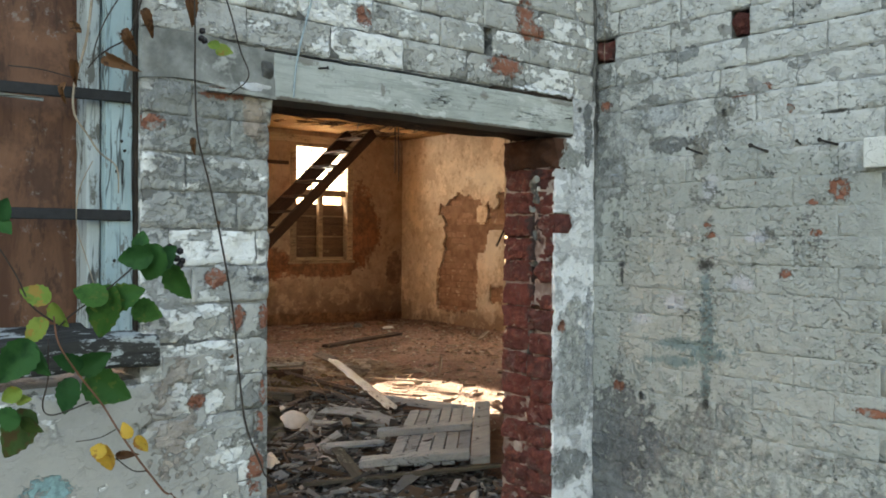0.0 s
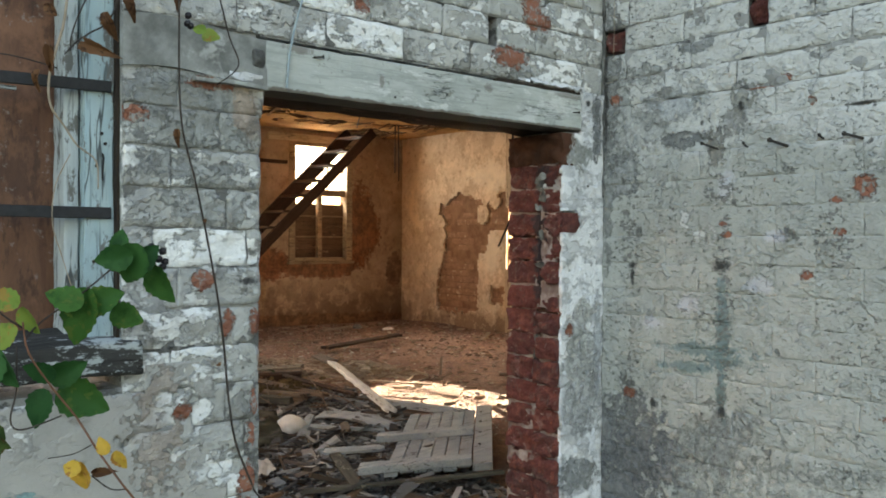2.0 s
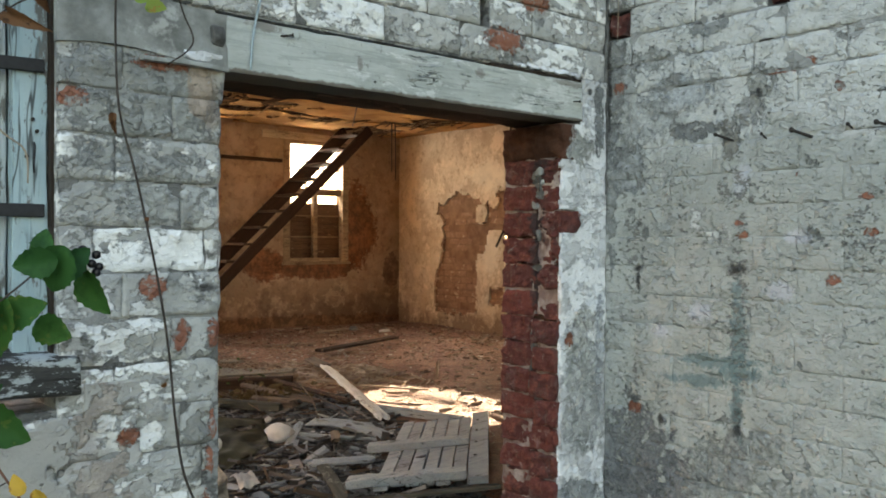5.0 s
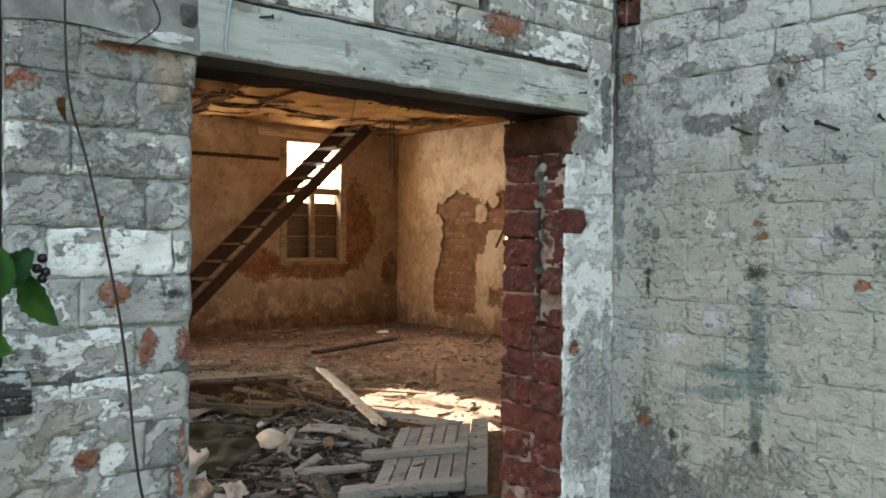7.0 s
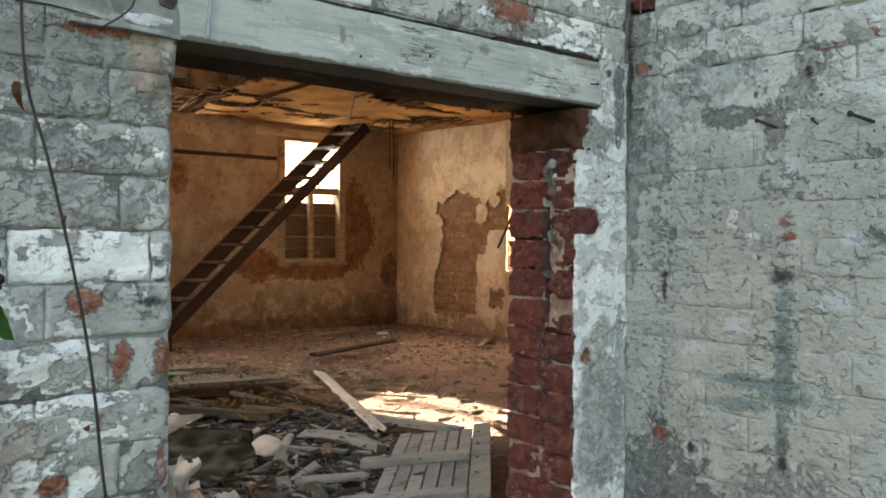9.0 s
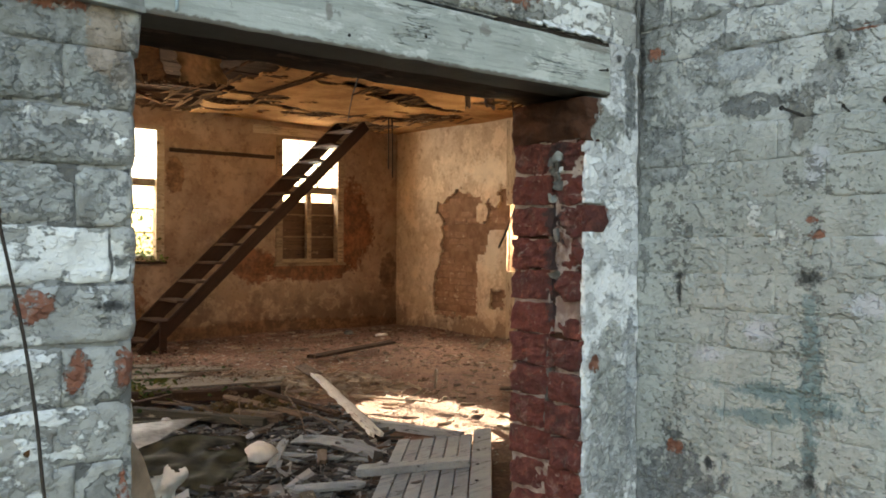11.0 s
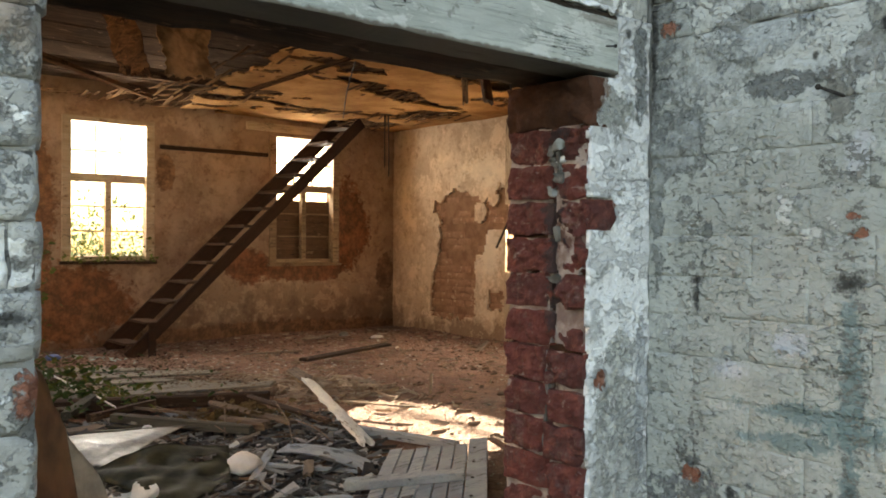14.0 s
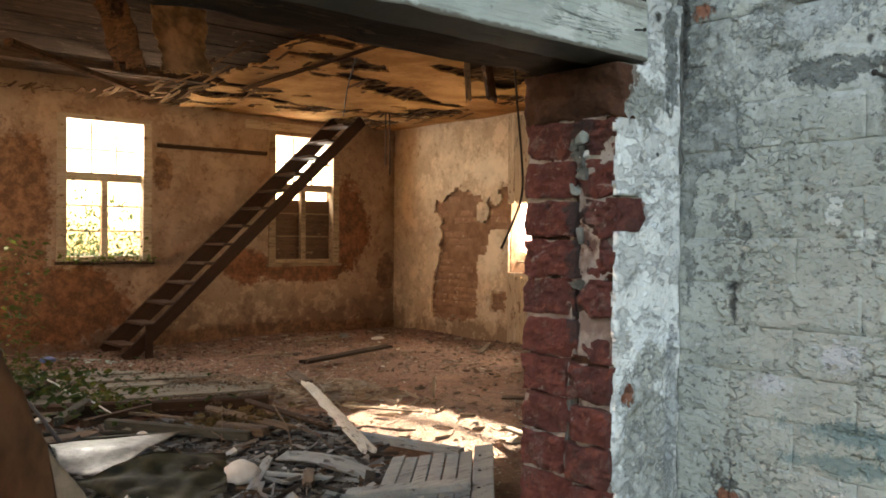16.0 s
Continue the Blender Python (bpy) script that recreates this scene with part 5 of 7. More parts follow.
# ---- inside: windows ----
def sash_window(name, o, boarded, label):
    x0, x1, z0, z1 = o
    wood = M_FRAMEDARK if boarded else M_FRAMEWOOD
    w = thing(name, label, "window", kind="structure")
    ya, yb = WY + 0.02, WY + 0.085
    tr = z0 + (z1 - z0) * 0.595
    for d, nm in (((x0 - 0.03, x0 + 0.062, ya - 0.04, yb, z0, z1), "frame"), ((x1 - 0.062, x1 + 0.03, ya - 0.04, yb, z0, z1), "frame"), ((x0 - 0.03, x1 + 0.03, ya - 0.04, yb, z1 - 0.02, z1 + 0.035), "head"),
                  ((x0 + 0.065, x1 - 0.065, ya, yb, tr - 0.045, tr + 0.04), "transom"), ((x0 + 0.065, x1 - 0.065, ya, yb, z0 + 0.002, z0 + 0.05), "bottom_rail")):
        part(nm, beam(*d, 0.006, 10, 0.002, x0 + d[4]), wood, w)
    mid = (x0 + x1) / 2
    part("mullion", beam(mid - 0.032, mid + 0.032, ya, yb, z0 + 0.052, tr - 0.047, 0.006, 8, 0.002, 3), wood, w)
    for k in (1, 2):
        x = x0 + 0.07 + (x1 - x0 - 0.14) * k / 3
        part("glazing_bar", beam(x - 0.008, x + 0.008, ya + 0.02, yb - 0.02, tr + 0.042, z1 - 0.022, 0, 4, 0), wood, w)
    part("glazing_bar", beam(x0 + 0.065, x1 - 0.065, ya + 0.022, yb - 0.022, z0 + (z1 - z0) * 0.785 - 0.008, z0 + (z1 - z0) * 0.785 + 0.008, 0, 4, 0), wood, w)
    for k in (1, 2):
        z = z0 + 0.05 + (tr - z0 - 0.09) * k / 3
        for a, b in ((x0 + 0.065, mid - 0.034), (mid + 0.034, x1 - 0.065)):
            part("glazing_bar", beam(a, b, ya + 0.022, yb - 0.022, z - 0.008, z + 0.008, 0, 4, 0), wood, w)
    part("window_sill", beam(x0 - 0.05, x1 + 0.05, WY - 0.05, WY + 0.015, z0 - 0.035, z0 - 0.002, 0.006, 10, 0.004, x0), M_DARKWOOD if not boarded else wood, w)
    if boarded:
        for i in range(5):
            za, zb = z0 + 0.01 + i * 0.15, z0 + 0.165 + i * 0.15
            part("board", beam(x0 + 0.02, x1 - 0.02, yb + 0.01 + 0.022 * (i % 2), yb + 0.03 + 0.022 * (i % 2), za, zb, 0.003, 8, 0.002, i), M_TREAD, w)
    return w


sash_window("window_2", W1, False, "weathered cream timber window without glass, open to trees")
sash_window("window_3", W2, True, "weathered cream timber window, its lower half boarded up")
# the low window in the east wall, with an added sheet that trims the sunbeam
win_e = thing("window_4", "low window opening with an added white sheet that filters the sun", "window", kind="structure")
part("sheeting", rough_sheet(40, 14, lambda u, v: (WX + 0.15 + 0.01 * math.sin(u * 9), W3[0] + u * (W3[1] - W3[0]), 1.06 + v * (W3[3] - 1.06)), 0.01, 6, None, 0.002, (1, 0, 0)), M_SUN_FILTER, win_e, "added thin white sheet that cuts the sunbeam and glows")
part("glazing_bar", beam(WX + 0.10, WX + 0.13, W3[0], W3[1], 0.930, 0.946, 0.002, 8, 0.001), M_FRAMEWOOD, win_e)
for i in range(4):
    y1 = 7.985 - i * 0.105
    for z0, z1 in ((0.03, 0.80), (1.60, CEIL - 0.03)):
        lining = part("lining_board", beam(WX - 0.062, WX - 0.038, y1 - 0.100, y1, z0 + 0.012 * ((i * 5) % 3), z1 - 0.02 * ((i * 7) % 3), 0.003, 12, 0.003, i + z0), M_LININGWOOD)
        tagged(lining, "upright cream painted lining board beside the low window", "board", "lining boards on the end wall")
rail = part("wall_batten", beam(4.69, 6.0, WY - 0.03, WY - 0.001, 2.155, 2.20, 0.004, 14, 0.003, 6), M_DARKWOOD)
tagged(rail, "dark timber batten fixed along the plastered wall", "batten")
part_w = part("wall_plate", beam(5.72, 6.75, WY - 0.03, WY - 0.001, 2.46, 2.56, 0.006, 14, 0.004, 16), M_FRAMEWOOD)
tagged(part_w, "pale timber board above the window", "board")

# ---- staircase ----
ST_A, ST_B = Vector((4.05, 0, 0.0)), Vector((6.83, 0, 2.60))
YN, YFAR = 9.46, 9.98
stair = thing("staircase", "open-tread dark wooden staircase leaning up to the ceiling", "staircase", Matrix.Translation((4.1, 9.6, 0.0)))
run = (ST_B - ST_A)
slope = math.atan2(run.z, run.x)
for y in (YN, YFAR):
    bm = beam(0, run.length, -0.018, 0.018, -0.085, 0.040 if y == YN else 0.095, 0.004, 16, 0.003, y)
    part("stringer", bm, M_STAIRWOOD, stair, at=Matrix.Translation((0, y - 9.6, ST_A.z)) @ Matrix.Rotation(-slope, 4, "Y"))
N_ST = 13
for k in range(N_ST):
    f = (k + 0.6) / N_ST
    c = ST_A.lerp(ST_B, f)
    bm = beam(-0.10, 0.10, YN + 0.022, YFAR - 0.022, -0.013, 0.013, 0.004, 10, 0.002, k)
    for v in bm.verts:
        v.co.y -= 9.6
    part("tread", bm, M_TREADDARK, stair, at=Matrix.Translation((c.x - 4.1, 0, c.z)) @ Matrix.Rotation(radians(random.uniform(-2, 2)), 4, "Y"))
for y in (YN + 0.0,):
    part("foot_post", beam(0.20, 0.27, y - 9.6 - 0.055, y - 9.6 - 0.022, -0.02, 0.33, 0.004, 6, 0.002, 2), M_STAIRWOOD, stair)


# ---- debris ----
def board(name, label, a, b, width, thick, mat, seed=0, roll=0.0, sag=0.0, split=0.03, twist=0.0, cat="plank", group=""):
    a, b = Vector(a), Vector(b)
    ob = part(name, plank((b - a).length, width, thick, seed, sag, split, twist), mat, at=between(a, b, roll))
    return tagged(ob, label, cat, group)


# ledged door lying on the rubble, racked a little out of square
DA, DB, DD = Vector((3.705, 4.614, 0.060)), Vector((4.150, 4.335, 0.090)), Vector((2.745, 3.600, 0.065))
DW, LEN = (DB - DA).length, (DD - DA).length
dx, dy = (DB - DA) / DW, (DD - DA) / LEN
dn = dy.cross(dx).normalized()
if dn.z < 0:
    dn = -dn
door = thing("fallen_door", "fallen grey-painted boarded door lying on rubble", "door", Matrix.Translation(DA))


def racked(bm):
    for v in bm.verts:
        v.co = dx * v.co.x + dy * v.co.y + dn * v.co.z
    bmesh.ops.recalc_face_normals(bm, faces=bm.faces[:])
    return bm


for i in range(6):
    bm = beam(0.003 + i * 0.0705, 0.067 + i * 0.0705, 0.02 * ((i * 5) % 3), LEN - 0.015 * ((i * 7) % 4), -0.01, 0.01, 0.003, 10, 0.002, i + 50)
    for v in bm.verts:
        v.co.z += 0.004 * math.sin(i * 3.1)
    part("board", racked(bm), M_GREYWOOD, door)
stile = part("stile", racked(beam(0.428, DW, -0.03, LEN + 0.03, -0.012, 0.026, 0.004, 12, 0.003, 60)), M_GREYWOOD, door)
for y, w in ((0.655, 0.090), (LEN - 0.09, 0.10)):
    part("ledge", racked(beam(-0.115, 0.425, y, y + w, 0.012, 0.05, 0.006, 10, 0.003, y)), M_GREYWOOD, door)
for i in range(4):
    p = DA + dx * 0.46 + dy * (0.2 + i * 0.28) + dn * 0.024
    nail("nail", p - DA, dn, 0.003, 0.004, stile)

pa, pb = Vector((4.40, 6.60, 0.11)), Vector((3.69, 4.78, 0.05))
bm = plank((pb - pa).length, 0.10, 0.03, 3, 0, 0.18)
for v in bm.verts:
    k = math.floor(v.co.x * 7.0 + (0.5 if v.co.y > 0 else 0.0))
    v.co.y *= 0.80 + 0.36 * noise.noise(Vector((k * 1.7, 3.1 if v.co.y > 0 else 7.7, 0)) ) + 0.03 * noise.noise(v.co * 40)
tagged(part("painted_plank", bm, M_CREAMWOOD, at=between(pa, pb, -0.2)), "long cream painted plank with chipped edges leaning on rubble", "plank")
board("split_lath", "split end of a raw brown plank", (4.78, 7.45, 0.05), (4.36, 6.50, 0.12), 0.10, 0.02, M_BROWNWOOD, 4, 0.2, 0, 0.14)
board("curved_board", "bowed grey board lying on the rubble", (3.36, 5.16, 0.02), (3.50, 4.50, 0.03), 0.085, 0.012, M_GREYWOOD, 5, 0.35, 0.035)
board("pipe_board", "long grey timber edge lying across the floor", (3.95, 5.30, 0.0), (4.17, 4.58, 0.0), 0.06, 0.05, M_GREYWOOD, 6, 0.0)
board("thin_strip", "thin pale strip of wood on the floor", (4.36, 6.05, 0.03), (4.62, 5.50, 0.04), 0.025, 0.012, M_PALEWOOD, 7)
board("far_plank", "dusty brown plank lying in the dirt", (5.20, 7.95, 0.03), (6.45, 8.32, 0.05), 0.12, 0.035, M_DARKWOOD, 8)
board("upright_splinter", "short pale splinter standing in the dirt", (5.13, 6.0, 0.0), (5.16, 6.02, 0.17), 0.022, 0.010, M_PALEWOOD, 9, cat="splinter")
board("floor_joist", "dark broken floor joist lying along the floor", (2.2, 7.05, 0.04), (3.95, 6.33, 0.03), 0.09, 0.085, M_DARKWOOD, 10, 0, 0, 0.02)
for i in range(9):
    t = i / 8
    board("floorboard", "worn pale floorboard remnant", (2.0 + 0.08 * i, 7.10 + i * 0.205, 0.062 + 0.006 * (i % 3)), (4.10 - 0.03 * i + 0.16 * ((i * 7) % 4 - 1.5), 6.55 + i * 0.212, 0.055 + 0.006 * ((i * 5) % 3)), 0.205, 0.022, M_FLOORBOARD, 20 + i, 0.03 * ((i * 3) % 3 - 1), 0.0, 0.16, group="remains of the boarded floor")
dl = [((3.55, 5.75, 0.05), (3.0, 6.35, 0.10), 0.09, M_BROWNWOOD), ((3.68, 5.50, 0.05), (3.35, 6.05, 0.14), 0.06, M_BROWNWOOD), ((3.2, 5.9, 0.04), (2.2, 6.4, 0.06), 0.10, M_GREYDARK),
      ((3.9, 5.45, 0.04), (3.75, 6.3, 0.10), 0.05, M_DARKWOOD), ((2.9, 4.6, 0.03), (3.25, 5.05, 0.05), 0.05, M_GREYWOOD), ((2.75, 4.2, 0.05), (3.1, 4.05, 0.05), 0.08, M_GREYWOOD),
      ((3.3, 4.75, 0.04), (3.05, 4.35, 0.09), 0.05, M_BROWNWOOD), ((2.55, 3.5, 0.05), (2.9, 4.3, 0.04), 0.06, M_GREYDARK), ((2.35, 3.7, 0.03), (3.2, 3.25, 0.07), 0.09, M_GREYDARK),
      ((3.35, 5.05, 0.05), (3.62, 4.70, 0.04), 0.035, M_GREYWOOD), ((4.45, 4.6, 0.03), (5.2, 4.3, 0.04), 0.12, M_PALEWOOD), ((4.55, 4.1, 0.03), (4.75, 4.85, 0.03), 0.05, M_BROWNWOOD),
      ((5.4, 5.6, 0.03), (5.9, 5.2, 0.03), 0.10, M_DARKWOOD), ((2.6, 6.0, 0.06), (3.6, 5.62, 0.06), 0.08, M_GREYDARK), ((6.9, 7.4, 0.04), (7.5, 7.9, 0.04), 0.06, M_BROWNWOOD),
      ((6.0, 9.3, 0.05), (6.6, 9.55, 0.05), 0.05, M_PALEWOOD), ((4.9, 8.6, 0.05), (5.5, 8.45, 0.05), 0.03, M_PALEWOOD), ((3.0, 4.95, 0.04), (3.4, 4.45, 0.03), 0.03, M_GREYWOOD)]
for i, (a, b, w, mt) in enumerate(dl):
    board("broken_board", "broken length of old board among the rubble", a, b, w, 0.018, mt, 100 + i, random.Random(i).uniform(-0.3, 0.3), 0, 0.06, group="broken boards on the floor")

# sack, sheets, leaning lino
def lump(name, label, cat, at, size, mat, seed, rough=0.22):
    bm = bmesh.new()
    bmesh.ops.create_icosphere(bm, subdivisions=3, radius=1)
    for v in bm.verts:
        n = noise.noise(v.co * 1.6 + Vector((seed, 0, 0))) + 0.5 * noise.noise(v.co * 4 + Vector((0, seed, 0)))
        v.co *= 1 + rough * n
        v.co = Vector((v.co.x * size[0], v.co.y * size[1], max(v.co.z, -0.55) * size[2]))
    return tagged(part(name, bm, mat, at=Matrix.Translation(at), smooth=True), label, cat)


lump("white_sack", "crumpled white plastic lump on the rubble", "sack", (2.985, 4.86, 0.055), (0.094, 0.085, 0.060), M_WHITE, 8, 0.20)
lump("white_lump", "pale lump of plaster near the far wall", "rubble", (6.75, 9.6, 0.04), (0.06, 0.05, 0.035), M_CEMENT, 5)
lump("white_lump", "white scrap of plastic near the far wall", "scrap", (6.95, 9.2, 0.035), (0.09, 0.04, 0.02), M_WHITE, 6)


def curled(name, label, cat, corners, mat, curl=0.05, seed=0, thick=0.003, dent=0.014, tear=None):
    """A loose sheet over four corners, with a curl and dents."""
    a, b, c, d = [Vector(p) for p in corners]
    bm = bmesh.new()
    n = 24
    g = []
    for i in range(n + 1):
        row = []
        for j in range(n + 1):
            u, v = i / n, j / n
            p = a.lerp(b, u).lerp(d.lerp(c, u), v)
            p.z += curl * math.sin(math.pi * v) * (0.6 + 0.4 * math.sin(u * 3 + seed)) + dent * noise.noise(Vector((u * 3, v * 3, seed))) + 0.5 * dent * noise.noise(Vector((u * 8, v * 6, seed)))
            row.append(bm.verts.new(p))
        g.append(row)
    for i in range(n):
        for j in range(n):
            if tear and math.hypot((i / n - tear[0]) / tear[2], (j / n - tear[1]) / tear[3]) < 1:
                continue
            bm.faces.new((g[i][j], g[i + 1][j], g[i + 1][j + 1], g[i][j + 1]))
    bmesh.ops.solidify(bm, geom=bm.faces[:], thickness=thick)
    return tagged(part(name, bm, mat, smooth=True), label, cat)


curled("metal_sheet", "bent galvanised sheet with a bright sheen", "metal sheet", [(2.288, 5.285, 0.095), (2.416, 5.095, 0.085), (3.03, 5.64, 0.115), (2.367, 5.743, 0.125)], M_METAL, 0.030, 1, 0.002, 0.006)
curled("felt_sheet", "olive-grey roofing felt crumpled over rubble", "felt", [(2.28, 5.10, 0.10), (2.46, 4.40, 0.04), (2.80, 4.62, 0.06), (3.03, 5.10, 0.10)], M_FELT, 0.05, 2, 0.004, 0.034, (0.34, 0.72, 0.05, 0.12))
curled("leaning_lino", "brown lino sheet leaning behind the pier", "lino", [(1.46, 3.02, 0.0), (1.76, 3.20, 0.0), (1.66, 3.22, 0.70), (1.52, 3.06, 0.95)], M_LINO, 0.02, 3)
curled("lino_curl", "buff back of a torn lino sheet", "lino", [(1.72, 3.22, 0.0), (1.95, 3.42, 0.0), (1.78, 3.32, 0.53), (1.62, 3.25, 0.76)], M_LINOBACK, 0.03, 4)


def scatter(name, label, cat, mat, count, where, make, seed, tilt=0.35):
    rg = random.Random(seed)
    vs, fs = [], []
    for _ in range(count):
        p = where(rg)
        if p is None:
            continue
        pts, faces = make(rg)
        m = Matrix.Translation((p[0], p[1], p[2])) @ Euler((rg.uniform(-tilt, tilt), rg.uniform(-tilt, tilt), rg.uniform(0, 6.28))).to_matrix().to_4x4()
        o = len(vs)
        vs += [tuple(m @ Vector(q)) for q in pts]
        fs += [tuple(o + i for i in f) for f in faces]
    me = bpy.data.meshes.new(name)
    me.from_pydata(vs, [], fs)
    me.materials.append(mat)
    return tagged(new(name, me), label, cat, kind="stuff")


CUBE = ((0, 1, 3, 2), (4, 6, 7, 5), (0, 4, 5, 1), (2, 3, 7, 6), (0, 2, 6, 4), (1, 5, 7, 3))


def splinter(rg, big=1.0):
    l, w, h = rg.uniform(0.04, 0.22) * big, rg.uniform(0.0015, 0.0055) * big, rg.uniform(0.003, 0.010)
    t = rg.uniform(0.2, 1)
    return [(x * l, y * w * (t if x > 0 else 1), z * h + h) for x in (-0.5, 0.5) for y in (-1, 1) for z in (-1, 1)], CUBE


def chunk(rg, lo=0.0015, hi=0.0055, flat=0.38):
    s = rg.uniform(lo, hi) if rg.random() < 0.85 else rg.uniform(hi, hi * 1.8)
    f = rg.uniform(0.25, 1) * flat
    return [(x * s * rg.uniform(0.5, 1.2), y * s * rg.uniform(0.5, 1.2), (z * f * rg.uniform(0.5, 1.1) + f * 0.5) * s) for x in (-1, 1) for y in (-1, 1) for z in (-1, 1)], CUBE


def slate_bit(rg):
    s = rg.uniform(0.008, 0.030) if rg.random() < 0.85 else rg.uniform(0.03, 0.055)
    return [(x * s * rg.uniform(0.4, 1.2), y * s * rg.uniform(0.4, 1.1), z * 0.0028 + 0.012) for x in (-1, 1) for y in (-1, 1) for z in (-1, 1)], CUBE


def on_floor(x0, x1, y0, y1, lift=0.01, test=None):
    def f(rg):
        x, y = rg.uniform(x0, x1), rg.uniform(y0, y1)
        if test and not test(x, y, rg):
            return None
        return x, y, floor_z(x, y) + lift
    return f


def heap(x, y):
    """Height of the rubble heap just inside the doorway."""
    return 0.05 * max(0, 1 - ((x - 3.0) / 1.5) ** 2) * max(0, 1 - ((y - 4.3) / 1.8) ** 2)


def in_heap(x, y):
    """How far a place lies inside the dark rubble."""
    return min(7.75 - 0.41 * x - y, 1.85 + 0.39 * y - x)


def on_heap(x0, x1, y0, y1):
    def f(rg):
        x, y = rg.uniform(x0, x1), rg.uniform(y0, y1)
        if in_heap(x, y) < rg.uniform(-0.15, 0.15):
            return None
        return x, y, floor_z(x, y) + heap(x, y) * rg.random() + 0.005
    return f


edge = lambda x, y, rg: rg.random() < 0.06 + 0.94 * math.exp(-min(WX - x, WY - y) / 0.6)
near = lambda x, y, rg: in_heap(x, y) < 0 or rg.random() < 0.15
clear = lambda x, y, rg: near(x, y, rg) and not (3.9 < x < 6.2 and 4.6 < y < 7.0 and rg.random() < 0.75)
straw = lambda rg: splinter(rg, 0.55)
scatter("wood_splinters", "splintered laths and wood chips over the floor", "debris", M_STRAW, 700, on_floor(2.3, WX - 0.1, 4.4, WY - 0.1, 0.0, near), straw, 1, 0.05)
scatter("pale_straws", "pale straws and laths strewn beside the old floorboards", "debris", M_STRAW, 700, lambda rg: (lambda x: (x, rg.gauss(7.4 - 0.45 * (x - 4.0), 0.45), floor_z(x, 7.0) + 0.008))(rg.uniform(3.6, 5.2)), lambda rg: splinter(rg, 1.3), 61, 0.10)
scatter("plaster_crumbs", "crumbled plaster and brick over the earth floor", "debris", M_CRUMB, 26000, on_floor(2.3, WX - 0.05, 4.0, WY - 0.05, 0.0, near), chunk, 2)
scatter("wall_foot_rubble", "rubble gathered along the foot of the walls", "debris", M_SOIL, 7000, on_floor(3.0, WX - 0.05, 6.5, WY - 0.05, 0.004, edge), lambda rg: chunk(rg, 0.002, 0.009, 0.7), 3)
scatter("earth_clods", "clods of earth and broken plaster on the floor", "debris", M_CRUMB, 2600, on_floor(3.6, WX - 0.05, 4.4, WY - 0.05, 0.0, clear), lambda rg: chunk(rg, 0.005, 0.015, 0.45), 41, 0.2)
scatter("slate_rubble", "broken slate, ash and splinters inside the doorway", "debris", M_SLATE, 3600, on_heap(1.7, 4.2, 2.4, 6.6), slate_bit, 4)
scatter("ash_crumbs", "dark ash and gravel inside the doorway", "debris", M_SLATE, 30000, on_heap(1.7, 4.3, 2.4, 6.8), lambda rg: chunk(rg, 0.002, 0.008, 0.8), 5)
scatter("doorway_splinters", "dark broken laths in the rubble heap", "debris", M_SPLINTDARK, 1900, on_heap(1.9, 4.2, 3.0, 6.7), lambda rg: splinter(rg, 1.2), 6, 0.2)
scatter("board_dirt", "dirt and leaf litter over the old floorboards", "debris", M_SOIL, 2600, lambda rg: (rg.uniform(2.2, 4.2), rg.uniform(6.7, 9.0), 0.085), lambda rg: chunk(rg, 0.002, 0.008, 0.5), 26)

def shard(rg):
    """A large broken flake of slate, board or plaster, bent out of square."""
    l, w, t = rg.uniform(0.02, 0.10), rg.uniform(0.010, 0.042), rg.uniform(0.002, 0.008)
    k = rg.uniform(0.3, 1.0)
    return [(x * l * rg.uniform(0.7, 1.1), y * w * (k if x > 0 else 1) * rg.uniform(0.6, 1.1), z * t + 0.025) for x in (-1, 1) for y in (-1, 1) for z in (-1, 1)], CUBE


M_SHARD = rubble_mat("grey_broken_flakes", [(0.36, 0.41, 0.435), (0.04, 0.042, 0.043), (0.66, 0.71, 0.73), (0.14, 0.15, 0.155), (0.025, 0.025, 0.024), (0.66, 0.69, 0.70), (0.17, 0.115, 0.075), (0.06, 0.066, 0.07), (0.28, 0.33, 0.36), (0.09, 0.09, 0.085)], 0.75)
scatter("broken_flakes", "grey broken flakes of slate and board in the rubble heap", "debris", M_SHARD, 420, on_heap(2.0, 4.0, 3.0, 6.4), shard, 51, 0.55)
scatter("dark_scraps", "dark broken scraps of wood in the rubble heap", "debris", M_SPLINTDARK, 420, on_heap(2.0, 4.1, 3.2, 6.7), lambda rg: splinter(rg, 2.3), 52, 0.4)
# clutter in the corner behind the pier
def rod(name, label, cat, pts, r0, r1, mat, group=""):
    bm = bmesh.new()
    tube(bm, pts, r0, r1, 7)
    return tagged(part(name, bm, mat, smooth=True), label, cat, group)


rod("black_pole", "thin black metal rod leaning over the rubble", "rod", [(2.426, 6.548, 0.27), (2.445, 6.18, 0.19), (2.463, 5.80, 0.08)], 0.012, 0.011, M_IRON)
rod("pale_stick", "peeling white stick lying on the creeper", "stick", [(2.808, 7.546, 0.20), (2.86, 7.28, 0.17), (2.912, 7.017, 0.10)], 0.006, 0.005, M_CREAMWOOD)
rod("pale_stick", "short peeling white stick among the boards", "stick", [(2.913, 6.743, 0.13), (2.936, 6.354, 0.09)], 0.006, 0.004, M_CREAMWOOD)
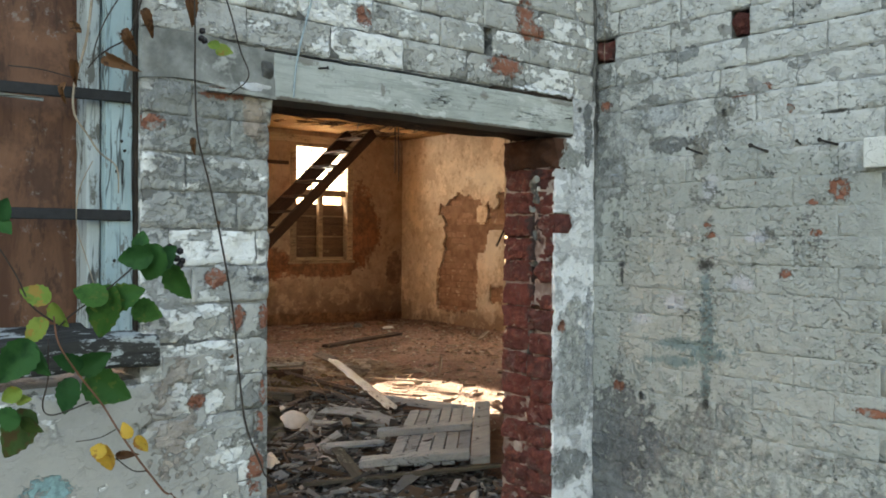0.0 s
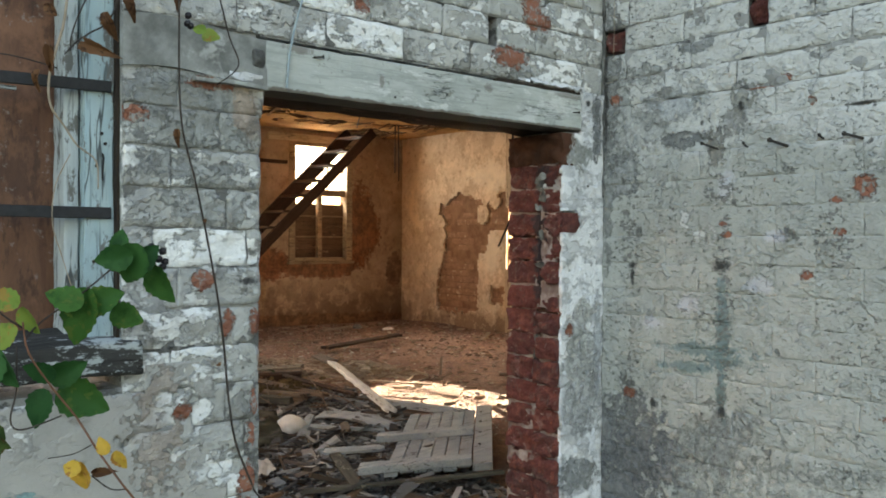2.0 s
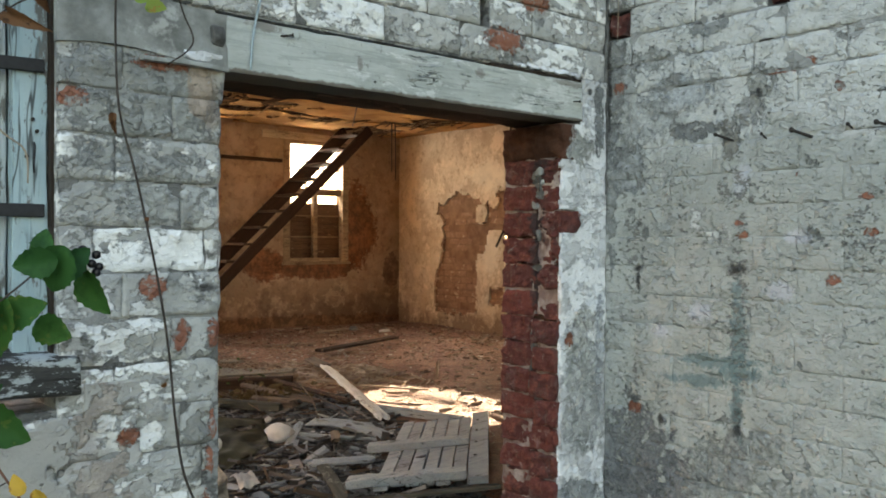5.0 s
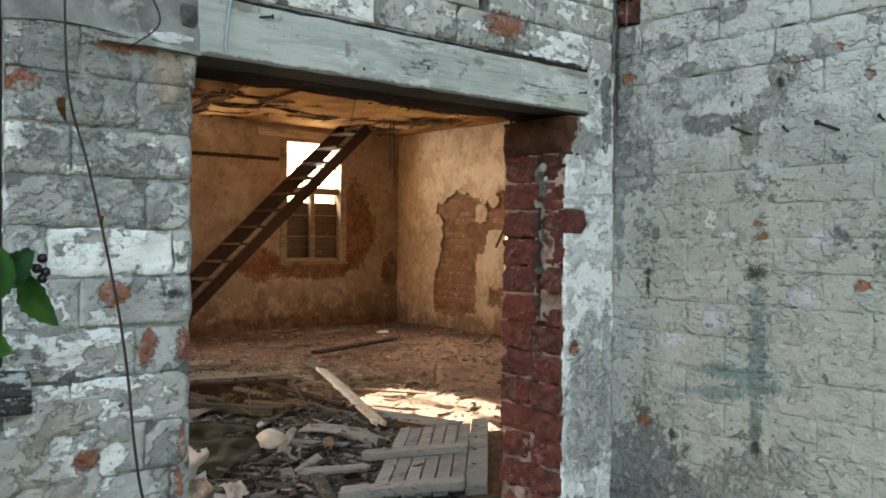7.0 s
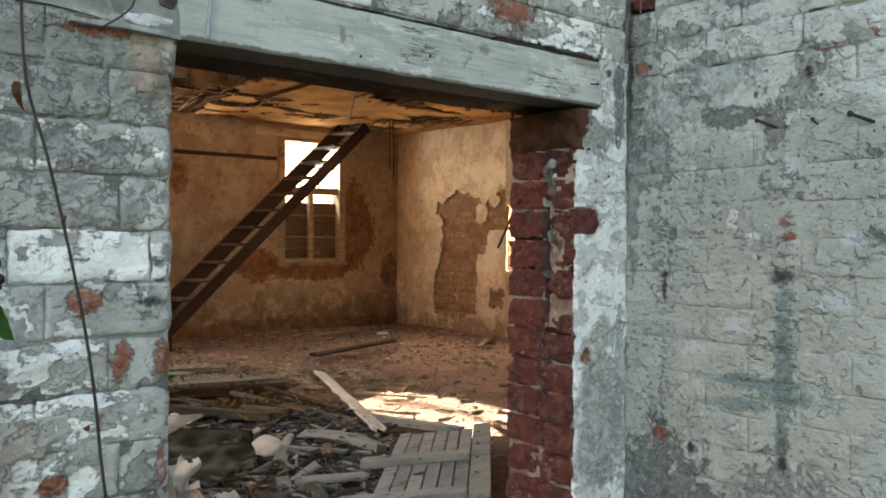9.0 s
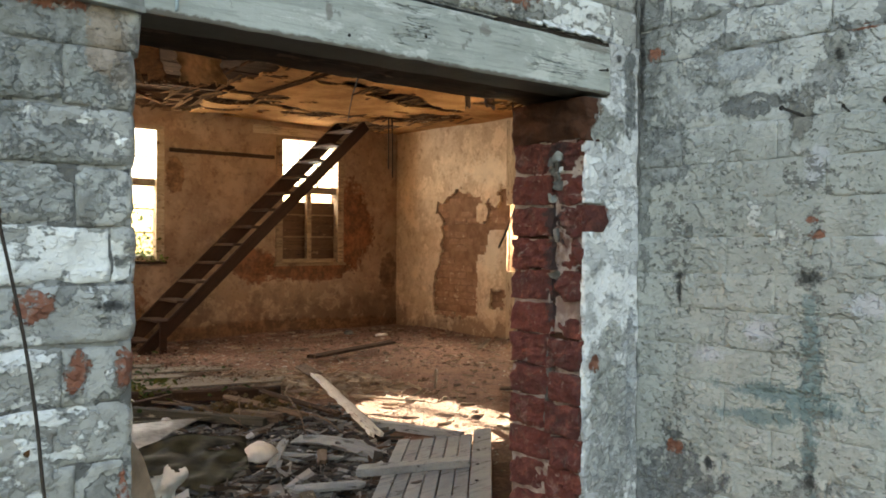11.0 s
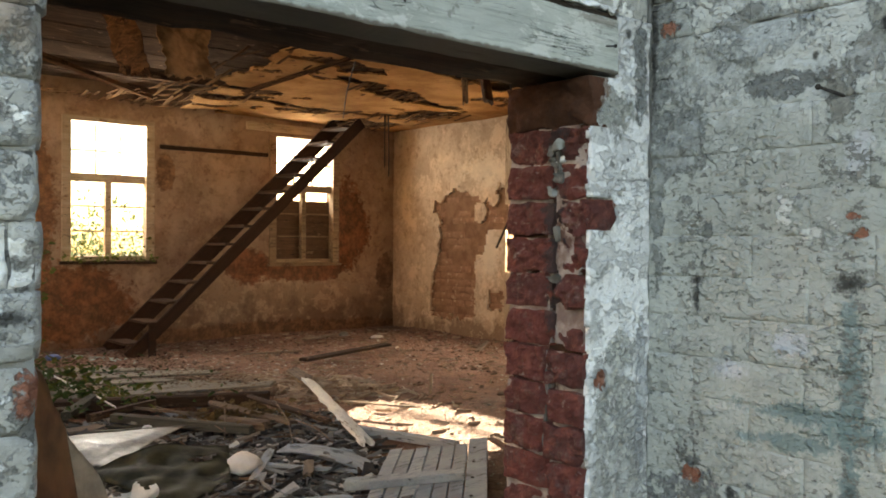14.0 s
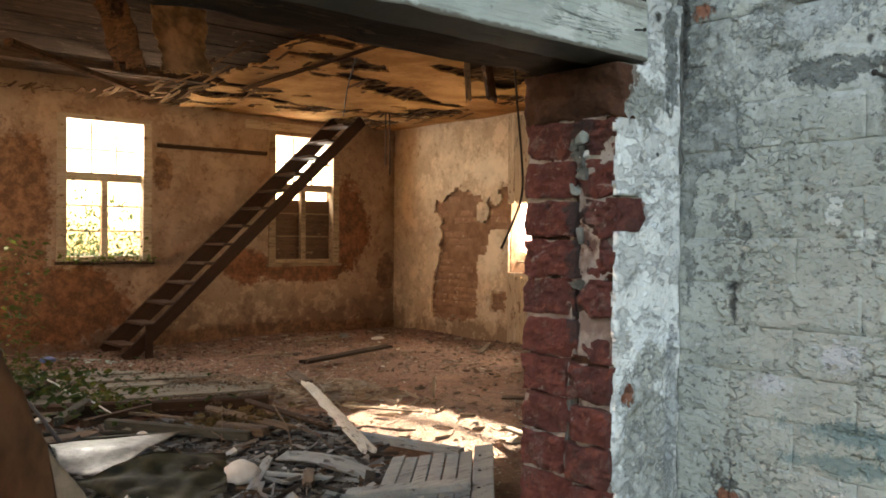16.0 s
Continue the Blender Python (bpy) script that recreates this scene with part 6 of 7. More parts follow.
for i, (a, b, w, h, mt) in enumerate((((2.69, 6.26, 0.07), (3.16, 6.40, 0.09), 0.07, 0.05, M_DARKWOOD), ((2.84, 6.26, 0.05), (3.40, 5.49, 0.03), 0.08, 0.06, M_GREYDARK), ((2.61, 6.45, 0.06), (2.93, 6.87, 0.09), 0.06, 0.05, M_GREYDARK),
                                      ((2.50, 7.10, 0.10), (2.95, 7.75, 0.12), 0.08, 0.04, M_DARKWOOD), ((2.35, 6.05, 0.05), (2.75, 6.10, 0.05), 0.09, 0.03, M_BROWNWOOD), ((3.30, 5.80, 0.06), (3.47, 5.46, 0.06), 0.07, 0.05, M_BROWNWOOD))):
    board("broken_timber", "broken old timber in the rubble", a, b, w, h, mt, 200 + i, 0.1 * (i - 2), 0, 0.05, group="broken timbers behind the pier")
for i, pts in enumerate(([(3.68, 5.79, 0.16), (3.60, 5.5, 0.10), (3.46, 5.2, 0.06), (3.35, 4.98, 0.03)], [(3.61, 5.63, 0.10), (3.66, 5.3, 0.08), (3.63, 5.02, 0.03)], [(3.42, 5.95, 0.16), (3.3, 5.7, 0.1), (3.2, 5.5, 0.03)], [(3.02, 6.05, 0.16), (3.2, 5.75, 0.10), (3.25, 5.5, 0.04)])):
    rod("dry_twig", "dry bent twig lying over the rubble", "twig", pts, 0.0045, 0.0025, M_BROWNWOOD, "dry twigs")
lump("white_bottle", "crushed white plastic bottle in the rubbish", "bottle", (2.56, 6.56, 0.085), (0.055, 0.026, 0.022), M_WHITE, 12, 0.15)
lump("white_lump", "white scrap of plaster beside the metal sheet", "scrap", (2.90, 5.87, 0.075), (0.03, 0.025, 0.02), M_WHITE, 14)
lump("blue_scrap", "blue and white plastic scrap on the floor", "scrap", (3.34, 9.25, 0.08), (0.07, 0.05, 0.035), plain("blue_plastic", (0.08, 0.13, 0.32), 0.4), 15)
glass_m = plain("green_glass", (0.45, 0.62, 0.56), 0.12, 0, 0.3, 30, 0.0004, 0.7)
scatter("broken_glass", "pale green shards of broken window glass on the floorboards", "broken glass", glass_m, 60, lambda rg: (lambda t: (3.40 + 0.36 * t + rg.gauss(0, 0.05), 9.15 - 0.62 * t + rg.gauss(0, 0.09), 0.105))(rg.random()),
        lambda rg: ([(rg.uniform(-0.035, 0.035), rg.uniform(-0.025, 0.025), 0.0) for _ in range(3)] + [(0, 0, 0.004)], ((0, 1, 2), (0, 1, 3), (1, 2, 3), (2, 0, 3))), 22)
bag = thing("torn_bag", "crumpled dirty white paper bag standing in the rubble", "paper bag", Matrix.Translation((2.05, 3.84, 0.02)))


def bag_wall(name, corners, mat, seed, dent, label=""):
    """One crumpled side of the bag."""
    a, b, c, d = [Vector(q) for q in corners]

    def where(u, v):
        q = a.lerp(b, u).lerp(d.lerp(c, u), v)
        return q + Vector((dent * noise.noise(Vector((u * 3, v * 3, seed))), dent * noise.noise(Vector((u * 3, v * 4, seed + 9))) + 0.02 * math.sin(u * 3.1), 0.4 * dent * noise.noise(Vector((u * 5, v * 2, seed + 4))) * v))

    def keep(u, v):
        return v < 0.90 + 0.22 * noise.noise(Vector((u * 6, 1, seed)))

    return part(name, rough_sheet(36, 30, where, 0.006, 26, keep, 0.003), mat, bag, label)


bag_wall("back_side", [(-0.09, 0.05, 0.0), (0.09, 0.07, 0.0), (0.10, 0.06, 0.33), (-0.10, 0.02, 0.30)], M_WHITE, 3, 0.05)
bag_wall("front_side", [(-0.08, -0.05, 0.0), (0.10, -0.03, 0.0), (0.09, -0.05, 0.24), (-0.09, -0.06, 0.22)], M_STAINED, 6, 0.05, "brown-stained front of the bag")
curled("torn_paper", "small torn piece of white paper", "paper", [(2.36, 4.20, 0.06), (2.44, 4.14, 0.09), (2.40, 3.98, 0.07), (2.32, 4.02, 0.05)], M_WHITE, 0.03, 33, 0.002, 0.02)

# ---- ceiling scraps ----
def laths(name, label, seed, xs, ys, keep):
    """Rows of laths along y, nailed side by side, with gaps and loose ends."""
    rg = random.Random(seed)
    vs, fs = [], []
    x = xs[0]
    while x < xs[1]:
        y = ys[0] + rg.uniform(0, 0.3)
        while y < ys[1]:
            l = rg.uniform(0.16, 0.50)
            if rg.random() > 0.13 and keep(x, y + l / 2, rg):
                loose = rg.random() < 0.16
                m = Matrix.Translation((x, y + l / 2, CEIL + (rg.uniform(-0.03, 0.0) if loose else rg.uniform(0.010, 0.018)))) @ Euler((rg.gauss(0, 0.10) if loose else 0.0, rg.uniform(-0.2, 0.2), 1.5708 + rg.gauss(0, 0.22 if loose else 0.02))).to_matrix().to_4x4()
                o = len(vs)
                vs += [tuple(m @ Vector((a * l / 2 * rg.uniform(0.93, 1.0), b * 0.0125, c * 0.0035))) for a in (-1, 1) for b in (-1, 1) for c in (-1, 1)]
                fs += [tuple(o + i for i in f) for f in CUBE]
            y += l + rg.uniform(0.0, 0.05)
        x += 0.033
    me = bpy.data.meshes.new(name)
    me.from_pydata(vs, [], fs)
    me.materials.append(M_LATH)
    return tagged(new(name, me), label, "laths", kind="stuff")


def torn(x, y, rg):
    h = noise.noise(Vector((x * 0.9 + 3.0, y * 2.6, 12))) + 0.35 * noise.noise(Vector((x * 4, y * 7, 2)))
    return (h > 0.20 and noise.noise(Vector((x * 2.1, y * 1.1, 30))) > -0.22) or (x < 4.75 + 0.16 * max(0, y - 6.3) and rg.random() < 0.16)


laths("ceiling_laths", "bare broken laths over the torn ceiling", 7, (4.0, 7.6), (4.2, 9.9), torn)
laths("edge_laths", "rows of laths along the head of the wall", 8, (2.9, 5.0), (9.72, 10.0), lambda x, y, rg: rg.random() < 0.85)


def hung(name, label, cat, a, b, width, thick, mat, seed, split=0.12, roll=0.0):
    return board(name, label, a, b, width, thick, mat, seed, roll, 0.0, split, 0.3, cat)


def ragged(name, label, cat, corners, mat, seed, thick=0.012, curl=0.03, bite=0.16, amp=0.012):
    """A torn hanging piece between four corners, its edges bitten away."""
    a, b, c, d = [Vector(p) for p in corners]
    way = (b - a).cross(d - a).normalized()

    def where(u, v):
        return a.lerp(b, u).lerp(d.lerp(c, u), v) + way * (curl * math.sin(u * 3.1 + seed) * v)

    def keep(u, v):
        w = bite * (noise.noise(Vector((u * 3, v * 5, seed))) + 0.6 * noise.noise(Vector((u * 9, v * 14, seed + 4))))
        return w + bite * 0.35 < u < 1 - bite * 0.35 + w * 0.8 and v < 1 - abs(w) * 1.3

    return tagged(part(name, rough_sheet(60, 90, where, amp, 9, keep, thick, way), mat), label, cat)


ragged("hanging_board", "rotten brown board hanging from the open ceiling", "board", [(2.90, 6.85, 2.80), (3.09, 6.69, 2.80), (3.11, 6.33, 2.20), (2.95, 6.47, 2.20)], M_ROTWOOD, 3.0, 0.03, 0.01, 0.16, 0.004)
ragged("hanging_plaster", "torn tan sheet of ceiling lining hanging down", "ceiling lining", [(3.24, 6.72, 2.80), (3.70, 6.80, 2.80), (3.66, 6.64, 2.26), (3.28, 6.55, 2.27)], M_LINING, 8.0, 0.008, 0.04, 0.15)
ragged("hanging_scrap", "dark torn scrap of ceiling lining", "ceiling lining", [(2.60, 6.0, 2.79), (2.95, 6.1, 2.79), (2.85, 6.0, 2.42), (2.62, 5.9, 2.48)], M_ROTWOOD, 5.0, 0.02, 0.04, 0.2)
hung("loose_brace", "loose timber brace across the open ceiling", "timber", (2.72, 8.0, 2.59), (4.44, 9.76, 2.62), 0.07, 0.05, M_ROTWOOD, 63, 0.02)
hung("hanging_post", "dark timber stub hanging from the ceiling", "timber", (5.75, 6.15, 2.66), (5.72, 6.02, 2.24), 0.07, 0.06, M_DARKWOOD, 64, 0.06)
hung("hanging_lath", "thin brown lath hanging from the ceiling", "lath", (5.62, 6.2, 2.62), (5.66, 6.22, 2.27), 0.05, 0.01, M_BROWNWOOD, 65, 0.05)
hung("loose_lath", "bowed lath crossing the broken ceiling", "lath", (4.84, 8.46, 2.57), (4.735, 6.03, 2.58), 0.07, 0.015, M_ROTWOOD, 66, 0.05)


def cord(name, label, pts, r, mat, cat="cord"):
    bm = bmesh.new()
    tube(bm, pts, r, r, 6)
    return tagged(part(name, bm, mat, smooth=True), label, cat)


# ---- bramble at the window ----
def leaf_blade(size, fold, droop, seed):
    """A toothed leaf with a folded midrib, along local x, its face towards local z."""
    bm = bmesh.new()
    n, k = 12, 3
    rows = []
    for i in range(n + 1):
        u = i / n
        half = 0.36 * size * (math.sin(math.pi * min(1, u * 0.97 + 0.02) ** 0.72) ** 0.85) * (1 if u < 0.99 else 0.05)
        half *= (1 + (0.09 if i % 2 else -0.05)) * (0.62 if fold > 1 else 1.0)
        row = []
        for j in range(-k, k + 1):
            w = j / k
            z = abs(w) * half * fold + (0.22 * size * noise.noise(Vector((u * 2.3, w * 1.6, seed + 5))) if fold > 1 else 0.0) - droop * size * u * u + 0.035 * size * noise.noise(Vector((u * 4, w * 3, seed)))
            z -= 0.018 * size * math.cos(u * 22) * (1 - abs(abs(w) - 0.5) * 2)
            row.append(bm.verts.new((u * size, w * half, z)))
        rows.append(row)
    for a, b in zip(rows, rows[1:]):
        for j in range(2 * k):
            bm.faces.new((a[j], b[j], b[j + 1], a[j + 1]))
    return bm


bramble = thing("bramble", "bramble with green, yellow and dead brown leaves", "bramble", Matrix.Translation((0.9, 1.88, -0.14)))
BASE = bramble.matrix_basis.inverted()
FACE = Matrix(((0.762, 0.0, -0.648), (-0.648, 0.0, -0.762), (0.0, 1.0, 0.0))).to_4x4()      # leaf plane turned towards the yard
rl = random.Random(5)
def leaves(mt, rows):
    dead = mt is M_LEAFBRN
    for x, y, z, s, a in rows:
        turn = Matrix.Rotation(radians(a + rl.uniform(-8, 8)), 4, "Z") @ Matrix.Rotation(rl.uniform(-0.5, 0.5), 4, "X") @ Matrix.Rotation(rl.uniform(-0.35, 0.35), 4, "Y")
        m = BASE @ Matrix.Translation((x, y, z)) @ FACE @ turn @ Matrix.Translation((-s / 2, 0, 0))
        part("leaf", leaf_blade(s, 1.5 if dead else rl.uniform(0.15, 0.45), 0.8 if dead else rl.uniform(-0.05, 0.2), rl.random() * 90), mt, bramble, at=m, smooth=True)


leaves(M_LEAFDARK, [(0.908, 1.887, 1.162, 0.045, 80), (0.925, 1.880, 1.119, 0.088, 250), (0.896, 1.883, 1.133, 0.067, 190), (0.949, 1.878, 1.132, 0.063, 40), (0.679, 1.844, 0.959, 0.084, 230), (0.716, 1.840, 0.957, 0.063, 300), (0.820, 1.886, 0.942, 0.067, 20), (0.774, 1.881, 0.947, 0.055, 160), (0.772, 1.875, 0.885, 0.068, 260), (0.665, 1.850, 0.865, 0.055, 170), (0.664, 1.866, 1.216, 0.046, 60), (0.668, 1.872, 1.186, 0.040, 320)])
leaves(M_LEAF, [(0.985, 1.895, 1.082, 0.081, 300), (0.854, 1.913, 1.030, 0.107, 255), (0.881, 1.886, 1.059, 0.073, 30), (0.927, 1.902, 1.027, 0.066, 340), (0.815, 1.889, 1.066, 0.065, 160), (0.856, 1.916, 0.885, 0.094, 340)])
leaves(M_LEAFPALE, [(0.712, 1.855, 1.070, 0.053, 170), (0.761, 1.881, 1.031, 0.053, 300), (0.717, 1.875, 1.004, 0.058, 230), (0.680, 1.878, 0.897, 0.041, 200), (0.700, 1.879, 0.887, 0.027, 10), (1.092, 1.920, 1.555, 0.038, 345), (1.061, 1.904, 1.559, 0.030, 160)])
leaves(M_LEAFMIX, [(0.689, 1.875, 0.829, 0.094, 240), (0.706, 1.845, 0.849, 0.045, 330)])
leaves(M_LEAFYEL, [(0.856, 1.819, 0.823, 0.032, 120), (0.895, 1.845, 0.788, 0.037, 300), (0.833, 1.849, 0.770, 0.056, 260), (0.812, 1.840, 0.789, 0.038, 170)])
leaves(M_LEAFBRN, [(0.867, 1.85, 0.771, 0.036, 10), (0.940, 2.039, 1.573, 0.051, 280), (0.907, 2.019, 1.521, 0.057, 330), (0.838, 2.062, 1.591, 0.040, 140), (0.987, 2.058, 1.626, 0.050, 300), (0.834, 2.042, 1.498, 0.042, 280), (1.072, 2.030, 1.661, 0.056, 290), (0.816, 2.059, 1.459, 0.035, 250), (1.012, 1.888, 1.352, 0.030, 275), (1.066, 1.888, 1.196, 0.016, 250), (1.094, 1.888, 0.928, 0.014, 230)])


def stem(pts, r0, r1, mat, label=""):
    bm = bmesh.new()
    tube(bm, [BASE @ Vector(p) for p in pts], r0, r1, 7)
    return part("stem", bm, mat, bramble, label, smooth=True)


stem([(1.013, 1.890, 1.70), (1.016, 1.890, 1.572), (1.016, 1.890, 1.483), (1.022, 1.890, 1.372), (1.048, 1.890, 1.273), (1.073, 1.890, 1.160), (1.093, 1.890, 1.056), (1.106, 1.890, 0.963), (1.115, 1.890, 0.870), (1.131, 1.890, 0.774), (1.172, 1.890, 0.673), (1.215, 1.890, 0.55), (1.22, 1.9, -0.13)], 0.0017, 0.0024, M_STEM, "dark woody vine hanging over the pier")
stem([(1.013, 1.89, 1.70), (1.02, 1.95, 1.95), (1.0, 2.06, 2.25)], 0.0017, 0.002, M_STEM)
stem([(1.14, 2.06, 1.80), (1.153, 2.050, 1.723), (1.174, 2.050, 1.664), (1.195, 2.050, 1.592), (1.216, 2.050, 1.546), (1.205, 2.050, 1.519), (1.167, 2.050, 1.489)], 0.002, 0.0014, M_STEM)
stem([(0.741, 1.850, 1.032), (0.750, 1.850, 0.982), (0.784, 1.850, 0.925), (0.823, 1.850, 0.870), (0.858, 1.850, 0.809), (0.895, 1.850, 0.751), (0.938, 1.850, 0.690), (0.972, 1.850, 0.641), (1.05, 1.82, 0.3), (1.08, 1.80, -0.13)], 0.0014, 0.0024, M_STEMRED, "reddish thorny bramble cane")
stem([(0.732, 1.850, 0.993), (0.732, 1.850, 0.925), (0.723, 1.850, 0.877), (0.741, 1.850, 0.860), (0.80, 1.85, 0.875)], 0.0014, 0.0014, M_STEM)
stem([(0.848, 1.850, 0.820), (0.818, 1.850, 0.809), (0.779, 1.850, 0.808)], 0.0012, 0.0008, M_STEM)
stem([(0.848, 1.850, 0.768), (0.879, 1.850, 0.740), (0.905, 1.850, 0.735)], 0.0012, 0.0012, M_STEM)
stem([(0.658, 1.860, 1.149), (0.685, 1.860, 1.101), (0.707, 1.860, 1.052), (0.744, 1.860, 1.021)], 0.0012, 0.0016, M_STEM)
stem([(0.899, 1.890, 1.117), (0.862, 1.890, 1.086), (0.836, 1.890, 1.066), (0.776, 1.880, 1.027), (0.745, 1.86, 1.0)], 0.0016, 0.0016, M_STEM)
stem([(0.899, 1.890, 1.117), (0.94, 1.89, 1.13), (0.985, 1.9, 1.135)], 0.0013, 0.001, M_STEM)
stem([(0.893, 2.105, 1.72), (0.880, 2.105, 1.591), (0.865, 2.105, 1.529), (0.852, 2.105, 1.473), (0.854, 2.105, 1.420), (0.880, 2.105, 1.381), (0.904, 2.105, 1.346), (0.939, 2.105, 1.318), (0.943, 2.105, 1.263)], 0.003, 0.0014, M_DRYSTEM, "dry pale bramble cane")
stem([(0.890, 2.105, 1.328), (0.863, 2.105, 1.266), (0.858, 2.105, 1.194), (0.875, 2.105, 1.133), (0.893, 2.105, 1.072)], 0.0012, 0.0009, M_DRYSTEM)
stem([(0.965, 2.105, 1.75), (0.953, 2.105, 1.694), (0.917, 2.105, 1.627), (0.894, 2.105, 1.564), (0.890, 2.105, 1.527)], 0.0018, 0.0012, M_STEM)
stem([(0.730, 2.105, 1.503), (0.783, 2.105, 1.504), (0.837, 2.105, 1.497), (0.866, 2.105, 1.491)], 0.0014, 0.0012, M_STEM)
stem([(0.878, 2.100, 1.518), (0.900, 2.100, 1.545), (0.924, 2.100, 1.566), (0.965, 2.100, 1.602), (0.989, 2.080, 1.70)], 0.0014, 0.002, M_STEM)

for c in ((0.969, 1.9, 1.151), (0.99, 1.9, 1.143), (0.983, 1.9, 1.129), (0.994, 1.9, 1.124), (0.99, 1.9, 1.115), (0.969, 1.9, 1.121), (1.095, 2.03, 1.616), (1.1, 2.03, 1.596), (1.093, 2.03, 1.6)):
    bm = bmesh.new()
    bmesh.ops.create_icosphere(bm, subdivisions=2, radius=0.007)
    for v in bm.verts:
        v.co *= 1 + 0.16 * math.sin(v.co.x * 1500) * math.sin(v.co.y * 1500)
    part("berry", bm, M_BERRY, bramble, at=BASE @ Matrix.Translation(c))

# ---- beyond the windows ----
def hedge(seed, count, x0, x1, y0, y1, z1):
    rg = random.Random(seed)
    vs, fs = [], []
    for _ in range(count):
        x, y = rg.uniform(x0, x1), rg.uniform(y0, y1)
        top = z1 * (0.75 + 0.5 * noise.noise(Vector((x * 0.7, y * 0.5, seed))))
        z = -0.1 + top * rg.random() ** 0.8
        if noise.noise(Vector((x * 2, y * 2, z * 2))) < -0.25:
            continue
        s = rg.uniform(0.02, 0.05)
        m = Matrix.Translation((x, y, z)) @ Euler([rg.uniform(0, 6.28) for _ in range(3)]).to_matrix().to_4x4()
        o = len(vs)
        vs += [tuple(m @ Vector(p)) for p in ((-s, 0, 0), (0, -s * 0.5, 0.01), (s, 0, 0), (0, s * 0.5, 0.01))]
        fs.append((o, o + 1, o + 2, o + 3))
    me = bpy.data.meshes.new("hedge")
    me.from_pydata(vs, [], fs)
    me.materials.append(M_HEDGE)
    return tagged(new("hedge", me), "sunlit overgrown hedge behind the building", "hedge", kind="stuff")


hedge(1, 34000, -1.0, 14.0, 13.2, 16.5, 2.05)


def ivy_patch(name, label, seed, count, where, mat, s0=0.02, s1=0.05):
    rg = random.Random(seed)
    vs, fs = [], []
    for _ in range(count):
        p = where(rg)
        s = rg.uniform(s0, s1)
        m = Matrix.Translation(p) @ Euler((rg.uniform(-0.9, 0.9) + 0.6, rg.uniform(-0.7, 0.7), rg.uniform(0, 6.28))).to_matrix().to_4x4()
        o = len(vs)
        vs += [tuple(m @ Vector(q)) for q in ((-s, 0, 0), (-0.3 * s, -s * 0.55, 0.004), (0.6 * s, -s * 0.35, 0.002), (s, 0, -0.006), (0.6 * s, s * 0.35, 0.002), (-0.3 * s, s * 0.55, 0.004))]
        fs += [(o, o + 1, o + 2, o + 3), (o, o + 3, o + 4, o + 5)]
    me = bpy.data.meshes.new(name)
    me.from_pydata(vs, [], fs)
    me.materials.append(mat)
    return tagged(new(name, me), label, "creeper", kind="stuff")


ivy_patch("sill_creeper", "leafy creeper growing in over the window sill", 3, 170, lambda rg: (rg.uniform(3.66, 4.66), rg.uniform(9.98, 10.2), 0.93 + abs(rg.gauss(0, 0.05)) + (0.3 * rg.random() ** 2 if rg.random() < 0.3 else 0) * 1.0), M_LEAFOLIVE, 0.015, 0.035)
ivy_patch("floor_creeper", "green creeper spreading over the broken floor", 4, 620, lambda rg: (lambda x: (x, rg.gauss(7.6 - 0.35 * (x - 2.2), 0.55), 0.10 + abs(rg.gauss(0, 0.07))))(2.15 + abs(rg.gauss(0, 0.55))), M_LEAFMIX, 0.016, 0.042)
ivy_patch("floor_creeper", "yellowing creeper over the broken floorboards", 14, 190, lambda rg: (lambda c: (rg.gauss(c[0], 0.11), rg.gauss(c[1], 0.16), 0.10 + abs(rg.gauss(0, 0.06))))(rg.choice(((3.0, 7.0), (3.08, 6.58), (3.05, 7.95), (3.0, 8.5), (2.75, 7.4)))), M_LEAFOLIVE, 0.016, 0.040)
ivy_patch("dead_leaves", "dry brown leaves and grass caught in the rubble", 24, 260, lambda rg: (rg.gauss(3.46, 0.14), rg.gauss(5.88, 0.10), 0.07 + abs(rg.gauss(0, 0.03))), M_DRYLEAF, 0.010, 0.04)
ivy_patch("wall_creeper", "olive creeper climbing inside the room", 5, 200, lambda rg: (rg.gauss(2.80, 0.08), rg.uniform(7.7, 8.5), rg.uniform(0.1, 1.2)), M_LEAFOLIVE, 0.014, 0.036)
cord("lintel_cable", "thin pale blue cable hanging over the lintel", [(1.43, 2.08, 1.95), (1.403, 2.078, 1.777), (1.386, 2.078, 1.706), (1.370, 2.078, 1.649), (1.355, 2.078, 1.579), (1.349, 2.078, 1.508)], 0.0026, M_WIRE, "cable")
cord("ceiling_cable", "dark loose cable hanging from the ceiling", [(4.95, 5.0, 2.63), (4.96, 5.0, 2.23), (5.03, 5.0, 1.64), (5.02, 5.0, 1.45), (4.95, 5.0, 1.30), (4.846, 5.0, 1.128)], 0.008, M_CABLE_GAP, "cable")
cord("hanging_wire", "thin wire hanging beside the staircase", [(6.9, 9.0, 2.62), (6.9, 9.0, 2.2), (6.9, 9.0, 2.02)], 0.008, M_CABLE_GAP, "wire")
cord("hanging_wire", "thin wire hanging beside the staircase", [(6.95, 9.0, 2.62), (6.96, 9.0, 2.2), (6.96, 9.0, 1.92)], 0.008, M_CABLE_GAP, "wire")
cord("dry_tendril", "thin dry tendril hanging in the corner", [(2.45, 2.03, 2.0), (2.452, 2.03, 1.85), (2.456, 2.035, 1.73)], 0.0009, M_DRYSTEM, "tendril")
cord("dry_tendril", "thin dry tendril trailing along the wall", [(2.452, 2.05, 1.86), (2.462, 1.98, 1.825), (2.466, 1.90, 1.812), (2.468, 1.82, 1.79)], 0.0008, M_DRYSTEM, "tendril")
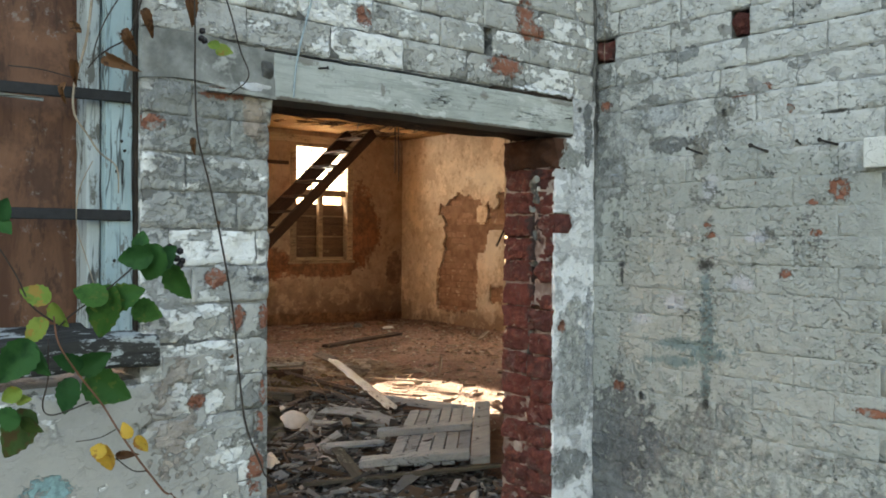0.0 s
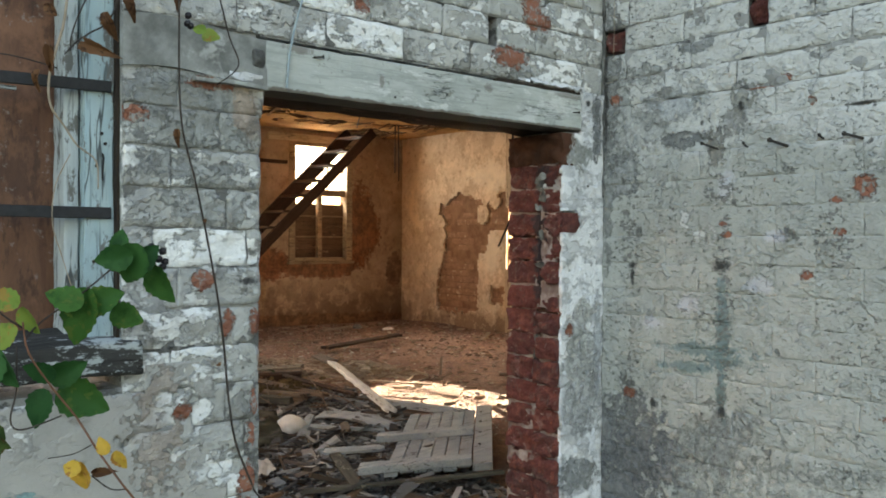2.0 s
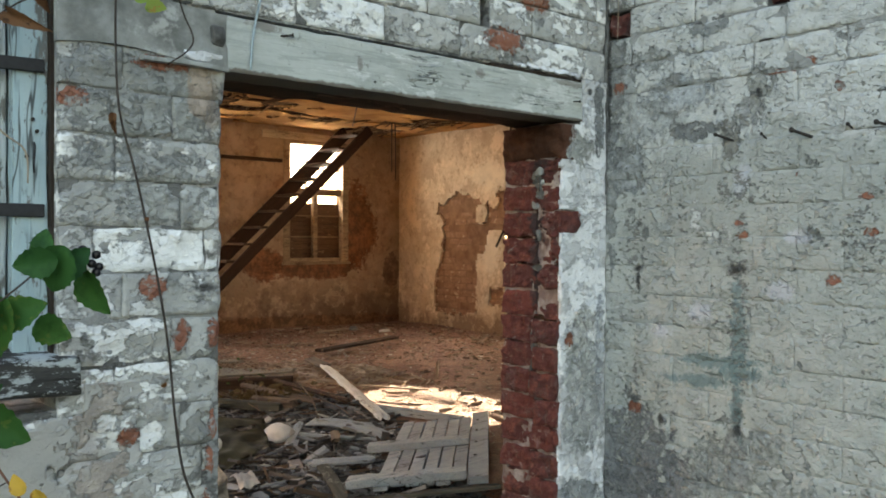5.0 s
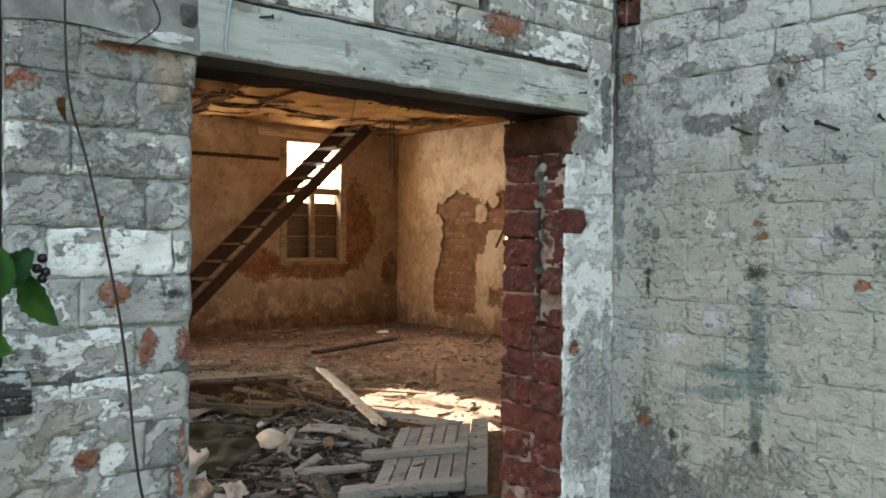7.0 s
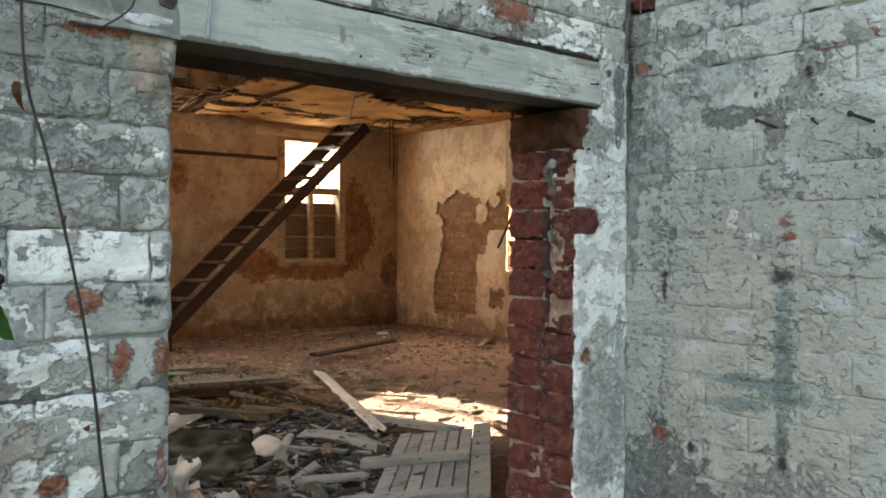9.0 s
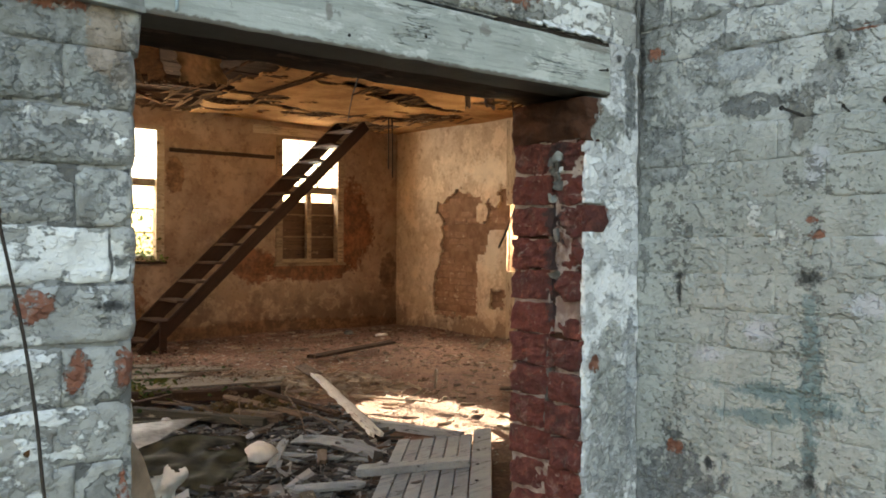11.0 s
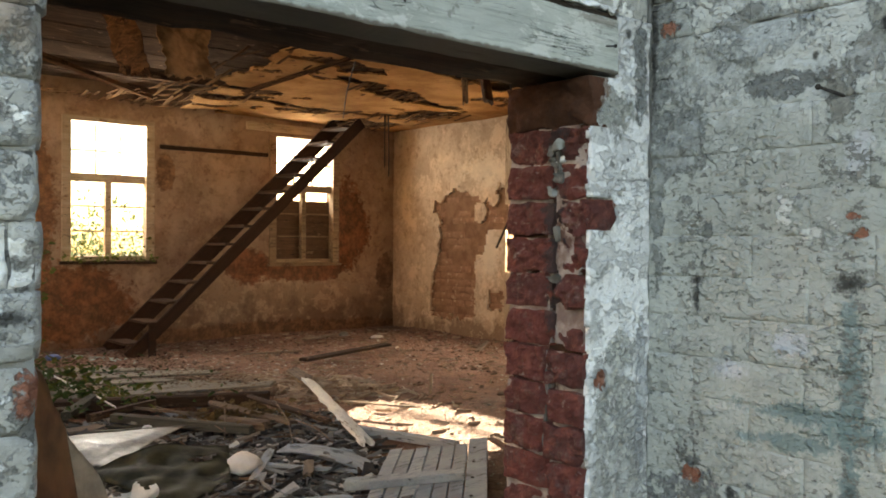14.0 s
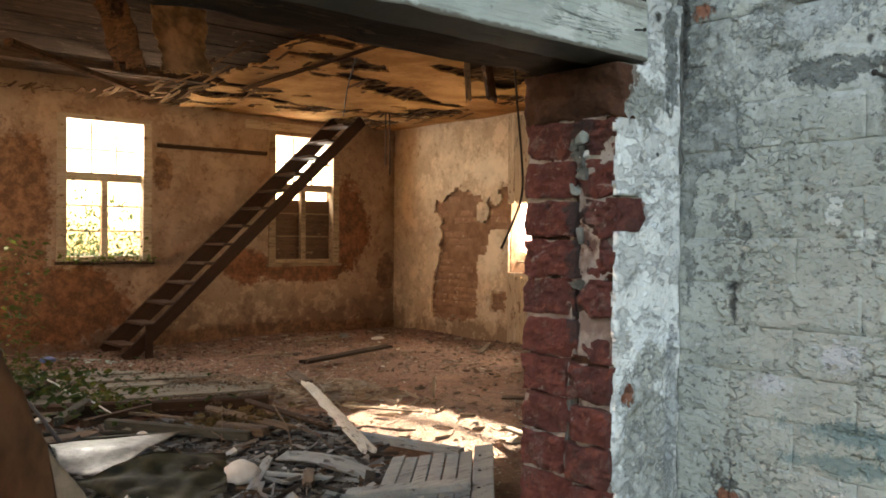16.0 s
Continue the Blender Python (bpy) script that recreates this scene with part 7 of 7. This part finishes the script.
cord("stair_cord", "cord from the ceiling to the head of the stairs", [(4.72, 6.38, 2.62), (5.6, 7.85, 2.60), (6.59, 9.4, 2.60)], 0.006, M_CABLE_GAP, "cord")


# ---- bricks of the two outside walls ----
rb = random.Random(77)


def lay(parent, face, along0, along1, z0, z1, offset, length, gap_h, gap_v, mat, proud, rough, rnd, chips, skip=None):
    """One course of bricks between two ends; offset shifts the first joint."""
    a = along0 + offset
    cuts = [along0]
    while a < along1 - 0.03:
        if a > along0 + 0.03:
            cuts.append(a)
        a += length * rb.uniform(0.985, 1.015)
    cuts.append(along1)
    for p, q in zip(cuts, cuts[1:]):
        w, h = q - p - gap_v * rb.uniform(0.6, 1.3), z1 - z0 - gap_h * rb.uniform(0.3, 1.7)
        c, zc = (p + q) / 2, (z0 + z1) / 2 + rb.uniform(-0.0015, 0.0015)
        if w < 0.02 or (skip and skip(c, zc, w)):
            continue
        d = 0.07
        out = proud + rb.uniform(-0.0020, 0.0020) * min(1, rnd / 0.004)
        shown = (0.55 < c < 2.5 and 0.4 < zc < 1.95) if face == "y" else (1.1 < c < 2.1 and 0.4 < zc < 1.95)
        bm = wall_brick(face, c, zc, w, h, d, rnd, rough, 0.38, 0.0034 if shown else 0.02, chips, rb.random() * 999)
        at = Matrix.Translation((c, FY - out + d / 2, zc) if face == "y" else (RX - out + d / 2, c, zc))
        part("brick", bm, mat, parent, at=at, smooth=True)


# the pier between window and doorway, and the wall under the sill
k = 0
z = 1.5225 - ROW
while z > 0.05:
    lay(front, "y", 0.988, 1.307 - 0.0016 * k + rb.uniform(-0.004, 0.004), z, z + ROW, (0.112, 0.205, 0.098, 0.222, 0.06)[k % 5], 0.208, 0.0030, 0.0012, M_FRONT, 0.0, 0.0060, 0.0042, 0.2)
    if z + ROW < 0.885:
        lay(front, "y", -0.4, 0.984, z, z + ROW, (0.1, 0.21)[k % 2], 0.228, 0.003, 0.002, M_FRONT, 0.0, 0.004, 0.0045, 0.4)
    z -= ROW
    k += 1
# over the lintel
z, k = 1.6215, 0
while z < 2.2:
    ends = (0.988, 2.474) if z < 1.94 else (-0.4, 2.474)
    spans = [ends] if k != 1 else [(ends[0], 1.985), (2.022, ends[1])]
    for s in spans:
        lay(front, "y", s[0], s[1], z, z + 0.083, (0.02, 0.15, 0.085)[k % 3], 0.228, 0.0036, 0.0026, M_FRONT, 0.0, 0.004, 0.0042, 0.5)
    z += 0.083
    k += 1
# the side wall: sharp joints high up, almost lost under paint lower down
z, k = 1.58, 0
while z < 2.2:
    spans = [(0.3, 1.545), (1.602, 2.01)] if k == 2 else [(0.3, 2.088)]
    for s0, s1 in spans:
        lay(side, "x", s0, s1, z, z + 0.0795, (0.209, 0.114)[k % 2] if s0 < 1 else 0.2, 0.2265, 0.0030, 0.0016, M_SIDE, 0.0, 0.0055, 0.0040, 0.15)
    z += 0.0795
    k += 1
for y0, y1 in ((1.549, 1.600), (2.014, 2.086)):
    part("broken_brick", brick_block((y1 - y0 + 0.012, 0.06, 0.062), "x", y0 * 100, 0.010, 0.004, 10, 10, 1), M_BRICK, side, "bare broken brick in a hole", at=pose(RX + 0.041, (y0 + y1) / 2, 1.781, 4, 0, 6))
z, k = 1.58 - 0.0795, 0
while z > 0.1:
    t = min(1.0, (1.58 - z) / 0.25)
    lay(side, "x", 0.3, 2.088, z, z + 0.0795, (0.09, 0.205)[k % 2], 0.2265, 0.0036 - 0.0026 * t, 0.0022 - 0.0021 * t, M_SIDE, 0.0, 0.0034 - 0.0008 * t, 0.0042 - 0.0020 * t, 0.1)
    z -= 0.0795
    k += 1

# old brickwork where the plaster has fallen off the east wall
rb = random.Random(12)
MORTAR_X = WX - 0.004
for r in range(20):
    z = 0.12 + r * 0.084
    y = 7.95 - 0.115 * (r % 2)
    while y < 9.5:
        if y > 7.99 and rb.random() < (0.9 if z < 0.85 else 0.45) and (patch_edge(y + 0.11, z + 0.04) or patch_edge(y + 0.02, z + 0.04) or patch_edge(y + 0.2, z + 0.04)):
            part("brick", brick_block((0.214, 0.03, 0.072), "x", rb.random() * 99, 0.003, 0.006, 5, 3, 0.5), M_BACKBRICK, east, at=Matrix.Translation((MORTAR_X + rb.uniform(-0.003, 0.004) + 0.008, y + 0.107, z + 0.04)))
        y += 0.226
